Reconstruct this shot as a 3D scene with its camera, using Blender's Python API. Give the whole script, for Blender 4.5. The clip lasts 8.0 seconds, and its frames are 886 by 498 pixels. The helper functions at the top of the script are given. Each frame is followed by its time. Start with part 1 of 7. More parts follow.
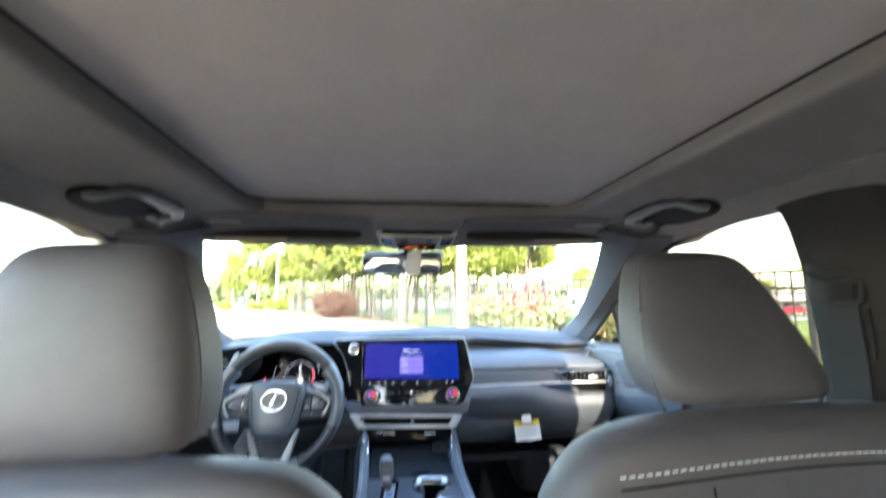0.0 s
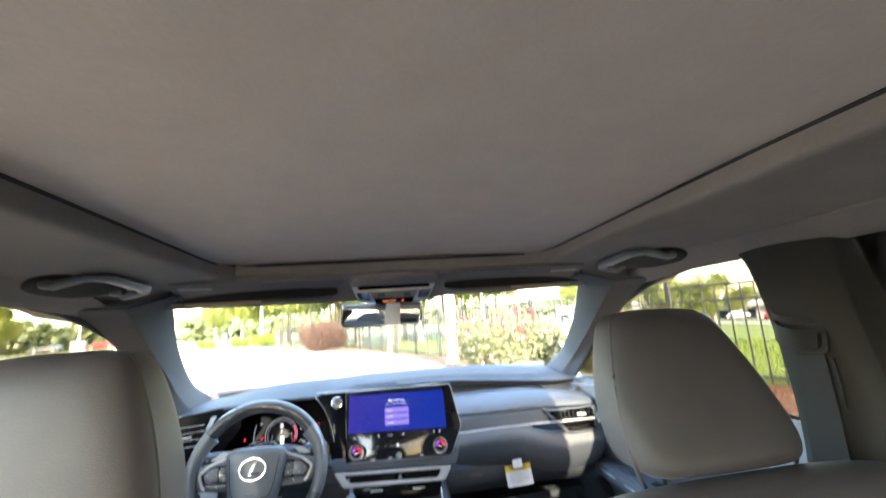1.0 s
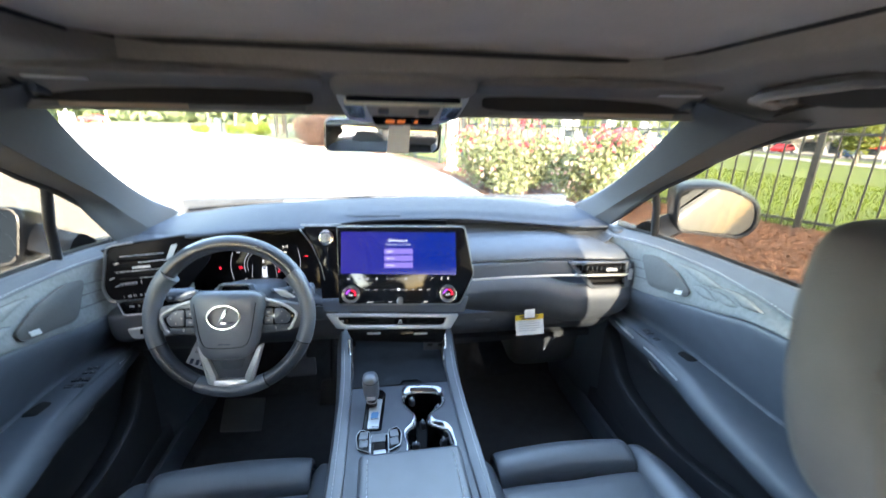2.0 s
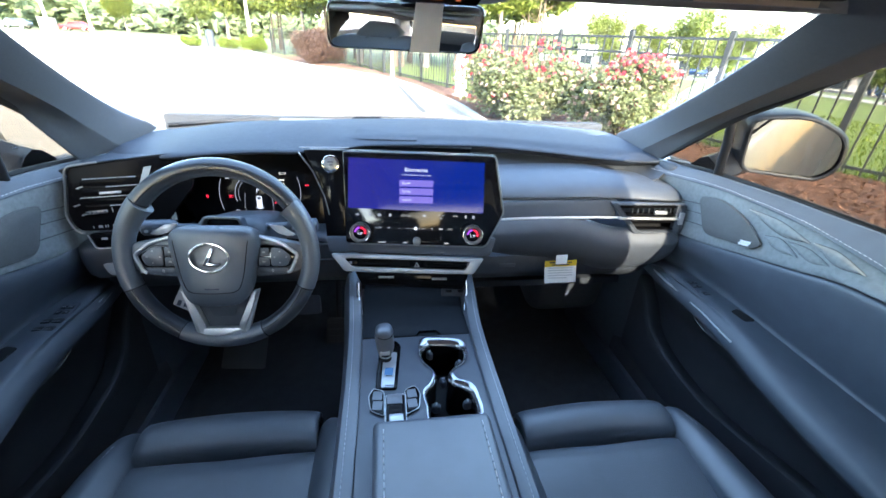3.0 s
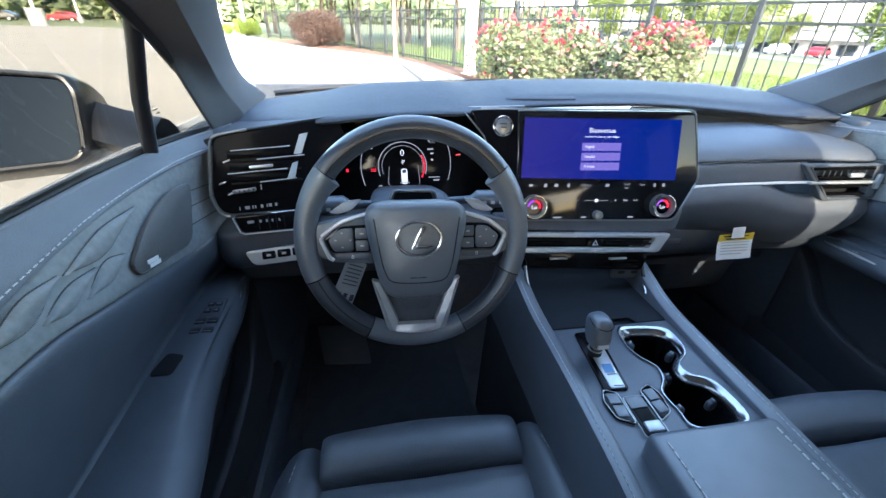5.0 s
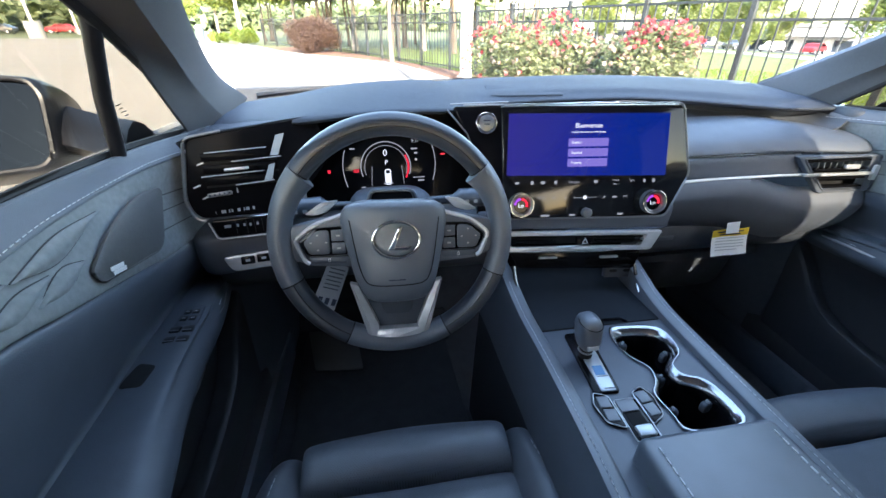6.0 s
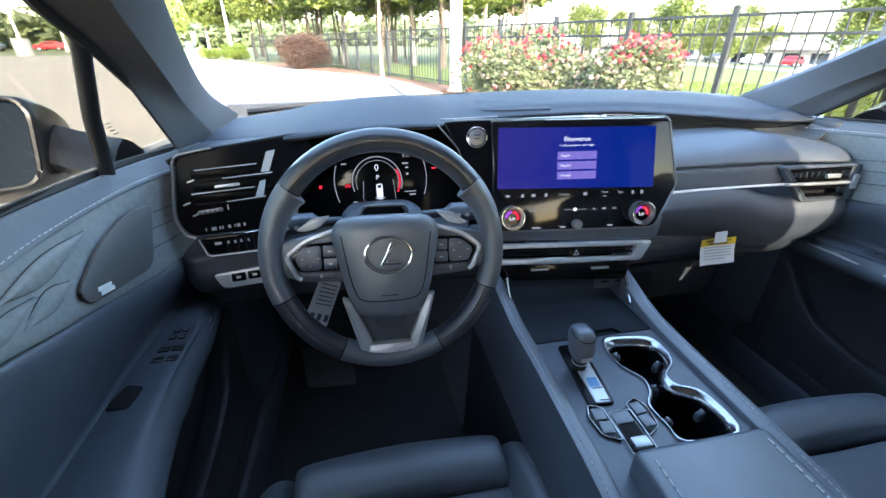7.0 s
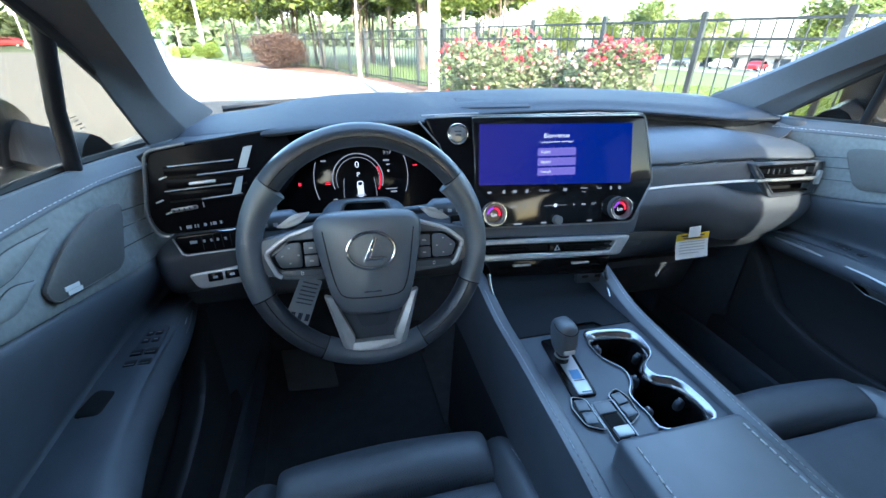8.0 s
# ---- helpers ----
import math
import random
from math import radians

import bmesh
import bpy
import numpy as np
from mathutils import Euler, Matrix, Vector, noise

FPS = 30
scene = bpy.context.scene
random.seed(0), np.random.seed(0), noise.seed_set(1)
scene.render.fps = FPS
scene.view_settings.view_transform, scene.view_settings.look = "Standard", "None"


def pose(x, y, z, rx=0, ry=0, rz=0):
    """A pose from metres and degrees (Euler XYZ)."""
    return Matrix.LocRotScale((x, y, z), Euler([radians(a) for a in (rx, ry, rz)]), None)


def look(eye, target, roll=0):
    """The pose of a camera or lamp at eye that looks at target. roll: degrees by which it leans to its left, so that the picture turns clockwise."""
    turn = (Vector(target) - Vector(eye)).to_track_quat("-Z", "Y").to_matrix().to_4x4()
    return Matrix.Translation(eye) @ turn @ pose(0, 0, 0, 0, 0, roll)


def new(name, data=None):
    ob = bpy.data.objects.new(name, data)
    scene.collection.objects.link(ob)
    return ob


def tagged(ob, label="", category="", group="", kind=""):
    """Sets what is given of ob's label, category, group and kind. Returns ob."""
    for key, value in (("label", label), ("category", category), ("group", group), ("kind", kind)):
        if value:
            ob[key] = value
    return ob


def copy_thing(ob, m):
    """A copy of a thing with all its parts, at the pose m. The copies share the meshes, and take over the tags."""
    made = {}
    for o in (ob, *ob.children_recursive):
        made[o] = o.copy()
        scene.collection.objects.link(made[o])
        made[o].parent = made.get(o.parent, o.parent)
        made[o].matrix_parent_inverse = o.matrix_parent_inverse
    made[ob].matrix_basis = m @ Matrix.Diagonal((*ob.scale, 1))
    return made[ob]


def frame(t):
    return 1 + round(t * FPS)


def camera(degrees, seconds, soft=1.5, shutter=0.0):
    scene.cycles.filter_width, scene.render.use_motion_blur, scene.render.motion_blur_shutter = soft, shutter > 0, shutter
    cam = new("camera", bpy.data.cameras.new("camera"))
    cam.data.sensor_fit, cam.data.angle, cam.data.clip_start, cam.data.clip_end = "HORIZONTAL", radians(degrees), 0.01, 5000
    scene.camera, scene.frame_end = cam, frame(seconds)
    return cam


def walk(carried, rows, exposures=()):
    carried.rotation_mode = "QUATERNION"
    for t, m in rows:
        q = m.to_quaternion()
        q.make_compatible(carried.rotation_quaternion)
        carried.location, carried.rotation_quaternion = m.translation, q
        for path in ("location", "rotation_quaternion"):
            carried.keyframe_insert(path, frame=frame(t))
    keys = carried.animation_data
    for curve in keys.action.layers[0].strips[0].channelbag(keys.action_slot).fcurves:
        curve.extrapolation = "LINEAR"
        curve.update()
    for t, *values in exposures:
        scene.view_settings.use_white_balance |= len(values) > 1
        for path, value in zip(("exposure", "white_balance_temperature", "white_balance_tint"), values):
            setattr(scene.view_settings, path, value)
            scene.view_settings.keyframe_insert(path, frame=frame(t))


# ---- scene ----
cam = camera(95.6, 8.0, shutter=0.5)
SIZE = 1.08  # metres to one unit of the plan below
METRES, SIDE, EYE, TILT, LEAN, TURN = 1.05, -0.06, 1.33, 6.5, 0.6, -7.5
ROWS = [
    (0.0, 0.0, 0.0, 0.0, 0.0, 0.0, -0.0),
    (0.5, 0.0172, -0.0376, 0.0407, -1.86, 10.54, 3.3),
    (1.0, 0.0229, -0.001, 0.0634, -1.92, 3.24, 3.16),
    (1.5, 0.0156, 0.1553, 0.1118, -1.72, -13.26, 0.7),
    (2.0, -0.0183, 0.3081, 0.0763, -1.29, -24.14, -1.75),
    (3.5, -0.0649, 0.4482, 0.0095, 0.18, -35.64, -3.49),
    (4.0, -0.0753, 0.4543, -0.0006, 0.52, -36.69, -3.08),
    (4.5, -0.309, 0.5189, -0.037, 0.95, -37.66, -2.04),
    (6.0, -0.3567, 0.544, -0.083, -1.58, -35.65, -0.77),
    (6.5, -0.3541, 0.5481, -0.0818, -2.35, -34.78, -0.64),
    (7.0, -0.3561, 0.5447, -0.0801, -2.93, -33.93, -0.66),
    (7.5, -0.358, 0.5442, -0.0865, -4.13, -33.56, -1.07),
    (8.0, -0.3596, 0.5422, -0.0876, -5.64, -33.7, -1.62),
]
EXPOSURES = [(0.0, 5.05, 6200, 11), (0.3, 5.0, 6600, 14), (1.0, 5.0, 6600, 12), (1.5, 5.15, 6750, 11), (2.2, 4.85, 6300, 11), (3.5, 4.5, 5800, 11), (4.5, 4.4, 5800, 11), (6.5, 4.35, 6200, 14), (8.0, 4.3, 5450, 6)]
PATH = [(t, pose(SIZE * SIDE, 0, SIZE * EYE, TILT, LEAN, TURN) @ pose(SIZE * METRES * x, SIZE * METRES * y, SIZE * METRES * z, 90 + pitch, roll, yaw)) for t, x, y, z, yaw, pitch, roll in ROWS]
PATH += [(4.3, look((-0.219, 0.599, 1.467), (0.039, 2.298, 0.443), 2.6)), (4.7, look((-0.421, 0.645, 1.448), (-0.156, 2.354, 0.444), 1.9))]
walk(cam, sorted(PATH, key=lambda row: row[0]), EXPOSURES)

# ---- world, sun ----
SUN = Vector((0.17, -1.0, 0.52)).normalized()
world = bpy.data.worlds.new("world")
scene.world = world
world.use_nodes = True
sky = world.node_tree.nodes.new("ShaderNodeTexSky")
sky.sky_type, sky.sun_disc = "NISHITA", False
sky.sun_elevation = math.asin(SUN.z)
sky.sun_rotation = math.atan2(SUN.x, SUN.y)
sky.air_density, sky.dust_density = 1.2, 1.5
backg = world.node_tree.nodes["Background"]
backg.inputs["Strength"].default_value = 0.15
world.node_tree.links.new(sky.outputs[0], backg.inputs[0])
lamp = bpy.data.lights.new("sun", "SUN")
lamp.energy, lamp.angle, lamp.color = 2.1, radians(0.6), (1.0, 0.95, 0.86)
sun = new("sun", lamp)
sun.matrix_world = look(SUN * 50, (0, 0, 0))


# ---- materials ----
def mat(name, color, rough=0.5, metal=0.0, var=0.12, scale=60.0, bump=0.0, bscale=400.0, coat=0.0, big=0.08, emit=None, spec=0.5, kind="noise"):
    """A surface with variation at two scales and fine relief."""
    m = bpy.data.materials.new(name)
    m.use_nodes = True
    nt = m.node_tree
    b = nt.nodes["Principled BSDF"]
    tc = nt.nodes.new("ShaderNodeTexCoord")
    n1, n2 = nt.nodes.new("ShaderNodeTexNoise"), nt.nodes.new("ShaderNodeTexNoise")
    n1.inputs["Scale"].default_value, n1.inputs["Detail"].default_value = scale, 6
    n2.inputs["Scale"].default_value, n2.inputs["Detail"].default_value = scale / 14, 3
    for n in (n1, n2):
        nt.links.new(tc.outputs["Object"], n.inputs["Vector"])
    mix = nt.nodes.new("ShaderNodeMath")
    mix.operation = "MULTIPLY_ADD"
    nt.links.new(n1.outputs[0], mix.inputs[0])
    mix.inputs[1].default_value = 0.5
    half = nt.nodes.new("ShaderNodeMath")
    half.operation = "MULTIPLY"
    half.inputs[1].default_value = 0.5
    nt.links.new(n2.outputs[0], half.inputs[0])
    nt.links.new(half.outputs[0], mix.inputs[2])
    ramp = nt.nodes.new("ShaderNodeValToRGB")
    ramp.color_ramp.elements[0].position, ramp.color_ramp.elements[1].position = 0.3, 0.7
    lo = tuple(c * (1 - var - big / 2) for c in color)
    hi = tuple(min(1, c * (1 + var + big / 2)) for c in color)
    ramp.color_ramp.elements[0].color, ramp.color_ramp.elements[1].color = (*lo, 1), (*hi, 1)
    nt.links.new(mix.outputs[0], ramp.inputs[0])
    nt.links.new(ramp.outputs[0], b.inputs["Base Color"])
    rr = nt.nodes.new("ShaderNodeMapRange")
    rr.inputs["To Min"].default_value, rr.inputs["To Max"].default_value = max(0.02, rough - 0.08), min(1, rough + 0.08)
    nt.links.new(n2.outputs[0], rr.inputs["Value"])
    nt.links.new(rr.outputs[0], b.inputs["Roughness"])
    b.inputs["Metallic"].default_value = metal
    b.inputs["Coat Weight"].default_value = coat
    b.inputs["Coat Roughness"].default_value = 0.04
    b.inputs["Specular IOR Level"].default_value = spec
    if bump:
        if kind == "cells":
            t = nt.nodes.new("ShaderNodeTexVoronoi")
            t.inputs["Scale"].default_value = bscale
        else:
            t = nt.nodes.new("ShaderNodeTexNoise")
            t.inputs["Scale"].default_value, t.inputs["Detail"].default_value = bscale, 4
        nt.links.new(tc.outputs["Object"], t.inputs["Vector"])
        bp = nt.nodes.new("ShaderNodeBump")
        bp.inputs["Strength"].default_value, bp.inputs["Distance"].default_value = bump, 0.001
        nt.links.new(t.outputs[0], bp.inputs["Height"])
        nt.links.new(bp.outputs[0], b.inputs["Normal"])
    if emit:
        b.inputs["Emission Color"].default_value = (*emit[0], 1)
        b.inputs["Emission Strength"].default_value = emit[1]
    return m


def perforated(name, color, pitch, hole, rough):
    """Leather with rows of small punched holes."""
    m = mat(name, color, rough, var=0.1, scale=40, bump=0.25, bscale=500, kind="cells")
    nt = m.node_tree
    b = nt.nodes["Principled BSDF"]
    tc = nt.nodes.new("ShaderNodeTexCoord")
    v = nt.nodes.new("ShaderNodeTexVoronoi")
    v.inputs["Scale"].default_value, v.inputs["Randomness"].default_value = 1 / pitch, 0.0
    mp = nt.nodes.new("ShaderNodeMapping")
    mp.inputs["Rotation"].default_value = (0, 0, radians(45))
    mp.inputs["Scale"].default_value = (1, 1, 0)
    nt.links.new(tc.outputs["Object"], mp.inputs["Vector"])
    nt.links.new(mp.outputs[0], v.inputs["Vector"])
    lt = nt.nodes.new("ShaderNodeMath")
    lt.operation, lt.inputs[1].default_value = "LESS_THAN", hole
    nt.links.new(v.outputs["Distance"], lt.inputs[0])
    mx = nt.nodes.new("ShaderNodeMix")
    mx.data_type = "RGBA"
    old = b.inputs["Base Color"].links[0].from_socket
    nt.links.new(lt.outputs[0], mx.inputs["Factor"])
    nt.links.new(old, mx.inputs["A"])
    mx.inputs["B"].default_value = (0.025, 0.026, 0.03, 1)
    nt.links.new(mx.outputs["Result"], b.inputs["Base Color"])
    return m


def glass(name, tint=(0.96, 0.98, 0.97), gloss=0.25):
    """A clear pane that shines more at a flat angle."""
    m = bpy.data.materials.new(name)
    m.use_nodes = True
    nt = m.node_tree
    nt.nodes.remove(nt.nodes["Principled BSDF"])
    out = nt.nodes["Material Output"]
    tr, gl, mx, fr, pw, ma = (nt.nodes.new("ShaderNode" + k) for k in ("BsdfTransparent", "BsdfGlossy", "MixShader", "LayerWeight", "Math", "Math"))
    tr.inputs[0].default_value = (*tint, 1)
    gl.inputs["Roughness"].default_value = 0.02
    pw.operation, pw.inputs[1].default_value = "POWER", 4.0
    ma.operation, ma.inputs[1].default_value, ma.inputs[2].default_value = "MULTIPLY_ADD", gloss, 0.02
    nt.links.new(fr.outputs["Facing"], pw.inputs[0])
    nt.links.new(pw.outputs[0], ma.inputs[0])
    nt.links.new(ma.outputs[0], mx.inputs[0])
    nt.links.new(tr.outputs[0], mx.inputs[1])
    nt.links.new(gl.outputs[0], mx.inputs[2])
    nt.links.new(mx.outputs[0], out.inputs[0])
    return m


def glow(name, color, strength, left=None):
    m = bpy.data.materials.new(name)
    m.use_nodes = True
    b = m.node_tree.nodes["Principled BSDF"]
    b.inputs["Base Color"].default_value = (0.005, 0.005, 0.006, 1)
    b.inputs["Roughness"].default_value = 0.08
    b.inputs["Emission Color"].default_value = (*color, 1)
    b.inputs["Emission Strength"].default_value = strength
    if left:
        nt = m.node_tree
        tc, sx, rp = (nt.nodes.new("ShaderNode" + k) for k in ("TexCoord", "SeparateXYZ", "ValToRGB"))
        rp.color_ramp.elements[0].color, rp.color_ramp.elements[1].color = (*left, 1), (*color, 1)
        rp.color_ramp.elements[1].position = 0.75
        nt.links.new(tc.outputs["Generated"], sx.inputs[0])
        nt.links.new(sx.outputs[0], rp.inputs[0])
        nt.links.new(rp.outputs[0], b.inputs["Emission Color"])
    return m


def leafy(name, dark, light, gloss=0.45):
    """Leaves: each its own shade of green, a little light through them."""
    m = bpy.data.materials.new(name)
    m.use_nodes = True
    nt = m.node_tree
    b = nt.nodes["Principled BSDF"]
    g = nt.nodes.new("ShaderNodeNewGeometry")
    r = nt.nodes.new("ShaderNodeValToRGB")
    r.color_ramp.elements[0].color, r.color_ramp.elements[1].color = (*dark, 1), (*light, 1)
    nt.links.new(g.outputs["Random Per Island"], r.inputs[0])
    nt.links.new(r.outputs[0], b.inputs["Base Color"])
    b.inputs["Roughness"].default_value = gloss
    tl = nt.nodes.new("ShaderNodeBsdfTranslucent")
    nt.links.new(r.outputs[0], tl.inputs[0])
    mx = nt.nodes.new("ShaderNodeMixShader")
    mx.inputs[0].default_value = 0.45
    nt.links.new(b.outputs[0], mx.inputs[1])
    nt.links.new(tl.outputs[0], mx.inputs[2])
    nt.links.new(mx.outputs[0], nt.nodes["Material Output"].inputs[0])
    return m


LEATHER = mat("black leather", (0.099, 0.113, 0.136), 0.41, var=0.10, scale=30, bump=0.14, bscale=700, kind="cells", spec=1.0)
SMOOTH = mat("smooth dark leather", (0.038, 0.044, 0.055), 0.30, var=0.08, scale=30, bump=0.12, bscale=600, kind="cells", spec=0.9)
PERF = perforated("perforated black leather", (0.118, 0.134, 0.160), 0.0031, 0.14, 0.42)
PERF.node_tree.nodes["Principled BSDF"].inputs["Specular IOR Level"].default_value = 0.9
HEADHIDE = mat("matt dark seat back leather", (0.072, 0.073, 0.086), 0.55, var=0.08, scale=30, bump=0.12, bscale=700, kind="cells", spec=0.6)
SOFT = mat("soft dash trim", (0.088, 0.102, 0.125), 0.48, var=0.08, scale=40, bump=0.35, bscale=900, kind="cells", spec=0.75)
for leather in (LEATHER, PERF):
    leather.node_tree.nodes["Principled BSDF"].inputs["IOR"].default_value = 1.6
TOPSOFT = mat("grained dash top", (0.046, 0.055, 0.071), 0.68, var=0.1, scale=50, bump=0.5, bscale=700, kind="cells", spec=0.35)
SPEAKER = mat("dark grey speaker cloth", (0.12, 0.12, 0.118), 0.7, var=0.1, scale=300, bump=0.4, bscale=1500)
SUEDE = mat("dark suede trim", (0.235, 0.248, 0.252), 0.75, var=0.2, scale=120, bump=0.25, bscale=900)
PLASTIC = mat("black moulded plastic", (0.054, 0.063, 0.078), 0.55, var=0.12, scale=50, bump=0.3, bscale=1100)
HARD = mat("dark hard plastic", (0.076, 0.087, 0.106), 0.5, var=0.12, scale=50, bump=0.3, bscale=900)
PIANO = mat("gloss black", (0.005, 0.005, 0.006), 0.10, var=0.1, scale=20, coat=0.0, spec=0.17)
SCREENGLASS = mat("black display glass", (0.006, 0.006, 0.007), 0.07, var=0.05, scale=20, spec=0.55)
PANELBLACK = mat("black vent plastic", (0.006, 0.006, 0.007), 0.22, var=0.1, scale=20, spec=0.06)
SILVER = mat("satin silver", (0.62, 0.63, 0.64), 0.34, metal=0.55, var=0.05, scale=90, bump=0.05, bscale=1500)
DARKSILVER = mat("dark satin metal", (0.27, 0.28, 0.29), 0.32, metal=0.75, var=0.06, scale=90)
CUPCHROME = mat("brushed cup holder chrome", (0.50, 0.51, 0.53), 0.2, metal=1.0, var=0.05, scale=60)
CHROME = mat("polished chrome", (0.8, 0.8, 0.81), 0.07, metal=1.0, var=0.03, scale=30)
LINER = mat("grey woven headliner", (0.204, 0.187, 0.174), 0.95, var=0.08, scale=220, bump=0.4, bscale=1400)
SHADE = mat("beige grey roof blind cloth", (0.53, 0.465, 0.42), 0.95, var=0.05, scale=260, bump=0.3, bscale=1800, big=0.06)
CARPET = mat("black carpet", (0.042, 0.044, 0.049), 1.0, var=0.35, scale=400, bump=0.9, bscale=900)
MATCLOTH = mat("dark grey mat cloth", (0.036, 0.037, 0.041), 1.0, var=0.3, scale=400, bump=0.8, bscale=800)
RUBBER = mat("black rubber", (0.009, 0.009, 0.010), 0.7, var=0.15, scale=60)
THREAD = mat("pale grey thread", (0.58, 0.60, 0.62), 0.8, var=0.1, scale=300)
# near-black for seams, and for shade painted into recesses, wells and slots
SEAMSHADE = mat("seam and recess shade black", (0.008, 0.008, 0.009), 0.9, var=0.1, scale=100)
PAPER = mat("white paper", (0.78, 0.78, 0.76), 0.7, var=0.03, scale=60)
YELLOW = mat("yellow print", (0.75, 0.52, 0.03), 0.6, var=0.04, scale=60)
INK = mat("dark print", (0.03, 0.04, 0.07), 0.6, var=0.05, scale=60)
PALEINK = mat("grey print", (0.42, 0.42, 0.43), 0.7, var=0.05, scale=60)
BELT = mat("black webbing", (0.008, 0.0082, 0.009), 0.8, var=0.1, scale=300, bump=0.5, bscale=1200)
BODY = mat("white car paint", (0.70, 0.71, 0.72), 0.25, var=0.02, scale=8, coat=0.8)
BODYDARK = mat("dark grey car paint", (0.06, 0.065, 0.07), 0.25, var=0.04, scale=8, coat=0.8)
SHELL = mat("black outside plastic", (0.010, 0.011, 0.014), 0.32, var=0.1, scale=30, bump=0.1, bscale=500, spec=0.4)
GLASS = glass("clear glass", (0.76, 0.755, 0.72))
SIDEGLASS = glass("side glass", (0.47, 0.45, 0.405))
# rear side tints differ only to light the cabin more from the left
LIGHTGLASS = glass("left rear glass cleared for cabin light", (0.84, 0.83, 0.80))
REARGLASS = glass("right rear glass darkened for cabin light", (0.08, 0.08, 0.077))
HATCHGLASS = glass("tailgate glass", (0.34, 0.335, 0.32))
MIRROR = bpy.data.materials.new("mirror")
MIRROR.use_nodes = True
MIRROR.node_tree.nodes["Principled BSDF"].inputs["Metallic"].default_value = 1.0
MIRROR.node_tree.nodes["Principled BSDF"].inputs["Roughness"].default_value = 0.015
MIRROR.node_tree.nodes["Principled BSDF"].inputs["Base Color"].default_value = (0.82, 0.84, 0.85, 1)
# near-black blue base: the dim blue reflection is put into the glass colour
DOORMIRROR = bpy.data.materials.new("left mirror with darkened blue reflection")
DOORMIRROR.use_nodes = True
DOORMIRROR.node_tree.nodes["Principled BSDF"].inputs["Metallic"].default_value = 1.0
DOORMIRROR.node_tree.nodes["Principled BSDF"].inputs["Roughness"].default_value = 0.02
DOORMIRROR.node_tree.nodes["Principled BSDF"].inputs["Base Color"].default_value = (0.006, 0.009, 0.014, 1)
# dark base colour tones down what this mirror reflects
SIDEMIRROR = bpy.data.materials.new("right mirror with darkened reflection")
SIDEMIRROR.use_nodes = True
SIDEMIRROR.node_tree.nodes["Principled BSDF"].inputs["Metallic"].default_value = 1.0
SIDEMIRROR.node_tree.nodes["Principled BSDF"].inputs["Roughness"].default_value = 0.02
SIDEMIRROR.node_tree.nodes["Principled BSDF"].inputs["Base Color"].default_value = (0.12, 0.125, 0.125, 1)
# the violet left end is a reflection on the screen, put into the glow
BLUE = glow("blue display with violet reflection", (0.0, 0.016, 0.24), 0.050, (0.026, 0.022, 0.24))
LILAC = glow("violet display button", (0.14, 0.11, 0.38), 0.082)
WHITEGLOW = glow("white display text", (0.85, 0.9, 1.0), 0.062)
DIMGLOW = glow("grey display text", (0.45, 0.48, 0.55), 0.038)
REDGLOW = glow("red display mark", (0.80, 0.02, 0.05), 0.075)
AMBERGLOW = glow("amber warning mark", (0.80, 0.20, 0.05), 0.028)
VIOLETGLOW = glow("violet display mark", (0.30, 0.06, 0.55), 0.075)
CONCRETE = mat("pale concrete paving", (0.285, 0.245, 0.190), 0.9, var=0.12, scale=3, bump=0.4, bscale=80, big=0.12)
KERB = mat("kerb concrete", (0.338, 0.330, 0.307), 0.9, var=0.12, scale=8, bump=0.4, bscale=90)
ASPHALT = mat("asphalt", (0.055, 0.055, 0.056), 0.9, var=0.25, scale=12, bump=0.6, bscale=120)
MULCHM = mat("red brown bark mulch", (0.160, 0.076, 0.040), 0.95, var=0.5, scale=14, bump=1.0, bscale=45, big=0.3)
GRASSM = mat("mown lawn", (0.090, 0.120, 0.010), 0.9, var=0.35, scale=6, bump=1.0, bscale=60, big=0.3)
FIELD = mat("dry grass field", (0.128, 0.135, 0.045), 0.95, var=0.3, scale=0.6, bump=1.0, bscale=20, big=0.3)
FENCEM = mat("black painted steel", (0.022, 0.024, 0.026), 0.45, var=0.1, scale=20)
BARK = mat("grey bark", (0.22, 0.19, 0.16), 0.95, var=0.3, scale=18, bump=0.8, bscale=60)
DARKBARK = mat("brown bark", (0.12, 0.085, 0.06), 0.95, var=0.3, scale=18, bump=0.8, bscale=60)
WHITEPOLE = mat("white painted pole", (0.78, 0.77, 0.74), 0.6, var=0.05, scale=10)
WALLW = mat("white building cladding", (0.46, 0.453, 0.44), 0.8, var=0.05, scale=2)
ROOFG = mat("grey roof sheet", (0.30, 0.30, 0.31), 0.7, var=0.08, scale=2)
DARKGLASS = mat("dark window glass", (0.02, 0.025, 0.03), 0.08, var=0.1, scale=3)
REDPAINT = mat("red painted metal", (0.45, 0.02, 0.025), 0.45, var=0.05, scale=6)
BLUEPAINT = mat("blue car paint", (0.03, 0.06, 0.16), 0.3, var=0.05, scale=6, coat=0.5)
LEAF = leafy("green leaves", (0.090, 0.118, 0.018), (0.250, 0.285, 0.062))
# paler and greyer than LEAF: distance haze put into the leaf colour
LEAF2 = leafy("far leaves paled for haze", (0.110, 0.140, 0.060), (0.240, 0.275, 0.130))
ROSELEAF = leafy("rose leaves", (0.085, 0.100, 0.036), (0.245, 0.265, 0.115))
PLUMLEAF = leafy("plum brown leaves", (0.060, 0.032, 0.022), (0.165, 0.095, 0.060))
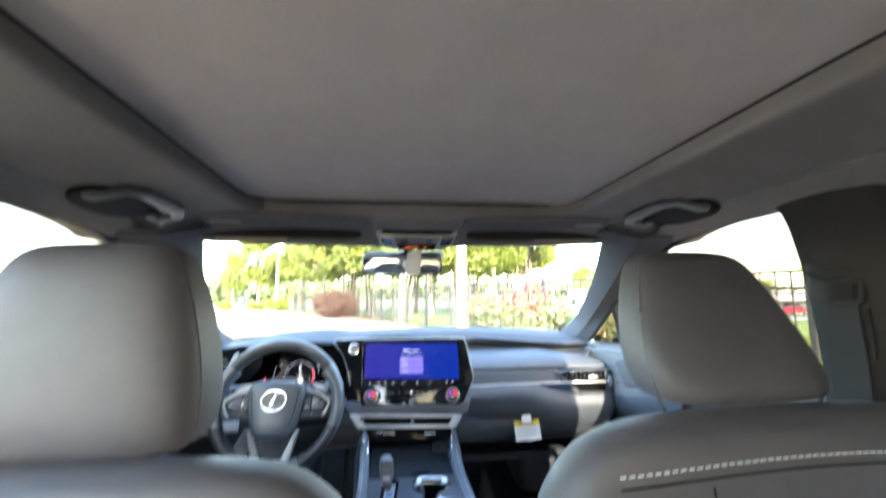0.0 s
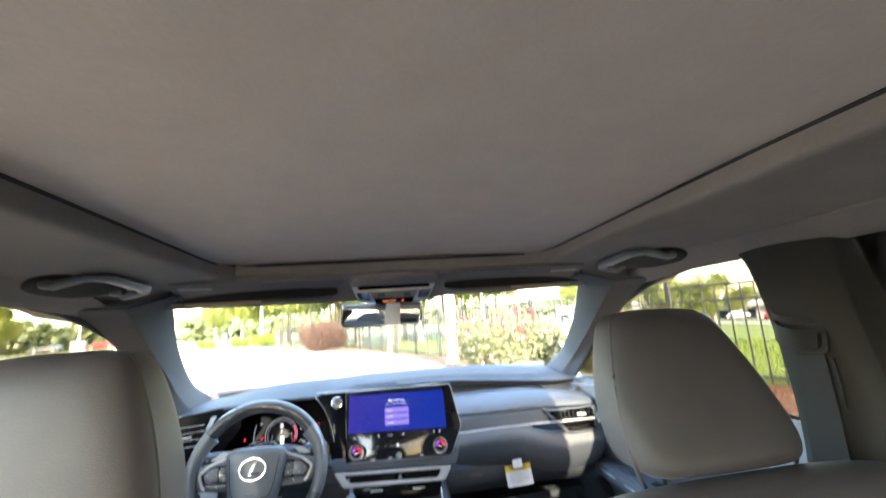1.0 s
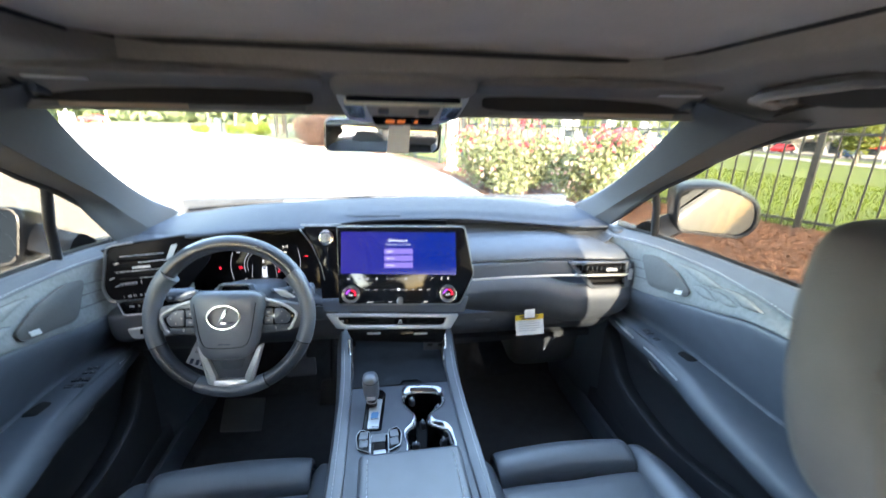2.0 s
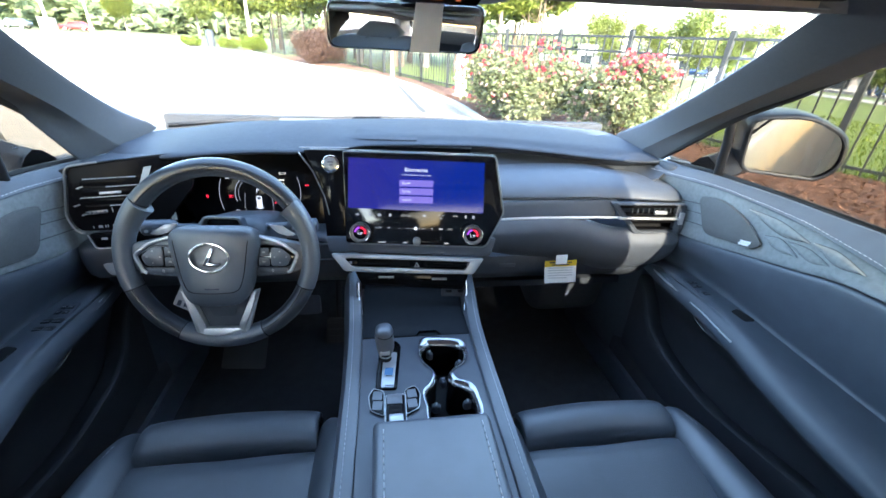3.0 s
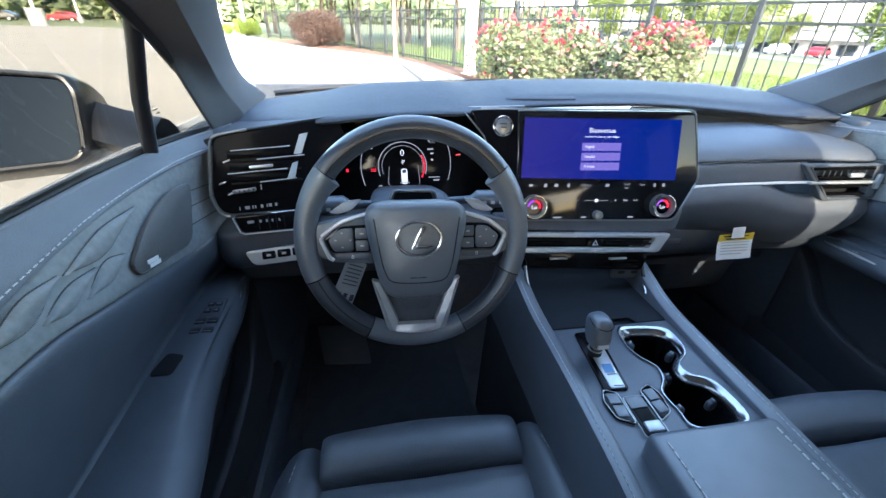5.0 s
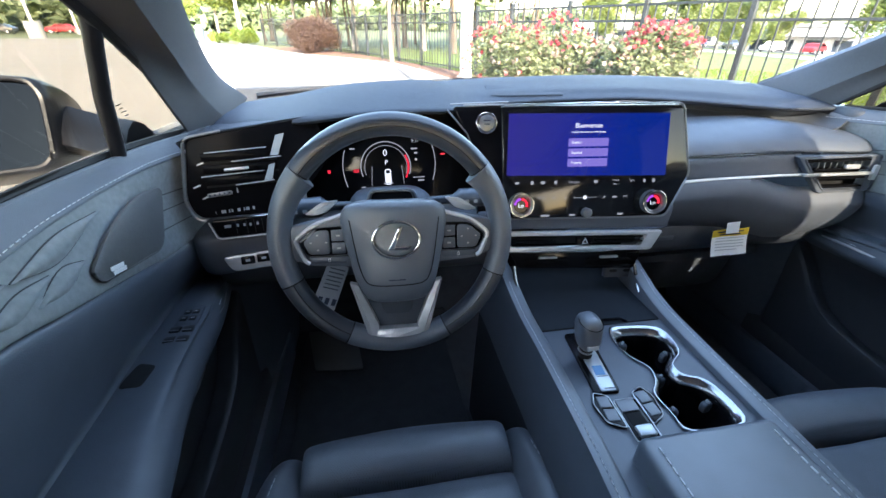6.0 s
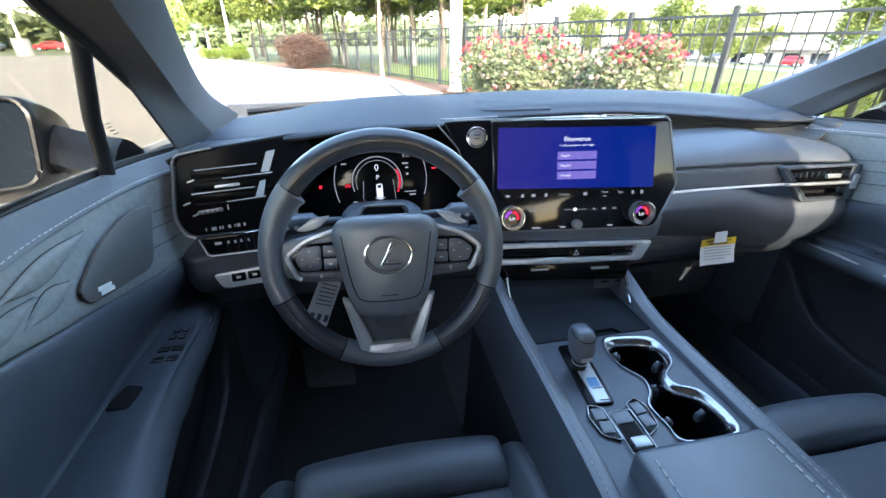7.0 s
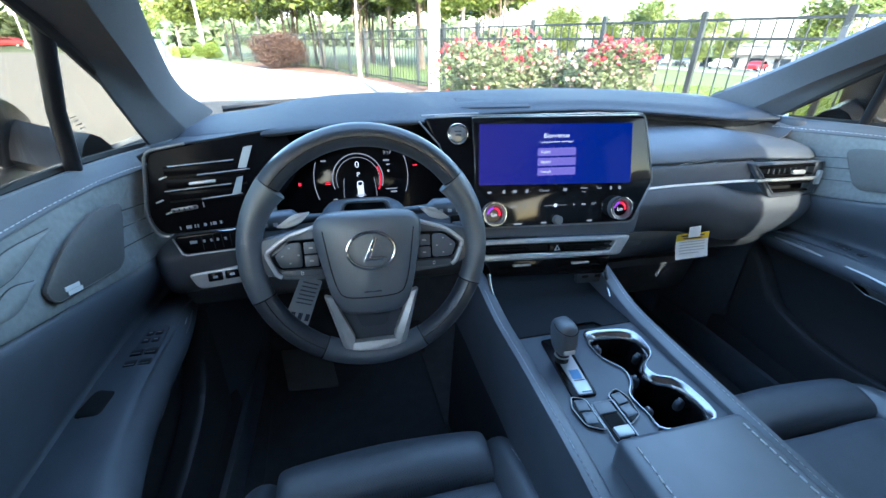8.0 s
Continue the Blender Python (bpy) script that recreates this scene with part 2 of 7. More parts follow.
LIMELEAF = leafy("lime green leaves", (0.115, 0.165, 0.015), (0.230, 0.280, 0.040))
ROSERED = leafy("red petals", (0.354, 0.027, 0.048), (0.490, 0.136, 0.136))
ROSEPALE = leafy("pale pink petals", (0.313, 0.204, 0.150), (0.462, 0.381, 0.299))


from mathutils.bvhtree import BVHTree


# ---- mesh tools ----
def part(name, bm, material, parent=None, label="", smooth=True, kind="", category="", group=""):
    """Links a bmesh as one mesh object under a thing or part."""
    me = bpy.data.meshes.new(name)
    bm.normal_update()
    bm.to_mesh(me)
    bm.free()
    me.materials.append(material)
    if smooth:
        me.shade_smooth()
        me.set_sharp_from_angle(angle=radians(38))
    ob = new(name, me)
    if parent:
        ob.parent = parent
    return tagged(ob, label, category, group, kind)


def thing(name, label, category, group="", at=(0, 0, 0)):
    ob = new(name)
    ob.location = at
    ob.empty_display_size = 0.05
    return tagged(ob, label, category, group)


def cr(pts, n, closed=False):
    """A smooth curve through points, n steps to a stretch."""
    p = [Vector(q) for q in pts]
    k = len(p)
    out = []
    for i in range(k if closed else k - 1):
        if closed:
            a, b, c, d = p[i - 1], p[i], p[(i + 1) % k], p[(i + 2) % k]
        else:
            b, c = p[i], p[i + 1]
            a = p[i - 1] if i else b * 2 - c
            d = p[i + 2] if i + 2 < k else c * 2 - b
        for j in range(n):
            t = j / n
            out.append(0.5 * (2 * b + (c - a) * t + (2 * a - 5 * b + 4 * c - d) * t * t + (3 * b - a - 3 * c + d) * t ** 3))
    if not closed:
        out.append(p[-1])
    return out


def skin(rows, nu=4, nv=4, thick=0.0, close=False, ends=False):
    """A smooth sheet through rows of points; thick gives it a body on its back."""
    fine = [cr(r, nv, close) for r in rows]
    cols = [cr([f[i] for f in fine], nu) for i in range(len(fine[0]))]
    bm = bmesh.new()
    vs = [[bm.verts.new(p) for p in c] for c in cols]
    m = len(cols)
    for i in range(m if close else m - 1):
        for j in range(len(vs[0]) - 1):
            bm.faces.new((vs[i][j], vs[(i + 1) % m][j], vs[(i + 1) % m][j + 1], vs[i][j + 1]))
    if ends:
        bm.faces.new([v[0] for v in vs])
        bm.faces.new([v[-1] for v in reversed(vs)])
    bmesh.ops.recalc_face_normals(bm, faces=bm.faces)
    if thick:
        bmesh.ops.solidify(bm, geom=bm.faces[:], thickness=thick)
    return bm


def tube(pts, r, seg=8, closed=False, flat=1.0, up=None):
    """A round bar along points; r may be a list; flat squeezes it across."""
    p = [Vector(q) for q in pts]
    k = len(p)
    bm = bmesh.new()
    rings = []
    for i in range(k):
        d = (p[(i + 1) % k] - p[i - 1]) if closed else (p[min(i + 1, k - 1)] - p[max(i - 1, 0)])
        d = d.normalized()
        ref = Vector(up) if up else (Vector((0, 0, 1)) if abs(d.z) < 0.9 else Vector((1, 0, 0)))
        a = d.cross(ref).normalized()
        b = a.cross(d)
        rr = r[i] if isinstance(r, (list, tuple)) else r
        rings.append([bm.verts.new(p[i] + a * rr * math.cos(2 * math.pi * s / seg) + b * rr * flat * math.sin(2 * math.pi * s / seg)) for s in range(seg)])
    for i in range(k if closed else k - 1):
        for s in range(seg):
            bm.faces.new((rings[i][s], rings[i][(s + 1) % seg], rings[(i + 1) % k][(s + 1) % seg], rings[(i + 1) % k][s]))
    if not closed:
        bm.faces.new(list(reversed(rings[0])))
        bm.faces.new(rings[-1])
    return bm


def corners(pts, r, n=4):
    """A polygon with rounded corners."""
    out = []
    k = len(pts)
    for i in range(k):
        a, b, c = Vector(pts[i - 1]), Vector(pts[i]), Vector(pts[(i + 1) % k])
        rr = r[i] if isinstance(r, (list, tuple)) else r
        d1, d2 = (a - b), (c - b)
        l = min(rr, d1.length * 0.48, d2.length * 0.48)
        s, e = b + d1.normalized() * l, b + d2.normalized() * l
        if l < 1e-5:
            out.append(b)
            continue
        for j in range(n + 1):
            t = j / n
            out.append((1 - t) ** 2 * s + 2 * t * (1 - t) * b + t * t * e)
    return out


def plane(at, right, up):
    """A pose whose x runs right, y up and z out of a face."""
    u = Vector(right).normalized()
    n = u.cross(Vector(up)).normalized()
    v = n.cross(u)
    m = Matrix.Identity(4)
    for i in range(3):
        m[i][0], m[i][1], m[i][2], m[i][3] = u[i], v[i], n[i], at[i]
    return m


def plate(outline, depth, m=None, bevel=0.0, back=0.0, seg=2):
    """A flat piece with an outline in its own x and y, standing depth proud of z = back, edges rounded."""
    bm = bmesh.new()
    f = bm.faces.new([bm.verts.new((p[0], p[1], back)) for p in outline])
    bm.normal_update()
    if f.normal.z < 0:
        f.normal_flip()
    r = bmesh.ops.extrude_face_region(bm, geom=[f])
    top = [g for g in r["geom"] if isinstance(g, bmesh.types.BMVert)]
    for v in top:
        v.co.z += depth
    bmesh.ops.recalc_face_normals(bm, faces=bm.faces)
    if bevel:
        es = [e for e in bm.edges if all(abs(v.co.z - back - depth) < 1e-6 for v in e.verts)]
        bmesh.ops.bevel(bm, geom=es, offset=bevel, segments=seg, affect="EDGES", profile=0.5)
    if m:
        bm.transform(m)
    return bm


def ring(outer, inner, depth, m=None, back=0.0, bevel=0.0):
    """A flat frame between two outlines of as many points."""
    bm = bmesh.new()
    k = len(outer)
    L = [[bm.verts.new((p[0], p[1], z)) for p in o] for o, z in ((outer, back), (outer, back + depth), (inner, back + depth), (inner, back))]
    for a in range(4):
        A, B = L[a], L[(a + 1) % 4]
        for i in range(k):
            bm.faces.new((A[i], A[(i + 1) % k], B[(i + 1) % k], B[i]))
    bmesh.ops.recalc_face_normals(bm, faces=bm.faces)
    if bevel:
        es = [e for e in bm.edges if all(abs(v.co.z - back - depth) < 1e-6 for v in e.verts) and len([f for f in e.link_faces if abs(f.normal.z) < 0.5]) == 1]
        bmesh.ops.bevel(bm, geom=es, offset=bevel, segments=2, affect="EDGES", profile=0.5)
    if m:
        bm.transform(m)
    return bm


def box(sx, sy, sz, m=None, bevel=0.0, seg=2):
    bm = bmesh.new()
    bmesh.ops.create_cube(bm, size=1, matrix=Matrix.Diagonal((sx, sy, sz, 1)))
    if bevel:
        bmesh.ops.bevel(bm, geom=bm.edges[:], offset=bevel, segments=seg, affect="EDGES", profile=0.5)
    if m:
        bm.transform(m)
    return bm


def pillow(sx, sy, sz, m=None, p=4.0, n=14, taper=None):
    """A plump rounded block; p sets how square it is; taper(u, v, w) moves its points."""
    bm = bmesh.new()
    bmesh.ops.create_cube(bm, size=2)
    bmesh.ops.subdivide_edges(bm, edges=bm.edges[:], cuts=n, use_grid_fill=True)
    for v in bm.verts:
        c = v.co.copy()
        l = (abs(c.x) ** p + abs(c.y) ** p + abs(c.z) ** p) ** (1 / p)
        c /= l
        v.co = Vector((c.x * sx / 2, c.y * sy / 2, c.z * sz / 2))
        if taper:
            v.co = Vector(taper(v.co.x, v.co.y, v.co.z))
    if m:
        bm.transform(m)
    return bm


def stitches(pts, length, gap, r, lift=(0, 0, 0)):
    """A row of short thread stitches along a curve."""
    p = [Vector(q) + Vector(lift) for q in pts]
    bm = bmesh.new()
    cum = [0.0]
    for a, b in zip(p, p[1:]):
        cum.append(cum[-1] + (b - a).length)

    def at(s):
        for i in range(len(p) - 1):
            if s <= cum[i + 1]:
                return p[i].lerp(p[i + 1], (s - cum[i]) / max(1e-9, cum[i + 1] - cum[i]))
        return p[-1]

    s = 0.0
    while s + length < cum[-1]:
        a, b = at(s), at(s + length)
        d = (b - a).normalized()
        u = d.orthogonal().normalized()
        w = d.cross(u)
        va = [bm.verts.new(a + (u * math.cos(q) + w * math.sin(q)) * r) for q in (0, 1.57, 3.14, 4.71)]
        vb = [bm.verts.new(b + (u * math.cos(q) + w * math.sin(q)) * r) for q in (0, 1.57, 3.14, 4.71)]
        for i in range(4):
            bm.faces.new((va[i], va[(i + 1) % 4], vb[(i + 1) % 4], vb[i]))
        bm.faces.new(va[::-1])
        bm.faces.new(vb)
        s += length + gap
    return bm


def text(body, size, m, material, parent, name="lettering", align="LEFT", depth=0.0002):
    """Raised lettering in the built-in font, as a mesh."""
    cu = bpy.data.curves.new(name, "FONT")
    cu.body, cu.size, cu.extrude, cu.align_x, cu.align_y = body, size, depth, align, "CENTER"
    cu.resolution_u = 3
    tmp = bpy.data.objects.new("letters", cu)
    scene.collection.objects.link(tmp)
    bpy.context.view_layer.update()
    me = bpy.data.meshes.new_from_object(tmp.evaluated_get(bpy.context.evaluated_depsgraph_get()))
    bpy.data.objects.remove(tmp)
    me.transform(m)
    me.materials.clear()
    me.materials.append(material)
    ob = new(name, me)
    ob.parent = parent
    return ob


def bar(w, h, m, material, parent, name="print", depth=0.0003, label=""):
    return part(name, plate([(-w / 2, -h / 2), (w / 2, -h / 2), (w / 2, h / 2), (-w / 2, h / 2)], depth, m), material, parent, label, smooth=False)


def offset(m, x, y, z=0.0):
    return m @ Matrix.Translation((x, y, z))


def disc(r, depth, m, n=32, bevel=0.0, back=0.0):
    return plate([(r * math.cos(2 * math.pi * i / n), r * math.sin(2 * math.pi * i / n)) for i in range(n)], depth, m, bevel, back)


def circle(r, n=40, sx=1.0, sy=1.0):
    return [(r * sx * math.cos(2 * math.pi * i / n), r * sy * math.sin(2 * math.pi * i / n)) for i in range(n)]


# ---- car shell ----
def roundrect(hx, y0, y1, r, n=10):
    pts = corners([(-hx, y0), (hx, y0), (hx, y1), (-hx, y1)], r, n)
    return pts


def along(poly, n):
    """n points at even steps round a closed polygon."""
    p = [Vector(q) for q in poly]
    cum = [0.0]
    for i in range(len(p)):
        cum.append(cum[-1] + (p[(i + 1) % len(p)] - p[i]).length)
    out, j = [], 0
    for k in range(n):
        s = cum[-1] * k / n
        while cum[j + 1] < s:
            j += 1
        out.append(p[j].lerp(p[(j + 1) % len(p)], (s - cum[j]) / max(1e-9, cum[j + 1] - cum[j])))
    return out


def headliner():
    n = 96
    inner = along(roundrect(0.342, -0.62, 0.855, 0.07), n)
    rows = []
    for f, dz in ((0.0, 0.030), (0.0, 0.008), (0.02, 0.0), (0.10, -0.003), (0.45, -0.010), (0.8, -0.026), (1.0, -0.050)):
        r = []
        for q in inner:
            x, y = q.x, q.y
            ox = max(-0.585, min(0.585, x * 1.76))
            oy = y
            if y > 0.4:
                oy = y + (y - 0.4) / 0.455 * (0.160 - 0.15 * (abs(x) / 0.342) ** 3)
            if y < -0.3:
                oy = y - (-0.3 - y) / 0.32 * 0.5
            crown = -0.012 * max(0.0, (y - 0.3)) / 0.5
            r.append((x + (ox - x) * f, y + (oy - y) * f, 1.516 + dz + crown))
        rows.append(r)
    bm = skin(rows, 3, 1, close=True, thick=-0.006)
    return bm


ceiling = tagged(part("ceiling", headliner(), LINER), "grey woven headliner around the closed roof blind", "ceiling", kind="structure")
blind_rows = [[(x, y, 1.544 + 0.010 * (1 - (x / 0.37) ** 2) - 0.012 * max(0.0, y - 0.3) / 0.5) for x in np.linspace(-0.38, 0.38, 9)] for y in np.linspace(-0.68, 0.915, 9)]
roof_blind = tagged(part("roof_blind", skin(blind_rows, 2, 2, thick=0.004), SHADE), "closed beige grey cloth blind under the glass roof", "roof blind")
roof_seal = part("roof_seal", tube([(p.x, p.y, 1.5405 - 0.012 * max(0.0, p.y - 0.3) / 0.5) for p in along(roundrect(0.345, -0.623, 0.858, 0.07), 96)], 0.0045, 8, closed=True), RUBBER, None, "black rubber edge of the roof opening", kind="structure", category="trim")
roof_rows = [[(x, y, 1.62 - 0.05 * (x / 0.62) ** 2 - 0.10 * max(0, (y - 0.4) / 0.65) ** 2) for x in np.linspace(-0.62, 0.62, 9)] for y in np.linspace(-1.25, 1.05, 9)]
roof = part("roof", skin(roof_rows, 2, 2, thick=0.02), BODY, None, "white painted steel roof of the car", kind="structure", category="roof")

MIDTRIM = mat("dark grey moulded pillar trim", (0.022, 0.0215, 0.021), 0.8, spec=0.3, var=0.1, scale=60, bump=0.3, bscale=900)
PILLAR = mat("dark grey pillar cloth", (0.060, 0.064, 0.072), 0.8, var=0.08, scale=200, bump=0.35, bscale=1100)
# edges of the window openings: y, z, x of the upper rail
RAIL = [(0.56, 1.468, 0.578), (0.70, 1.464, 0.578), (0.80, 1.450, 0.580), (0.88, 1.430, 0.588), (0.985, 1.398, 0.60), (1.09, 1.345, 0.625), (1.185, 1.304, 0.64), (1.27, 1.254, 0.65), (1.36, 1.193, 0.655), (1.41, 1.160, 0.655)]


def pillar_a(s):
    """From the roof down to the dash, between windscreen and side window."""
    A = [(0.44, 0.88, 1.478), (0.477, 0.955, 1.456), (0.548, 1.14, 1.376), (0.610, 1.345, 1.288), (0.640, 1.49, 1.226), (0.630, 1.60, 1.172)]
    B = [(0.582, 0.80, 1.452), (0.588, 0.88, 1.430), (0.625, 1.09, 1.345), (0.641, 1.20, 1.296), (0.651, 1.30, 1.236), (0.655, 1.41, 1.156)]
    if s < 0:
        B[4:] = [(0.651, 1.262, 1.242), (0.660, 1.345, 1.160)]
    rows = []
    for a, b in zip(A, B):
        a, b = Vector(a), Vector(b)
        inn = Vector((-0.007, -0.010, -0.008))
        rows.append([a + Vector((0.012, 0.004, 0.012)), a + Vector((0.003, 0.002, 0.003)), a, a.lerp(b, 0.25) + inn * 0.95, a.lerp(b, 0.47) + inn * 1.55, a.lerp(b, 0.53) + inn * 1.55, a.lerp(b, 0.78) + inn * 0.62, b, b + Vector((0.008, 0.006, 0.002)), b + Vector((0.014, 0.020, 0.006))])
    return skin([[(p[0] * s, p[1], p[2]) for p in r] for r in rows], 6, 3, thick=0.004)


for s, nm in ((-1, "left"), (1, "right")):
    part("front_pillar", pillar_a(s), PILLAR, None, "dark grey textured pillar trim beside the windscreen", kind="structure", category="pillar")
    # cloth rail over the side window, from the front pillar to the rear
    rows = []
    for y, z, x in [(-1.0, 1.43, 0.575), (-0.5, 1.46, 0.577), (0.1, 1.468, 0.578), (0.56, 1.468, 0.578), (0.70, 1.462, 0.579), (0.80, 1.449, 0.586), (0.86, 1.440, 0.606)]:
        up = min(1.0, max(0.0, (0.98 - y) / 0.3))
        rows.append([(s * (x - 0.06 + 0.01 * (1 - up)), y, z + 0.024), (s * (x - 0.028), y, z + 0.010), (s * x, y, z), (s * (x + 0.012), y, z + 0.002), (s * (x + 0.06), y, z + 0.012)])
    part("roof_rail", skin(rows, 3, 3, thick=0.004), LINER, None, "grey cloth covered rail over the side windows", kind="structure", category="trim")
    # black seal round the front window
    part("window_seal", tube([(s * (x + 0.005), y, z + 0.001) for y, z, x in RAIL], 0.007, 8), RUBBER, None, "black rubber seal of the side window", kind="structure", category="trim")
    # middle pillar
    rows = []
    for z, y0, y1, x in ((1.485, 0.585, 0.425, 0.566), (1.44, 0.565, 0.430, 0.572), (1.35, 0.553, 0.425, 0.582), (1.24, 0.556, 0.415, 0.60), (1.14, 0.566, 0.40, 0.612), (0.95, 0.59, 0.34, 0.622), (0.45, 0.62, 0.30, 0.63)):
        rows.append([(s * (x + 0.08), y0 + 0.012, z), (s * (x + 0.012), y0, z), (s * x, y0 - 0.02, z), (s * (x - 0.006), (y0 + y1) / 2, z), (s * x, y1 + 0.02, z), (s * (x + 0.012), y1, z), (s * (x + 0.08), y1 - 0.012, z)])
    part("middle_pillar", skin(rows, 4, 3, thick=0.004), MIDTRIM, None, "dark grey trimmed pillar between front and rear doors", kind="structure", category="pillar")
    # rear pillar and rear side, plain
    rows = []
    for z, y0, x in ((1.47, -0.62, 0.575), (1.3, -0.70, 0.60), (1.16, -0.78, 0.64), (0.8, -0.80, 0.70), (0.40, -0.80, 0.70)):
        rows.append([(s * (x + 0.08), y0 + 0.01, z), (s * x, y0, z), (s * (x - 0.01), y0 - 0.2, z), (s * (x - 0.02), -1.3, z)])
    part("rear_pillar", skin(rows, 3, 2, thick=0.004), LINER, None, "plain grey rear pillar trim", kind="structure", category="pillar")

# windscreen: lower edge on the dash, upper edge at the roof
rows = []
for f in (0, 0.33, 0.66, 1.0):
    r = []
    for u in (-1, -0.6, 0, 0.6, 1):
        lo = Vector((0.66 * u, 1.66 + 0.12 * (1 - u * u), 1.150 + 0.03 * (1 - u * u)))
        hi = Vector((0.50 * u, 0.965 + 0.075 * (1 - u * u), 1.475 + 0.012 * (1 - u * u)))
        p = lo.lerp(hi, f)
        p.z += 0.03 * f * (1 - f) * 2
        r.append(p)
    rows.append(r)
windscreen = tagged(part("window_1", skin(rows, 4, 4, thick=0.004), GLASS), "clear curved windscreen over the dashboard", "window", kind="structure")
windscreen.visible_shadow = False
# dark band round the windscreen edge
edge = [(-0.62, 1.64, 1.172), (-0.45, 1.70, 1.178), (0, 1.765, 1.182), (0.45, 1.70, 1.178), (0.62, 1.64, 1.172)]
part("windscreen_seal", tube(cr(edge, 6), 0.007, 6), RUBBER, None, "black seal along the base of the windscreen", kind="structure", category="trim")

BLUECLIP = mat("blue clip plastic", (0.02, 0.10, 0.45), 0.4, var=0.05, scale=60)
# floor and bulkhead
tagged(part("floor", box(1.5, 3.3, 0.04, pose(0, 0.25, 0.42)), CARPET, smooth=False), "black carpet of the car floor", "floor", kind="structure")
tagged(part("wall_front", box(1.5, 0.04, 0.75, pose(0, 1.92, 0.78)), CARPET, smooth=False), "black carpeted bulkhead in the footwell", "wall", kind="structure")
slope = part("toe_board", box(1.48, 0.42, 0.03, pose(0, 1.83, 0.58, 50, 0, 0)), CARPET, None, "sloping black carpeted toe board", kind="structure", category="floor", smooth=False)
tagged(part("wall_rear", skin([[(-0.6, -1.3, 0.4), (0, -1.36, 0.4), (0.6, -1.3, 0.4)], [(-0.62, -1.28, 0.9), (0, -1.34, 0.9), (0.62, -1.28, 0.9)], [(-0.6, -1.2, 1.12), (0, -1.26, 1.12), (0.6, -1.2, 1.12)]], 3, 3, thick=0.02), LINER), "plain grey tailgate trim closing the cabin", "wall", kind="structure")
rear_pane = tagged(part("window_2", skin([[(-0.6, -1.2, 1.11), (0, -1.26, 1.11), (0.6, -1.2, 1.11)], [(-0.59, -1.13, 1.30), (0, -1.18, 1.31), (0.59, -1.13, 1.30)], [(-0.58, -1.05, 1.49), (0, -1.10, 1.51), (0.58, -1.05, 1.49)]], 3, 3, thick=0.004), HATCHGLASS), "tinted tailgate window behind the seats", "window", kind="structure")
rear_pane.visible_shadow = False
for s in (-1, 1):
    part("sill_trim", box(0.05, 1.2, 0.10, pose(s * 0.675, 1.0, 0.48), 0.015), HARD, None, "black plastic door sill trim with a blue clip", kind="structure", category="trim")
    part("sill_clip", pillow(0.016, 0.024, 0.010, pose(s * 0.684, 1.325, 0.531), 4, 6), BLUECLIP, bpy.data.objects["sill_trim" if s < 0 else "sill_trim.001"], "small blue clip")
    part("cowl_side", skin([[(s * x, y, z) for x, y in ((0.76, 1.30), (0.715, 1.36), (0.672, 1.43), (0.665, 1.9))] for z in (0.40, 0.7, 1.0, 1.10)], 2, 3, thick=0.01), HARD, None, "black kick panel beside the footwell", kind="structure", category="trim")


DOORHIDE = mat("dark trim leather", (0.082, 0.094, 0.113), 0.48, var=0.10, scale=30, bump=0.14, bscale=700, kind="cells", spec=0.7)
DARKTOP = mat("black switch plastic", (0.02, 0.021, 0.024), 0.4, var=0.1, scale=60)
DOORLOW = mat("black lower door plastic", (0.035, 0.036, 0.041), 0.5, var=0.12, scale=50, bump=0.3, bscale=900)
CREASE = mat("suede seam crease", (0.07, 0.074, 0.076), 0.9, var=0.1, scale=100)


# ---- doors ----
YS = (1.40, 1.30, 1.20, 1.10, 1.00, 0.90, 0.75, 0.60, 0.40)


def prof(y, tab):
    """Interpolates a table of (y, value...) rows."""
    t = sorted(tab)
    ys = [r[0] for r in t]
    return [float(np.interp(y, ys, [r[i] for r in t])) for i in range(1, len(t[0]))]


BELTZ = [(0.4, 1.164), (0.9, 1.164), (1.1, 1.160), (1.27, 1.156), (1.41, 1.149)]
BELTX = [(0.4, 0.700), (0.9, 0.703), (1.1, 0.702), (1.27, 0.688), (1.41, 0.650)]
STITZ = [(0.4, 1.06), (0.75, 1.10), (0.9, 1.126), (1.02, 1.139), (1.2, 1.139), (1.41, 1.124)]
LOWZ = [(0.4, 1.03), (0.75, 1.085), (0.875, 1.088), (0.943, 1.074), (1.075, 1.045), (1.25, 1.004), (1.41, 0.99)]
ARMX = [(0.4, 0.59), (0.75, 0.592), (0.9, 0.606), (1.0, 0.624), (1.1, 0.634), (1.24, 0.642), (1.32, 0.665), (1.41, 0.69)]
ARMZ = [(0.4, 0.888), (0.9, 0.898), (1.1, 0.903), (1.24, 0.898), (1.32, 0.885), (1.41, 0.875)]


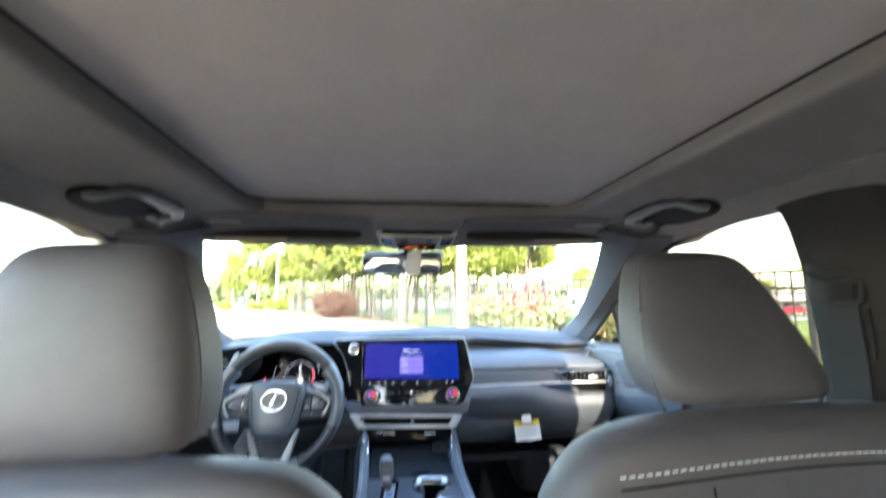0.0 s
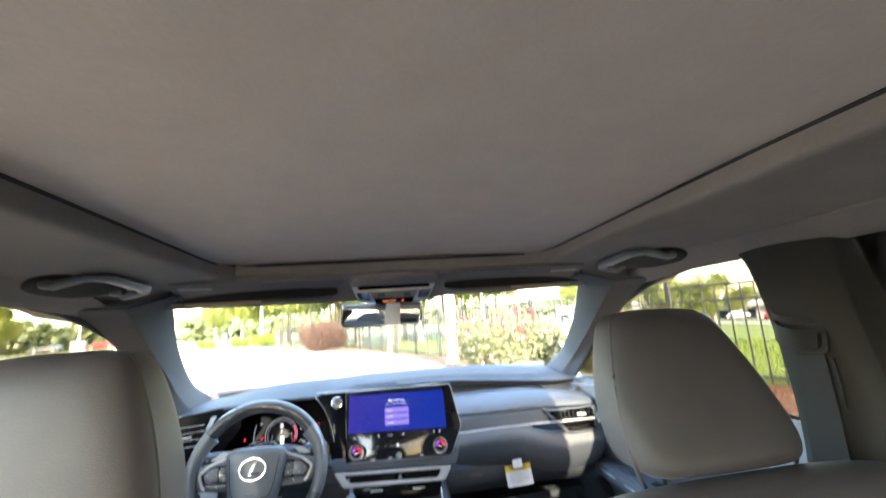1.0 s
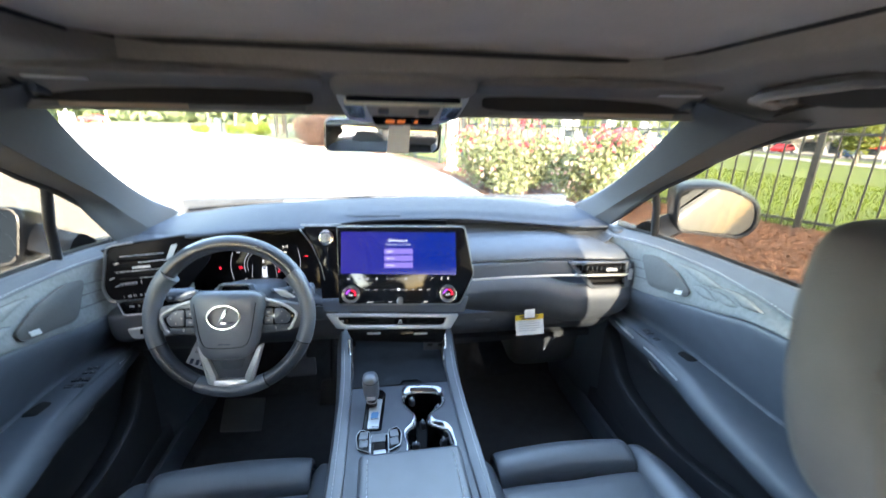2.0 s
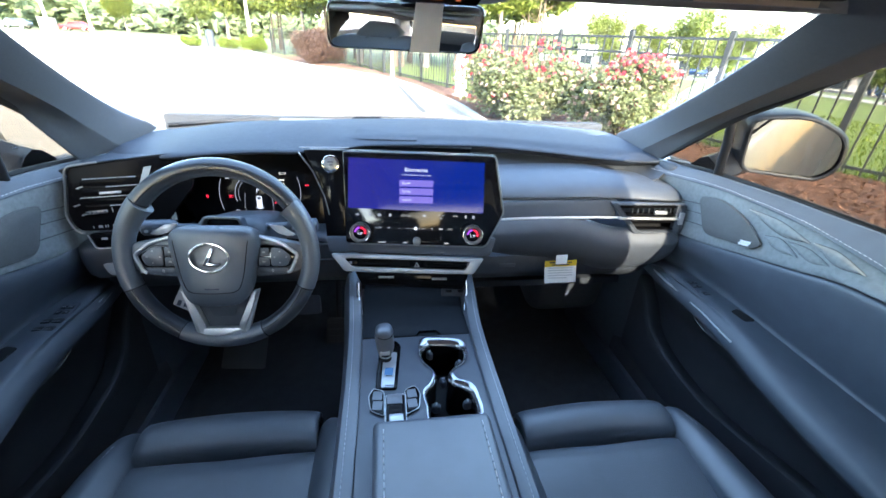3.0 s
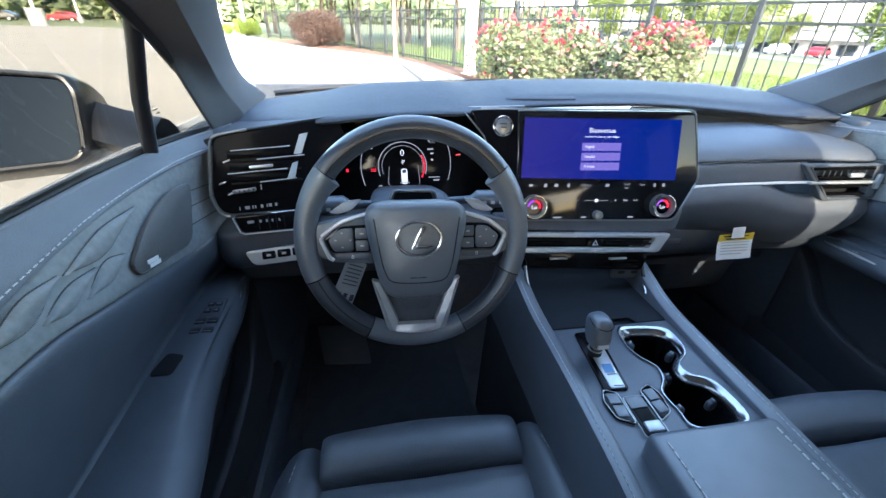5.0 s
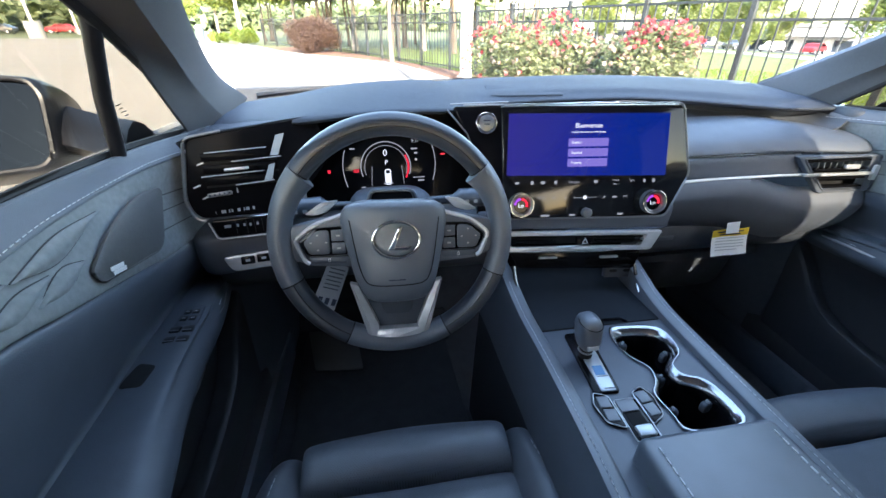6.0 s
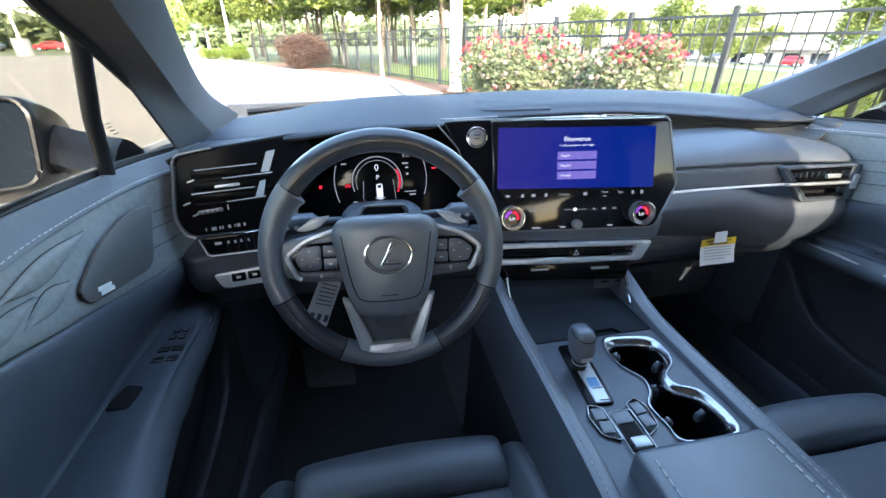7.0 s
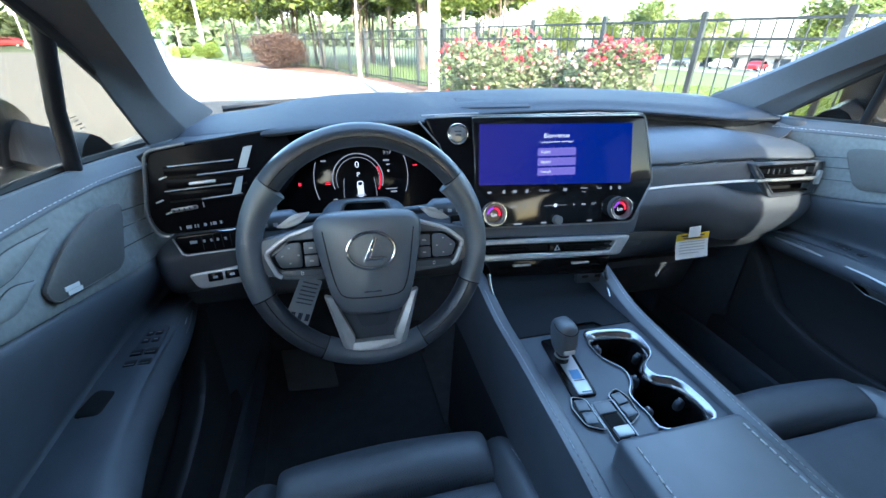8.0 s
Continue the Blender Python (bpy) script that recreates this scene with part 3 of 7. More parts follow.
def front_door(s):
    d = thing("door_1" if s < 0 else "door_2", "front door trim in dark leather and suede with armrest and speaker", "door")
    d["kind"] = "structure"

    def sheet(fn, name, material, label="", nu=4, nv=3):
        rows = [[(s * x, y, z) for x, z in fn(y)] for y in YS]
        return part(name, skin(rows, nu, nv, thick=0.005), material, d, label)

    bz, bx = (lambda y: prof(y, BELTZ)[0]), (lambda y: prof(y, BELTX)[0])
    sz, lz, ax, az = (lambda y: prof(y, STITZ)[0]), (lambda y: prof(y, LOWZ)[0]), (lambda y: prof(y, ARMX)[0]), (lambda y: prof(y, ARMZ)[0])
    sx = lambda y: bx(y) - 0.022
    lx = lambda y: min(0.672, bx(y) + 0.01)
    sheet(lambda y: [(bx(y) + 0.05, bz(y) - 0.010), (bx(y) + 0.008, bz(y) + 0.003), (bx(y) - 0.004, bz(y) - 0.004), (sx(y), sz(y) + 0.004), (sx(y) + 0.004, sz(y) - 0.001)], "top_roll", SOFT, "dark grey soft door top")
    sheet(lambda y: [(sx(y) + 0.006, sz(y)), (sx(y) + 0.001, sz(y) - 0.004), (lx(y) + 0.003, (sz(y) + lz(y)) / 2), (lx(y) - 0.002, lz(y) + 0.004), (lx(y) + 0.006, lz(y) - 0.001)], "insert_panel", SUEDE, "quilted dark suede insert")
    sheet(lambda y: [(lx(y) + 0.008, lz(y)), (lx(y) - 0.001, lz(y) - 0.006), (lx(y) + 0.000, lz(y) - 0.030), (lx(y) + 0.012, (lz(y) + az(y)) / 2 + 0.005), (lx(y) + 0.034, az(y) + 0.030), (lx(y) + 0.038, az(y) + 0.010), (lx(y) + 0.02, az(y) - 0.001)], "inner_panel", DOORHIDE, "black leather lower insert")
    sheet(lambda y: [(lx(y) + 0.034, az(y) + 0.004), (lx(y) + 0.012, az(y) + 0.007), ((lx(y) + ax(y)) / 2, az(y) + 0.007), (ax(y) + 0.014, az(y) + 0.001), (ax(y) + 0.002, az(y) - 0.011), (ax(y) + 0.003, az(y) - 0.028), (ax(y) + 0.03, az(y) - 0.048)], "armrest", DOORHIDE, "black leather armrest with pale stitching")
    sheet(lambda y: [(ax(y) + 0.008, az(y) - 0.028), (ax(y) + 0.035, az(y) - 0.06), (0.712, az(y) - 0.13), (0.715, 0.66), (0.685, 0.60), (0.67, 0.56), (0.672, 0.44)], "lower_panel", DOORLOW, "black plastic lower door")
    lip = [(1.36, 0.83), (1.32, 0.79), (1.25, 0.705), (1.13, 0.672), (1.0, 0.672), (0.8, 0.715), (0.55, 0.755)]
    rows = [[(s * x, y, z + dz) for x, dz in ((0.705, -0.006), (0.676, 0.004), (0.667, -0.003), (0.668, -0.05))] + [(s * 0.676, y, 0.50)] for y, z in lip]
    part("map_pocket", skin(rows, 5, 3, thick=0.004), DOORLOW, d, "black moulded map pocket")
    st = [(s * (sx(y) - 0.0025), y, sz(y) + 0.009) for y in np.linspace(0.45, 1.40, 40)]
    part("stitching", stitches(st, 0.005, 0.003, 0.0005), THREAD, d)
    st = [(s * (ax(y) + 0.0050), y, az(y) - 0.0050) for y in np.linspace(0.45, 1.30, 40)]
    part("stitching", stitches(st, 0.006, 0.003, 0.0008), THREAD, d)
    # bright strip along the armrest front
    st = [(s * (ax(y) - 0.0005), y, az(y) - 0.009) for y in np.linspace(1.0, 1.37, 20)]
    part("trim_strip", tube(st, 0.0028 if s > 0 else 0.0012, 6), SILVER if s > 0 else DARKSILVER, d, "slim satin silver strip")
    # speaker cover
    m = plane((s * 0.668, 1.16, 1.08), (0, -s, 0), (0.0, 0, 1)) if s > 0 else plane((s * 0.668, 1.16, 1.08), (0, 1, 0), (0, 0, 1))
    k = -1 if s > 0 else 1
    out = [(k * (y - 1.16), z - 1.08) for y, z in (((1.252, 1.110), (1.207, 1.038), (1.078, 1.064), (1.068, 1.078), (1.118, 1.108), (1.19, 1.124)) if s > 0 else ((1.222, 1.110), (1.176, 1.037), (1.045, 1.064), (1.038, 1.080), (1.088, 1.106), (1.16, 1.121)))]
    oc = corners(out, (0.016, 0.02, 0.02, 0.012, 0.03, 0.025), 5)
    cover = part("speaker_cover", plate(oc, 0.007, m, 0.003, back=-0.004), SPEAKER, d, "dark speaker grille cover")
    part("rim", tube([m @ Vector((p.x, p.y, 0.0005)) for p in oc], 0.0020, 6, closed=True), SPEAKER, cover, "raised speaker rim")
    for i in range(2):
        bar(0.024, 0.0050, offset(m, k * ((1.098 if s > 0 else 1.072) - 1.16) + k * 0.002 * i, -0.012 - 0.006 * i, 0.003) @ pose(0, 0, 0, 0, 0, 14 * k * -1), PAPER, cover, "badge", 0.0006, "pale speaker badge")
    # quilted leaves and stitched rows pressed into the suede
    sh = 0.0 if s > 0 else -0.03

    def on_suede(y, z):
        z0, z1 = lz(y), sz(y)
        f = min(1.0, max(0.0, (z - z0) / max(1e-4, z1 - z0)))
        return (s * (lx(y) + (sx(y) - lx(y)) * f - 0.0016), y, z)

    for up, lo in (([(1.125, 1.128), (1.058, 1.131), (0.992, 1.118)], [(1.125, 1.128), (1.050, 1.108), (0.992, 1.118)]), ([(1.073, 1.094), (1.041, 1.102), (0.997, 1.087)], [(1.073, 1.094), (1.038, 1.080), (0.997, 1.087)]), ([(1.028, 1.104), (0.988, 1.108), (0.945, 1.098)], [(1.028, 1.104), (0.978, 1.088), (0.945, 1.098)]), ([(0.986, 1.1215), (0.945, 1.124), (0.895, 1.110)], [(0.986, 1.1215), (0.940, 1.103), (0.895, 1.110)])):
        cu, cl_ = cr([(a, b, 0) for a, b in up], 8), cr([(a, b, 0) for a, b in lo], 8)
        leaf_rows = []
        for f in np.linspace(0.02, 0.98, 7):
            leaf_rows.append([Vector(on_suede(p.x * (1 - f) + q.x * f + sh, p.y * (1 - f) + q.y * f)) - Vector((s * 0.0042 * math.sin(math.pi * f) ** 0.6, 0, 0)) for p, q in zip(cu, cl_)])
        part("quilt_leaf", skin(leaf_rows, 2, 1), SUEDE, d)
        for arcp in (cu, cl_):
            part("seam", tube([on_suede(p.x + sh, p.y) for p in arcp], 0.0007, 5), CREASE, d)
    for za, zb in ((1.098, 1.080), (1.078, 1.060), (1.054, 1.036)):
        part("seam", tube([on_suede(1.222 - (1.098 - za) * 0.6 + (1.32 - 1.222) * q, za + (zb - za) * q) for q in np.linspace(0, 1, 6)], 0.0008, 5), CREASE, d)
    # switches on the armrest, a pull recess and the inner handle
    pm = plane((s * 0.667, 1.155, 0.9115), (1, 0, 0), (0, 1, 0.03))
    y0 = -0.048 if s < 0 else -0.030
    panel = part("switch_panel", plate(corners([(-0.019, y0), (0.019, y0), (0.014, 0.048), (-0.014, 0.048)], 0.006), 0.003, pm, 0.001), HARD, d, "dark window switch panel")
    for yy in ((-0.034, -0.012) if s < 0 else (-0.016,)):
        for xx in ((-0.009, 0.009) if s < 0 else (0.0,)):
            sw = part("window_switch", box(0.0155, 0.013, 0.006, offset(pm, xx, yy, 0.003), 0.002), DARKTOP, panel)
            part("switch_edge", box(0.012, 0.0010, 0.0008, offset(pm, xx, yy - 0.004, 0.0062)), DARKSILVER, sw)
    for xx, yy in ((-0.007, 0.014), (0.006, 0.014), (-0.006, 0.030), (0.006, 0.030)):
        part("small_button", box(0.010, 0.010, 0.003, offset(pm, xx, yy, 0.0028), 0.001), DARKTOP, panel)
        bar(0.005, 0.0012, offset(pm, xx, yy, 0.0044), PALEINK, panel, "print")
    # solid near-black pad: the pull recess's shade is put into its colour
    part("pull_cup", pillow(0.032, 0.044, 0.022, pose(s * 0.686, 1.056, 0.9045, 0, 0, s * 10), 6), SEAMSHADE, d, "near-black pad painted as the pull recess's shade")
    hp = plane((s * 0.641, 1.058, 0.868), (0, -s, 0), (-0.35 * s, 0, 1))
    ho_ = [(k * (y - 1.058), z) for y, z in ((1.126, 0.017), (1.000, 0.018), (0.988, 0.004), (1.008, -0.014), (1.092, -0.017), (1.118, -0.004))]
    bez = part("handle_bezel", plate(corners(ho_, 0.006, 3), 0.010, hp, 0.002, back=-0.008), PIANO, d, "gloss black handle surround")
    part("bezel_rim", tube([hp @ Vector((p.x, p.y, 0.002)) for p in corners(ho_, 0.006, 3)], 0.0011, 6, closed=True), DARKSILVER, bez)
    part("inner_handle", plate(corners([(k * 0.045, 0.010), (k * -0.030, 0.010), (k * -0.040, 0.000), (k * -0.030, -0.008), (k * 0.020, -0.010)], 0.004, 3), 0.007, hp, 0.003, back=0.001), DARKSILVER, d, "satin metal inner door handle")
    qt, qb = (Vector((0.652, 1.228, 1.300)), Vector((0.700, 1.262, 1.170))) if s > 0 else (Vector((0.652, 1.168, 1.304)), Vector((0.700, 1.215, 1.162)))
    part("quarter_bar", tube([(s * p.x, p.y, p.z) for p in (qt * 1.15 - qb * 0.15, qt, qt.lerp(qb, 0.5) + Vector((0.004, 0, 0)), qb, qb * 1.2 - qt * 0.2)], 0.0092, 10, flat=1.0, up=(0, 1, 0)), SHELL, d, "black bar of the quarter window")
    part("belt_seal", tube([(s * (bx(y) + 0.02), y, bz(y) + 0.003) for y in np.linspace(0.45, 1.40, 20)], 0.006, 6), RUBBER, d, "black window seal")
    # panes
    rows = []
    for f in (0, 0.5, 1):
        r = []
        for y in (0.5, 0.7, 0.9, 1.1, 1.25, 1.41):
            lo = Vector((s * (bx(y) + 0.024), y, bz(y) - 0.02))
            hi = Vector((s * (prof(y, [(q[0], q[2]) for q in RAIL])[0] + 0.022), y, prof(y, [(q[0], q[1]) for q in RAIL])[0] + 0.012))
            p = lo.lerp(hi, f)
            p.x += s * 0.012 * f * (1 - f) * 4
            r.append(p)
        rows.append(r)
    part("window_pane", skin(rows, 4, 4, thick=0.003), SIDEGLASS, d, "clear side window pane")
    if s < 0:
        for i in range(4):
            bar(0.014 - 0.003 * (i % 2), 0.0012, plane((-0.7045 + 0.002 * i, 1.262, 1.216 - 0.0045 * i), (0, 1, 0), (0.35, 0, 1)), INK, d, "etched_print", 0.0002, "small print etched on the quarter glass")
    # outer skin
    rows = []
    for y in (-1.0, 0.0, 0.7, 1.2, 1.6, 2.0):
        rows.append([(s * 0.76, y, 1.15 - 0.03 * max(0, y - 1.2)), (s * 0.80, y, 1.13 - 0.03 * max(0, y - 1.2)), (s * 0.89, y, 1.0), (s * 0.94, y, 0.85), (s * 0.93, y, 0.6), (s * 0.90, y, 0.35)])
    part("outer_skin", skin(rows, 3, 3, thick=0.01), BODY, d, "white painted outer skin")
    return d


doors = [front_door(-1), front_door(1)]


def rear_door(s):
    d = thing("door_3" if s < 0 else "door_4", "plain rear door trim with a window", "door")
    d["kind"] = "structure"
    rows = [[(s * x, y, z) for x, z in ((0.745, 1.19), (0.70, 1.19), (0.68, 1.12), (0.69, 1.0), (0.62, 0.9), (0.70, 0.8), (0.71, 0.44))] for y in (0.42, 0.1, -0.3, -0.85)]
    part("trim_panel", skin(rows, 3, 3, thick=0.005), LEATHER, d)
    rows = [[(s * (0.70 - 0.11 * f), y, 1.17 + 0.31 * f) for y in (0.42, 0.0, -0.4, -0.75)] for f in (0, 0.5, 1)]
    # right pane darkened, left cleared and shadowless, to shape light on the blind
    part("window_pane", skin(rows, 2, 2, thick=0.003), REARGLASS if s > 0 else LIGHTGLASS, d, "rear side window, tint set to shape the cabin light").visible_shadow = s > 0


rear_door(-1), rear_door(1)


GRIP = mat("grey moulded plastic", (0.125, 0.128, 0.130), 0.35, var=0.06, scale=60, bump=0.15, bscale=900)


# ---- grab handles, visors, lamp console, belt ----
def grab_handle(s):
    h = thing("grab_handle", "grey moulded grab handle in a headliner recess", "grab handle", "grab handles")
    # the shade of the headliner recess, painted as a near-black pad
    part("recess", pillow(0.092, 0.190, 0.018, pose(s * 0.500, 0.718, 1.490, 0, s * 22), 2.6), SEAMSHADE, h, "near-black pad painted as the recess's shade")
    knots = [Vector((s * x, y, z)) for x, y, z in ((0.492, 0.806, 1.474), (0.456, 0.800, 1.481), (0.444, 0.775, 1.485), (0.441, 0.672, 1.492), (0.452, 0.646, 1.490), (0.492, 0.638, 1.478))]
    c = [a.lerp(b, f) for a, b in zip(knots, knots[1:]) for f in (0, 0.25, 0.5, 0.75)] + [knots[-1]]
    part("grip", tube(c, [0.0128 if 7 < i < 14 else 0.0108 for i in range(len(c))], 10, flat=0.60), GRIP, h, "pale grey angular grip")
    for y in (0.640, 0.795):
        part("end_cap", pillow(0.022, 0.020, 0.014, pose(s * 0.494, y, 1.481), 4, 6), GRIP, h)
    return h


grab_handle(-1), grab_handle(1)


VISOR = mat("dark grey visor cloth", (0.14, 0.13, 0.125), 0.95, var=0.08, scale=220, bump=0.4, bscale=1400)


# near-black brown for the shade in the slot behind each visor
SLOTSHADE = mat("visor slot shade", (0.022, 0.019, 0.018), 0.95, var=0.1, scale=200)
TAN = mat("tan label", (0.42, 0.33, 0.24), 0.7, var=0.05, scale=60)


def visor(s):
    v = thing("sun_visor", "folded grey sun visor at the windscreen header", "sun visor", "sun visors")
    cx = s * 0.275
    part("board", pillow(0.335, 0.110, 0.013, pose(cx, 0.895, 1.494, -3, 0, -s * 7), 7), VISOR, v, "grey cloth visor board")
    # a solid bar; the slot's shade is its dark colour
    part("slot", pillow(0.375, 0.016, 0.024, pose(s * 0.315, 0.955 - 0.006, 1.475, 0, 0, -s * 6), 5, 10), SLOTSHADE, v, "dark bar painted as the slot's shade behind the visor")
    part("edge_strip", box(0.33, 0.006, 0.008, pose(s * 0.305, 0.958, 1.4605, 0, 0, -s * 6), 0.002), GRIP, v, "pale grey visor edge")
    part("edge_label", box(0.15, 0.003, 0.0075, pose(s * 0.37, 0.948, 1.4605, 0, 0, -s * 6), 0.001), TAN, v, "tan label strip")
    part("clip", box(0.022, 0.012, 0.012, pose(s * 0.19, 0.985, 1.474, 0, 0, -s * 5), 0.003), HARD, v)
    part("hinge", tube([(s * 0.445, 0.90, 1.478), (s * 0.447, 0.93, 1.474), (s * 0.43, 0.945, 1.472)], 0.006, 8), HARD, v)
    part("mirror_lamp", box(0.06, 0.010, 0.003, pose(s * 0.40, 0.875, 1.4870, 0, 0, -s * 8), 0.001), PALEINK, v, "small pale vanity lamp lens")
    return v


visor(-1), visor(1)

CREAM = mat("cream lamp lens", (0.66, 0.62, 0.46), 0.35, var=0.04, scale=60)
BEIGEP = mat("warm grey console plastic", (0.30, 0.27, 0.25), 0.5, var=0.05, scale=60, bump=0.15, bscale=900)
lampc = thing("overhead_console", "silver trimmed overhead lamp console behind the mirror", "overhead console")
part("housing", pillow(0.205, 0.20, 0.036, pose(0.004, 0.965, 1.490, -8), 5), LINER, lampc, "cloth toned console housing")
OM = plane((0.004, 0.950, 1.4655), (1, 0, 0), (0, -0.78, 0.60))
bez = part("bezel", plate(corners([(-0.098, 0.020), (-0.086, -0.030), (-0.060, -0.040), (0.060, -0.040), (0.086, -0.030), (0.098, 0.020), (0.060, 0.040), (-0.060, 0.040)], 0.008, 3), 0.012, OM, 0.003, back=-0.012), SILVER, lampc, "satin silver lamp bezel")
part("lid", plate(corners([(-0.088, 0.018), (0.088, 0.018), (0.062, 0.041), (-0.062, 0.041)], 0.012, 4), 0.008, OM, 0.003), PIANO, lampc, "gloss black spectacle lid")
part("lamp_lens", box(0.172, 0.007, 0.009, offset(OM, 0, 0.0125, 0.003), 0.002), CREAM, lampc, "cream lamp lens strip")
part("face", plate(corners([(-0.056, 0.007), (0.056, 0.007), (0.050, -0.018), (-0.050, -0.018)], 0.004, 3), 0.004, OM, 0.001), BEIGEP, lampc, "warm grey switch face")
win = part("display", plate(corners([(-0.048, -0.0185), (0.048, -0.0185), (0.043, -0.036), (-0.043, -0.036)], 0.003, 3), 0.006, OM, 0.001), PIANO, lampc, "small black warning display")
for xx, ww in ((-0.020, 0.014), (-0.003, 0.012), (0.020, 0.006)):
    bar(ww, 0.0065, offset(OM, xx, -0.0265, 0.0061), AMBERGLOW, win, "warning_mark", label="dim amber warning mark")
for sx in (-1, 1):
    part("map_lamp", plate(corners([(sx * 0.060, 0.004), (sx * 0.089, 0.006), (sx * 0.080, -0.024), (sx * 0.056, -0.026)], 0.005, 3), 0.003, OM, 0.001), CUPCHROME, bez, "glossy map lamp")
    part("button", box(0.016, 0.012, 0.004, offset(OM, sx * 0.030, -0.005, 0.005), 0.002), HARD, lampc)

mir = thing("rear_view_mirror", "frameless interior mirror under the windscreen header", "mirror")
MM = plane((-0.026, 1.10, 1.417), Vector((0.2, -0.022, 0.0)), (0.02, -0.035, 1))
mo = corners([(-0.112, -0.030), (0.106, -0.030), (0.112, 0.032), (-0.108, 0.032)], 0.016, 5)
part("shell", plate(mo, 0.022, MM, 0.004, back=-0.024), PIANO, mir, "gloss black mirror shell")
part("mirror_glass", plate([(p.x * 0.965, p.y * 0.92) for p in mo], 0.002, MM, 0.0008, back=-0.001), MIRROR, mir, "mirror glass")
part("paper_label", plate([(0.006, -0.030), (0.048, -0.030), (0.052, 0.031), (0.014, 0.031)], 0.0006, offset(MM, 0.0, 0.0, 0.0016)), PAPER, mir, "white paper label stuck over the glass", smooth=False)
part("stem", tube([(-0.02, 1.125, 1.43), (-0.01, 1.12, 1.455), (0.0, 1.06, 1.485)], 0.013, 10), PIANO, mir)
part("sensor_box", pillow(0.09, 0.10, 0.05, pose(0, 1.10, 1.485, 20), 5), PIANO, mir, "black sensor cover on the glass")

belt = thing("seat_belt", "black seat belt hanging from the middle pillar", "seat belt")
BM = plane((0.5765, 0.505, 1.347), (0, -1, 0), (0.16, 0, 1))
part("surround", ring(corners([(-0.043, 0.036), (0.036, 0.030), (0.041, -0.036), (-0.010, -0.040), (-0.030, -0.010)], 0.008, 4), corners([(-0.037, 0.031), (0.030, 0.025), (0.034, -0.030), (-0.008, -0.034), (-0.025, -0.008)], 0.007, 4), 0.004, BM, back=-0.002, bevel=0.001), MIDTRIM, belt, "raised edge of the belt opening")
# flat near-black plate in place of the shade inside the belt opening
part("well", plate(corners([(-0.037, 0.031), (0.030, 0.025), (0.034, -0.030), (-0.008, -0.034), (-0.025, -0.008)], 0.007, 4), 0.0015, BM, back=-0.001), SEAMSHADE, belt, "near-black plate painted as shade behind the belt guide")
for k, (y0, y1, dz) in enumerate(((0.018, 0.008, 0.008), (0.001, -0.027, 0.012))):
    rows = []
    for f in np.linspace(0, 1, 5):
        v = y0 + (y1 - y0) * f
        rows.append([tuple(BM @ Vector((u, v - 0.010 * (u + 0.033) / 0.06 + 0.006 * ((u + 0.003) / 0.03) ** 2, 0.003 + dz * math.sin(math.pi * min(1.0, max(0.0, (u + 0.034) / 0.062))) ** 0.7))) for u in np.linspace(-0.034, 0.028, 7)])
    part("guide" if k else "guide_cap", skin(rows, 2, 2, thick=0.003), RUBBER, belt, "curved black belt guide" if k else "")
rows = [[(0.5735 + 0.072 * (1.33 - z), y0 + (y1 - y0) * f, z) for f in (0, 0.5, 1)] for z, y0, y1 in ((1.330, 0.515, 0.474), (1.28, 0.516, 0.474), (1.18, 0.528, 0.478), (1.0, 0.545, 0.49), (0.75, 0.56, 0.505))]
part("webbing", skin(rows, 3, 2, thick=0.002), BELT, belt, "black belt webbing")
# slot shade painted as a near-black strip
part("slot", skin([[(0.5800 + 0.07 * (1.30 - z), y0 + dy, z) for dy in (0.0, -0.003, -0.006)] for z, y0 in ((1.305, 0.472), (1.27, 0.471), (1.238, 0.473))], 2, 2, thick=0.004), SEAMSHADE, belt, "near-black strip painted as the slot's shade beside the webbing")


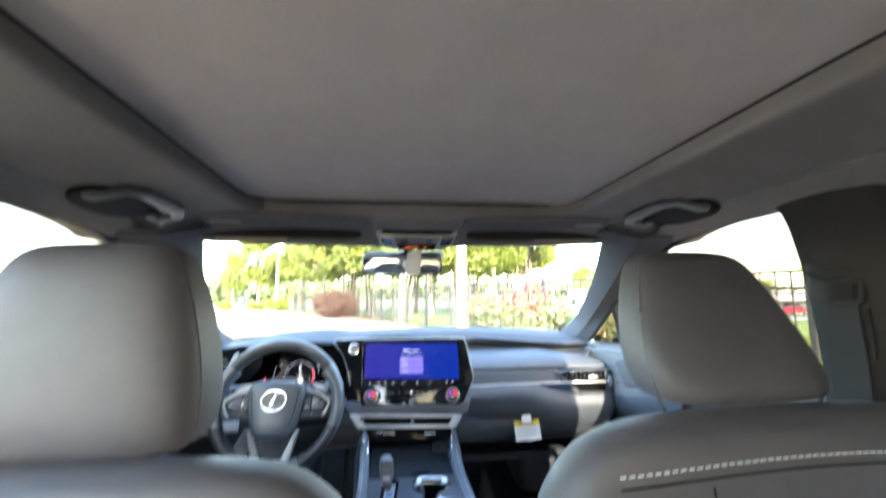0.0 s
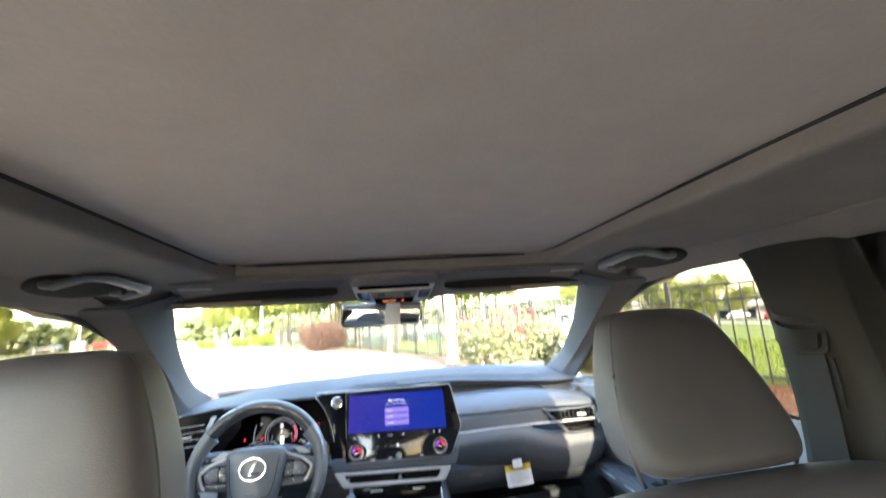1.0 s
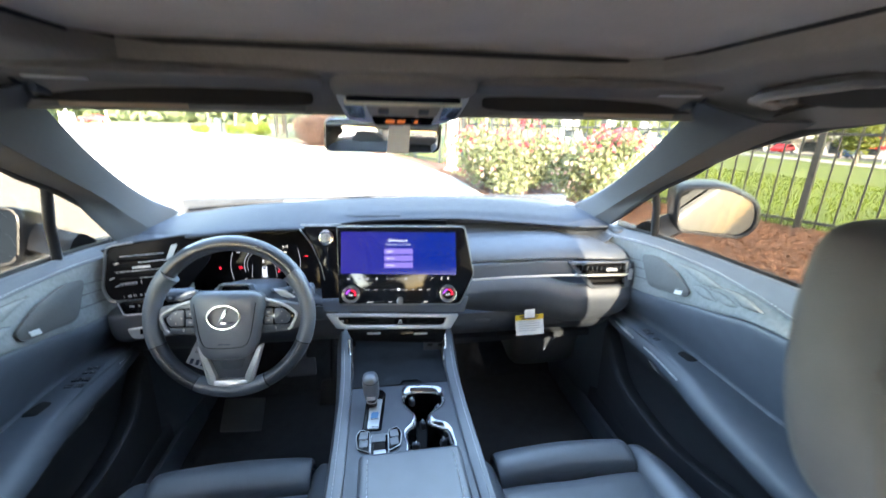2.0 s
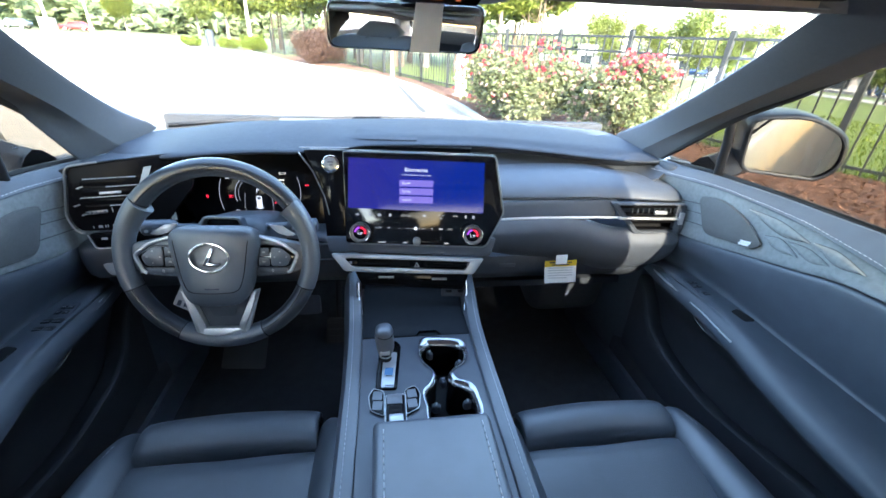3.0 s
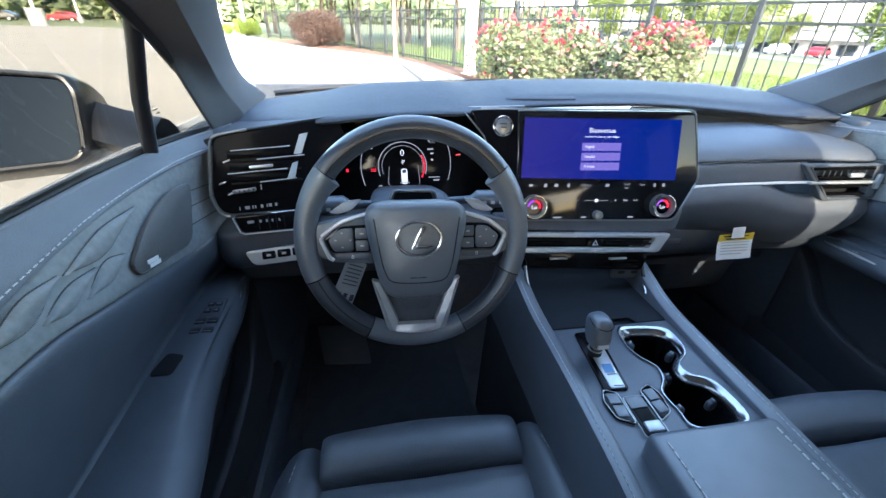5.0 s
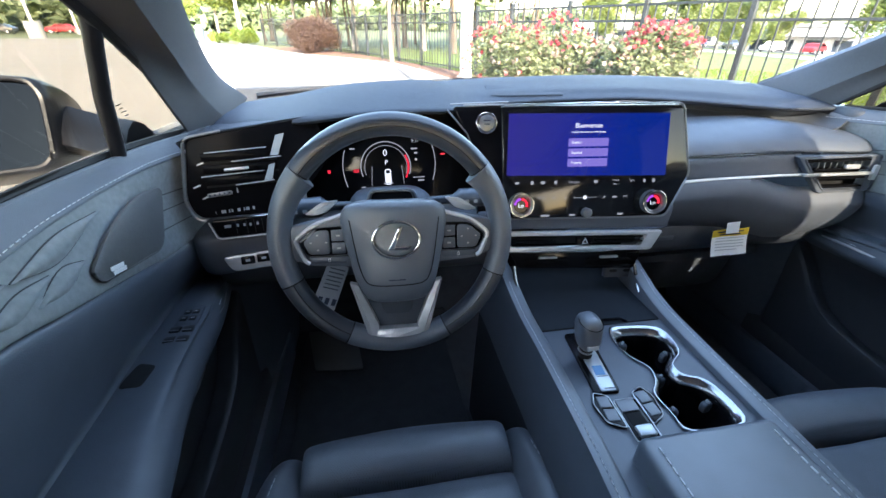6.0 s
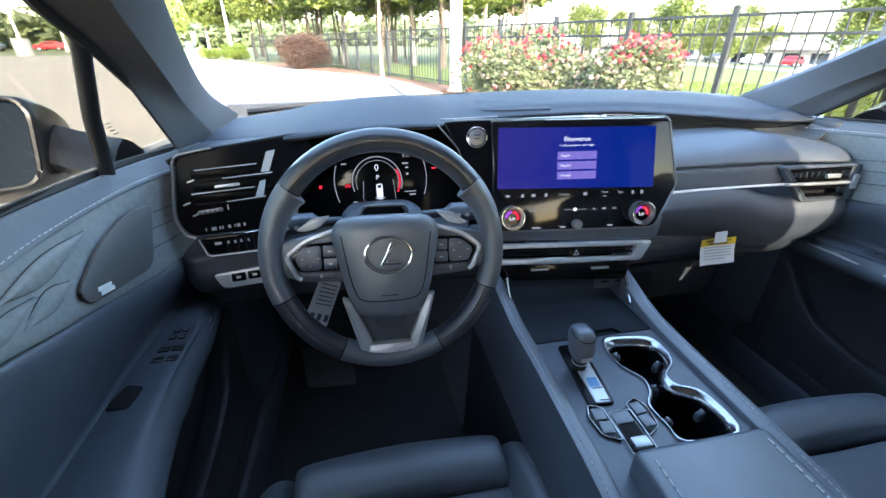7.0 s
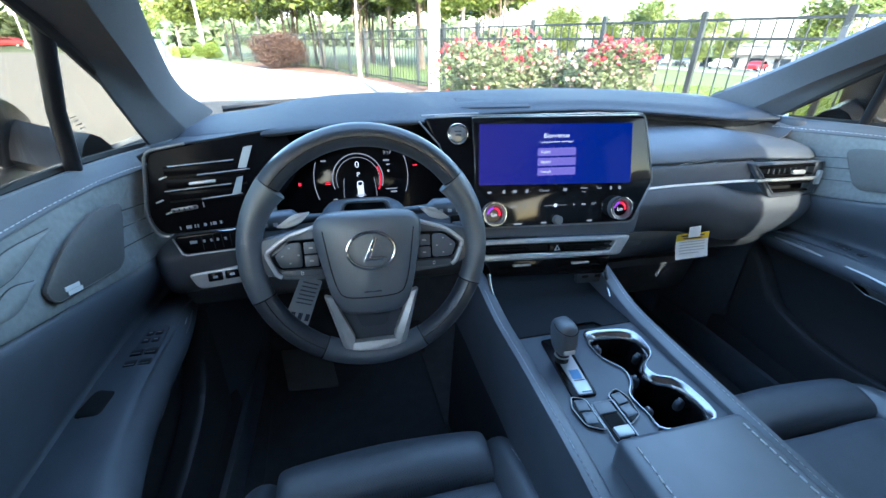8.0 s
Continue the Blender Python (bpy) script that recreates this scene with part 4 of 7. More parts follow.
# ---- seats ----
def seat(s, fy, hy, lift, label):
    """fy: front edge of the cushion; hy: where the head restraint stands; lift: height of the shoulders."""
    t = thing("front_seat", label, "seat", "front seats")
    cx = s * 0.348
    L = 0.50
    # middle of the cushion: roll at the front, then the long panel
    rows = []
    for y, zc in ((fy - 0.012, 0.640), (fy + 0.006, 0.690), (fy + 0.008, 0.728), (fy - 0.008, 0.752), (fy - 0.030, 0.760), (fy - 0.056, 0.755), (fy - 0.073, 0.740), (fy - 0.076, 0.700)):
        rows.append([(cx + u * 0.1545, y - 0.010 * abs(u) ** 2, zc - (0.018 if abs(u) == 1 else 0.003 * abs(u) ** 2)) for u in (-1, -0.96, -0.6, 0, 0.6, 0.96, 1)])
    part("front_roll", skin(rows, 4, 3, thick=0.01), PERF, t, "raised perforated leather front roll")
    rows = []
    for y, zc in ((fy - 0.084, 0.690), (fy - 0.086, 0.722), (fy - 0.102, 0.731), (fy - 0.14, 0.732), (fy - 0.3, 0.714), (fy - L, 0.70)):
        rows.append([(cx + u * 0.1555, y, zc - (0.008 if abs(u) == 1 else 0.0) + 0.003 * math.sin(u * 9) ** 2) for u in (-1, -0.95, -0.5, 0, 0.5, 0.95, 1)])
    part("cushion_panel", skin(rows, 4, 3, thick=0.01), PERF, t, "perforated leather cushion panel")
    for side in (-1, 1):
        rows = []
        for y, w, z in ((fy - 0.012, 0.030, 0.70), (fy - 0.022, 0.05, 0.733), (fy - 0.06, 0.066, 0.748), (fy - 0.14, 0.078, 0.757), (fy - 0.30, 0.085, 0.765), (fy - L, 0.085, 0.77)):
            x0 = cx + side * 0.156
            rows.append([(x0 - side * 0.006, y, z - 0.035), (x0, y, z - 0.016), (x0 + side * w * 0.35, y, z + 0.002), (x0 + side * w * 0.8, y, z - 0.008), (x0 + side * w, y - 0.005, z - 0.05), (x0 + side * w * 0.95, y - 0.005, z - 0.16), (x0 + side * w * 0.8, y - 0.005, z - 0.25)])
        b = part("bolster", skin(rows, 4, 3, thick=0.008), LEATHER, t, "black leather side bolster")
        gap = [(cx + side * 0.1575, y, z) for y, z in ((fy - 0.078, 0.722), (fy - 0.14, 0.7285), (fy - 0.30, 0.715), (fy - L, 0.703))]
        part("seam", tube(cr(gap, 6), 0.0016, 6), SEAMSHADE, b)
        st = [(x0 + side * w * 0.18, y, z - 0.0055) for y, w, z in ((fy - 0.10, 0.072, 0.752), (fy - 0.14, 0.078, 0.757), (fy - 0.30, 0.085, 0.765), (fy - L, 0.085, 0.770))]
        part("seam", tube(cr(st, 6), 0.0008, 5), SEAMSHADE, b)
        st = [(x0 + side * w * 0.52, y, z + 0.0022) for y, w, z in ((fy - 0.03, 0.05, 0.733), (fy - 0.06, 0.066, 0.747), (fy - 0.14, 0.078, 0.755), (fy - 0.30, 0.085, 0.763), (fy - L, 0.085, 0.768))]
        part("stitching", stitches(cr(st, 6), 0.007, 0.0035, 0.0010), THREAD, b)
    part("base", pillow(0.46, 0.48, 0.22, pose(cx, fy - 0.27, 0.56), 8, 8), HARD, t, "dark plastic seat base")
    # backrest, leaning
    by = fy - L + 0.02
    lean = (hy[0] - 0.01 - by) / 0.5
    rows = []
    for z, hw, d, dz in ((0.70, 0.20, 0.10, 0), (0.85, 0.240, 0.12, 0), (1.0, 0.268, 0.12, 0), (1.09, 0.264, 0.11, 0.0), (1.145, 0.240, 0.095, 0.0), (1.176, 0.195, 0.07, 0.0), (1.190, 0.12, 0.03, 0.0)):
        z += lift * min(1.0, max(0.0, (z - 0.9) / 0.2))
        yc = by + lean * (z - 0.70) - 0.05
        rows.append([(cx + hw * math.cos(a) * (abs(math.cos(a)) ** -0.35 if abs(math.cos(a)) > 0.05 else 1), yc + d * 0.5 * math.sin(a) * (abs(math.sin(a)) ** -0.4 if abs(math.sin(a)) > 0.05 else 1), z) for a in [2 * math.pi * i / 16 for i in range(16)]])
    back = part("backrest", skin(rows, 4, 2, close=True, ends=True), HEADHIDE, t, "black leather backrest")
    # head restraint: broad at the foot, narrow and rounded at the top
    rows = []
    st = ((1.186, 0.080, 0.030, 0.0), (1.192, 0.100, 0.046, 0.02), (1.215, 0.108, 0.054, 0.12), (1.26, 0.107, 0.054, 0.36), (1.31, 0.097, 0.050, 0.62), (1.35, 0.084, 0.044, 0.83), (1.372, 0.074, 0.036, 0.94), (1.383, 0.060, 0.024, 1.0), (1.387, 0.030, 0.010, 1.0))
    for z, hw, hd, f in st:
        z += lift * max(0.0, 1 - f * 2)
        yc = hy[0] + (hy[1] - hy[0]) * f
        rows.append([(cx + math.copysign(abs(math.cos(a)) ** 0.48, math.cos(a)) * hw, yc + math.copysign(abs(math.sin(a)) ** 0.48, math.sin(a)) * hd, z) for a in [2 * math.pi * (i + 0.5) / 24 for i in range(24)]])
    hr = part("head_restraint", skin(rows, 4, 2, close=True, ends=True), HEADHIDE, t, "leather head restraint, narrower at the top")
    for side in (-1, 1):
        line = [(cx + side * (hw * 0.985), hy[0] + (hy[1] - hy[0]) * f - hd * 0.45, z) for z, hw, hd, f in st[1:8]]
        part("piping", tube(cr(line, 4), 0.0022, 6), HEADHIDE, hr)
        part("post", tube([(cx + side * 0.06, hy[0] - 0.02, 1.08), (cx + side * 0.06, hy[0], 1.21)], 0.006, 8), CHROME, t)
    faces = BVHTree.FromPolygons([v.co for v in back.data.vertices], [tuple(f.vertices) for f in back.data.polygons])

    def on_back(x, z):
        hit_at = faces.ray_cast(Vector((cx + x, hy[0] - 0.5, z + lift)), Vector((0, 1, 0)))[0]
        return hit_at + Vector((0, -0.0008, 0)) if hit_at else None

    for side in (-1, 1):
        line = [on_back(side * (0.115 - 0.05 * f), 1.135 - 0.30 * f) for f in np.linspace(0, 1, 14)]
        part("seam", tube([p for p in line if p], 0.0011, 5), SEAMSHADE, back)
    for dz, off in ((0.0, 0.0), (0.010, 0.004)):
        line = [on_back(u * 0.20, 1.135 + 0.012 * (1 - u * u) + dz) for u in np.linspace(-1, 1, 24)]
        if dz:
            part("stitching", stitches([p for p in line if p], 0.005, 0.003, 0.0009), THREAD, back)
        else:
            part("seam", tube([p for p in line if p], 0.0010, 5), SEAMSHADE, back)
    return t


seat(-1, 1.052, (0.450, 0.462), 0.0, "black leather driver seat with perforated panels")
seat(1, 1.010, (0.452, 0.522), 0.018, "black leather passenger seat with perforated panels")


DECK = mat("fine grained dark deck", (0.062, 0.075, 0.097), 0.36, var=0.06, scale=60, bump=0.2, bscale=1500, spec=1.0)
FILM = mat("pale blue protective film", (0.42, 0.48, 0.52), 0.2, var=0.05, scale=30)

# ---- dashboard ----
dash = thing("dashboard", "dark grey soft dashboard with silver trim and air vents", "dashboard")
# x, height at the windscreen base and of the hood, rear edge y and z
TOP = [(-0.655, 1.158, 1.165, 1.42, 1.158), (-0.60, 1.165, 1.171, 1.37, 1.166), (-0.55, 1.169, 1.180, 1.33, 1.175), (-0.47, 1.178, 1.199, 1.288, 1.186), (-0.40, 1.183, 1.209, 1.304, 1.189), (-0.32, 1.187, 1.213, 1.320, 1.190), (-0.25, 1.190, 1.213, 1.330, 1.188), (-0.205, 1.192, 1.204, 1.350, 1.184), (-0.17, 1.194, 1.197, 1.375, 1.181), (-0.10, 1.196, 1.198, 1.415, 1.184), (0.05, 1.199, 1.199, 1.42, 1.186), (0.20, 1.199, 1.1985, 1.42, 1.184), (0.38, 1.194, 1.1885, 1.415, 1.170), (0.52, 1.186, 1.1785, 1.405, 1.158), (0.60, 1.180, 1.174, 1.398, 1.156), (0.655, 1.164, 1.1655, 1.40, 1.155)]
rows = []
for x, zf, zt, ye, ze in TOP:
    k = 1 - (x / 0.66) ** 2
    rows.append([(x, 1.70 + 0.06 * k, zf - 0.020), (x, 1.63 + 0.04 * k, zf), (x, 1.565, (zf + zt) / 2 + 0.004), (x, 1.50, zt), (x, (1.50 + ye) / 2, (zt + ze) / 2 + 0.003), (x, ye + 0.02, ze + 0.002), (x, ye, ze - 0.003), (x, ye + 0.006, ze - 0.011), (x, ye + 0.05, ze - 0.016)])
top_pad = part("top_pad", skin(rows, 4, 3, thick=0.006), TOPSOFT, dash, "dark grey grained dash top")
# recessed lid and demister slot on top
lid = [(-0.135, 1.437), (0.025, 1.432), (0.004, 1.518), (-0.122, 1.518)]
pts = corners(lid, 0.012, 4)
part("speaker_lid", plate([(p.x, p.y - 1.475) for p in pts], 0.004, pose(0, 1.475, 1.1918, 8.5), 0.0012), TOPSOFT, top_pad, "flush lid with a thin seam")
part("demister", box(0.7, 0.014, 0.006, pose(0.0, 1.70, 1.183), 0.002), PLASTIC, top_pad, "black demister slot")
# dark hollow under the passenger side edge
rows = []
for x, ye, ze, zl in ((0.16, 1.42, 1.172, 1.135), (0.30, 1.42, 1.166, 1.132), (0.45, 1.412, 1.153, 1.120), (0.56, 1.402, 1.145, 1.106), (0.62, 1.397, 1.143, 1.118), (0.64, 1.396, 1.142, 1.135)):
    rows.append([(x, ye + 0.03, ze - 0.002), (x, ye + 0.045, (ze + zl) / 2), (x, ye + 0.01, zl), (x, ye - 0.04, zl - 0.004)])
part("shadow_gap", skin(rows, 4, 3, thick=0.004), PLASTIC, dash, "dark hollow under the dash edge")
# passenger pads
rows = []
for x, dy in ((0.165, 0.0), (0.30, 0.0), (0.45, 0.0), (0.56, -0.004), (0.63, -0.010), (0.672, 0.006), (0.69, 0.05)):
    e = max(0, (x - 0.45) / 0.22)
    rows.append([(x, 1.43 + dy, 1.136 - 0.028 * e), (x, 1.37 + dy, 1.134 - 0.026 * e), (x, 1.325 + dy, 1.116 - 0.016 * e), (x, 1.306 + dy, 1.096 - 0.008 * e), (x, 1.304 + dy, 1.087 - 0.006 * e), (x, 1.315 + dy, 1.084 - 0.006 * e)])
part("upper_pad", skin(rows, 4, 4, thick=0.006), SOFT, dash, "soft passenger side dash pad")
rows = []
for x, dy in ((0.165, -0.01), (0.30, 0.0), (0.45, 0.0), (0.495, 0.0)):
    rows.append([(x, 1.316 + dy, 1.083), (x, 1.303 + dy, 1.081), (x, 1.300 + dy, 1.062), (x, 1.298 + dy, 1.044), (x, 1.306 + dy, 1.042)])
part("middle_band", skin(rows, 4, 3, thick=0.005), SOFT, dash, "soft band over the silver strip")
part("silver_strip", tube([(x, y, z) for x, y, z in ((0.165, 1.288, 1.041), (0.30, 1.297, 1.041), (0.45, 1.296, 1.041), (0.57, 1.288, 1.041), (0.665, 1.276, 1.043))], 0.0032, 6), SILVER, dash, "slim satin silver dash strip")
rows = []
for x, dy, k in ((0.13, -0.035, 0.55), (0.18, -0.012, 0.7), (0.25, 0.0, 0.85), (0.38, 0.002, 1.0), (0.50, 0.0, 1.0), (0.60, -0.008, 0.92), (0.665, -0.008, 0.75), (0.70, 0.05, 0.6)):
    zt = 1.038 if x < 0.50 else 1.004
    rows.append([(x, 1.312 + dy, zt), (x, 1.298 + dy, zt - 0.002), (x, 1.287 + dy, zt - 0.022), (x, 1.286 + dy, zt - 0.045 * k), (x, 1.298 + dy, zt - 0.085 * k), (x, 1.328 + dy, zt - 0.122 * k), (x, 1.40 + dy, zt - 0.15 * k)])
part("lower_pad", skin(rows, 4, 4, thick=0.006), SOFT, dash, "soft lower dash pad")
rows = []
for x, dy in ((0.14, 0.0), (0.30, 0.0), (0.50, 0.0), (0.60, -0.006), (0.655, 0.02)):
    rows.append([(x, 1.325 + dy, 0.925), (x, 1.318 + dy, 0.905), (x, 1.325 + dy, 0.875), (x, 1.37 + dy, 0.846), (x, 1.50 + dy, 0.82), (x, 1.85, 0.80)])
glove = part("glove_box", skin(rows, 4, 3, thick=0.006), PLASTIC, dash, "black glove box lid")
part("latch", box(0.045, 0.010, 0.012, pose(0.245, 1.316, 0.905), 0.003), HARD, glove)
part("blower_cover", pillow(0.26, 0.22, 0.17, pose(0.545, 1.615, 0.69, 12), 6, 8), HARD, dash, "dark blower cover under the dash")
part("under_tray", box(0.60, 0.35, 0.02, pose(0.40, 1.62, 0.765)), PLASTIC, dash, "black panel under the dash", smooth=False)


def air_vent(parent, m, outline, slats, frame_material, depth=0.03, slatw=None):
    """Frame, dark well and slats of one air outlet."""
    oc = corners(outline, 0.006, 3)
    c = sum((Vector((p[0], p[1])) for p in outline), Vector((0, 0))) / len(outline)
    ic = [c + (Vector((p.x, p.y)) - c) * 0.93 for p in oc]
    v = part("air_vent", ring(oc, ic, 0.006, m, back=-0.002, bevel=0.0015), frame_material, parent, "air vent surround")
    # back plate coloured near-black for the shade deep in the vent
    part("well", plate([(p[0], p[1]) for p in ic], 0.002, m, back=-depth), SEAMSHADE, v)
    ys = [p[1] for p in outline]
    for k in range(slats):
        yy = min(ys) + (max(ys) - min(ys)) * (k + 0.5) / slats
        xs = []
        for a, b in zip(ic, ic[1:] + ic[:1]):
            if (a.y - yy) * (b.y - yy) < 0:
                xs.append(a.x + (b.x - a.x) * (yy - a.y) / (b.y - a.y))
        if len(xs) >= 2:
            w = max(xs) - min(xs)
            part("slat", box(w, 0.004, 0.014, offset(m, (max(xs) + min(xs)) / 2, yy, -0.006), 0.001), PANELBLACK, v)
    return v


# right hand vent
RM = plane((0.583, 1.284, 1.043), (1, -0.05, 0), (0, 0.06, 1))
rv = air_vent(dash, RM, [(-0.098, 0.034), (0.082, 0.036), (0.086, -0.038), (-0.028, -0.036)], 4, HARD)
part("vent_face", ring(corners([(-0.110, 0.038), (0.085, 0.036), (0.092, -0.040), (-0.034, -0.042)], 0.008, 3), corners([(-0.096, 0.033), (0.060, 0.034), (0.064, -0.036), (-0.026, -0.035)], 0.006, 3), 0.012, RM, back=-0.010, bevel=0.002), SOFT, rv, "soft trim round the vent")
part("vent_bar", box(0.16, 0.006, 0.010, offset(RM, -0.004, -0.001, 0.002), 0.002), SILVER, rv, "silver vent bar")
part("vent_tab", box(0.032, 0.009, 0.008, offset(RM, 0.02, 0.014, 0.002), 0.002), SILVER, rv, "silver vane tab")
part("vent_wheel", box(0.012, 0.032, 0.010, offset(RM, 0.076, 0.0, 0.003), 0.003), SILVER, rv, "thumb wheel")
for i in range(9):
    part("vane", box(0.002, 0.024, 0.02, offset(RM, -0.06 + i * 0.014, 0.018, -0.018), 0.0005), HARD, rv)

# left hand gloss black vent panel
LM = plane((-0.55, 1.272, 1.10), (1, 0.12, 0.0), (0, 0.16, 1))
lp = part("left_panel", plate(corners([(-0.088, 0.064), (-0.05, 0.0705), (0.10, 0.088), (0.12, 0.03), (0.045, -0.0595), (-0.096, -0.057), (-0.1065, -0.027)], (0.012, 0.01, 0.01, 0.02, 0.01, 0.016, 0.02), 5), 0.012, LM, 0.003, back=-0.012), PANELBLACK, dash, "gloss black vent and switch panel")
part("panel_rim", tube([LM @ Vector((p.x, p.y, 0.001)) for p in corners([(0.105, 0.0905), (-0.05, 0.0725), (-0.0905, 0.0665), (-0.109, -0.027), (-0.0985, -0.0595), (0.045, -0.062)], 0.012, 5)[6:-6]], 0.0022, 6), DARKSILVER, lp, "thin silver panel edge")
for yy, x0, x1 in ((0.044, -0.065, 0.022), (0.029, -0.030, 0.042), (0.009, -0.076, 0.013), (-0.007, -0.031, 0.026)):
    part("slat_edge", tube([LM @ Vector((x0, yy, 0.0068)), LM @ Vector((x1, yy + 0.003, 0.0068))], 0.0008, 5), SILVER, lp, "thin silver slat edge")
for k, yy in enumerate((0.037, 0.019, 0.001)):
    part("slat", box(0.104, 0.0125, 0.012, offset(LM, -0.020, yy, 0.0), 0.002), PANELBLACK, lp)
    part("slat_gap", box(0.108, 0.003, 0.001, offset(LM, -0.020, yy - 0.009, 0.0006)), SEAMSHADE, lp)
part("vent_tab", box(0.035, 0.0045, 0.007, offset(LM, -0.025, 0.0178, 0.008) @ pose(0, 0, 0, 0, 0, 2), 0.0015), SILVER, lp, "silver vane tab")
for xx, yy in ((-0.075, 0.028), (-0.087, -0.0055), (-0.078, -0.0235)):
    part("side_tab", box(0.011, 0.0022, 0.003, offset(LM, xx, yy, 0.0018) @ pose(0, 0, 0, 0, 0, 18), 0.0008), SILVER, lp)
sk = part("thumb_wheel", box(0.036, 0.0062, 0.005, offset(LM, -0.0575, -0.0198, 0.002) @ pose(0, 0, 0, 0, 0, 4), 0.002), DARKSILVER, lp, "ribbed thumb wheel")
for i in range(5):
    bar(0.0026, 0.0032, offset(LM, -0.0715 + i * 0.007, -0.0205 + i * 0.0005, 0.0047), INK, sk, "mark")
part("side_mark", box(0.0012, 0.008, 0.001, offset(LM, -0.032, -0.0165, 0.001)), SILVER, lp)
for xx, w in ((-0.070, 0.001), (-0.0585, 0.007), (-0.050, 0.002), (-0.046, 0.002), (-0.036, 0.004), (-0.028, 0.0016), (-0.023, 0.005), (-0.014, 0.003)):
    bar(w, 0.005, offset(LM, xx, -0.0485 + (xx + 0.058) * 0.04, 0.0006), PALEINK, lp, "print")
sp = part("switch_strip", plate(corners([(-0.083, -0.0625), (0.045, -0.062), (0.035, -0.092), (-0.0745, -0.0915)], 0.006, 3), 0.010, LM, 0.002, back=-0.010), PIANO, dash, "gloss black switch strip")
for xx, w in ((-0.058, 0.010), (-0.043, 0.003), (-0.033, 0.003), (-0.024, 0.003), (-0.013, 0.003)):
    bar(w, 0.0045, offset(LM, xx, -0.0732, 0.0006), PALEINK, sp, "print")
for xx in (-0.046, -0.030, -0.018, -0.006):
    part("switch_gap", box(0.0012, 0.022, 0.0006, offset(LM, xx, -0.077, 0.0003)), SEAMSHADE, sp)
part("strip_edge", tube([LM @ Vector(q) for q in ((-0.084, -0.064, 0.001), (-0.0765, -0.090, 0.001), (-0.070, -0.093, 0.001), (0.02, -0.0935, 0.001))], 0.0012, 5), SILVER, sp)
# protective films left on the driver vent
for pts in ([(0.026, 0.034), (0.038, 0.034), (0.052, 0.066), (0.039, 0.064)], [(0.011, -0.004), (0.023, -0.004), (0.031, 0.022), (0.022, 0.020)]):
    part("protective_film", plate(pts, 0.0005, offset(LM, 0, 0, 0.0072)), FILM, lp, "pale protective film", smooth=False)
# soft hood from the panel's upper edge to the dash top
rows = []
for u, v, ye, ze in ((-0.100, 0.058, 1.42, 1.158), (-0.085, 0.0655, 1.40, 1.164), (-0.05, 0.0722, 1.385, 1.168), (0.0, 0.078, 1.37, 1.177), (0.05, 0.084, 1.345, 1.182), (0.09, 0.088, 1.32, 1.184)):
    p = LM @ Vector((u, v, 0.0))
    rows.append([(p.x, p.y + 0.012, p.z - 0.012), (p.x, p.y + 0.001, p.z - 0.001), (p.x, p.y + 0.006, p.z + 0.001), (p.x, (p.y + ye) / 2, (p.z + ze) / 2 - 0.002), (p.x, ye + 0.03, ze - 0.006)])
part("panel_hood", skin(rows, 4, 3, thick=0.004), TOPSOFT, dash, "soft hood over the vent panel")
# soft facia round the left panel, down to the knee
rows = []
for x, y0 in ((-0.70, 1.34), (-0.668, 1.262), (-0.62, 1.262), (-0.52, 1.282), (-0.42, 1.31), (-0.30, 1.32), (-0.20, 1.30), (-0.15, 1.275)):
    rows.append([(x, y0 + 0.12, 1.005), (x, y0 + 0.04, 1.006), (x, y0 + 0.012, 1.004), (x, y0, 0.992), (x, y0 + 0.002, 0.955), (x, y0 + 0.02, 0.925), (x, y0 + 0.08, 0.90)])
part("driver_facia", skin(rows, 4, 3, thick=0.006), SOFT, dash, "soft dark facia behind the wheel")
TMX = plane((-0.588, 1.258, 0.95), (1, 0.14, 0), (0, 0.40, 1))
tr = part("switch_trim", plate(corners([(-0.040, 0.020), (0.10, 0.025), (0.10, -0.005), (-0.029, -0.006)], (0.006, 0.003, 0.003, 0.012), 4), 0.012, TMX, 0.003, back=-0.002), SILVER, dash, "satin silver switch surround")
for i in range(3):
    part("button", box(0.022, 0.014, 0.006, offset(TMX, -0.002 + i * 0.025, 0.0105 + i * 0.0006, 0.009), 0.002), PIANO, tr, "black push button")
    bar(0.007, 0.004, offset(TMX, -0.002 + i * 0.025, 0.0105 + i * 0.0006, 0.0122), PALEINK, tr, "print")
rows = []
for x in (-0.66, -0.5, -0.35, -0.2, -0.14):
    rows.append([(x, 1.30, 0.945), (x, 1.31, 0.90), (x, 1.36, 0.86), (x, 1.50, 0.84), (x, 1.80, 0.80)])
part("knee_panel", skin(rows, 3, 3, thick=0.006), PLASTIC, dash, "black knee panel")

for sx in (-1, 1):
    part("end_fill", pillow(0.075, 0.20, 0.05, pose(sx * 0.683, 1.445, 1.127, -4), 5, 8), PLASTIC if sx > 0 else TOPSOFT, dash, "soft corner by the pillar")

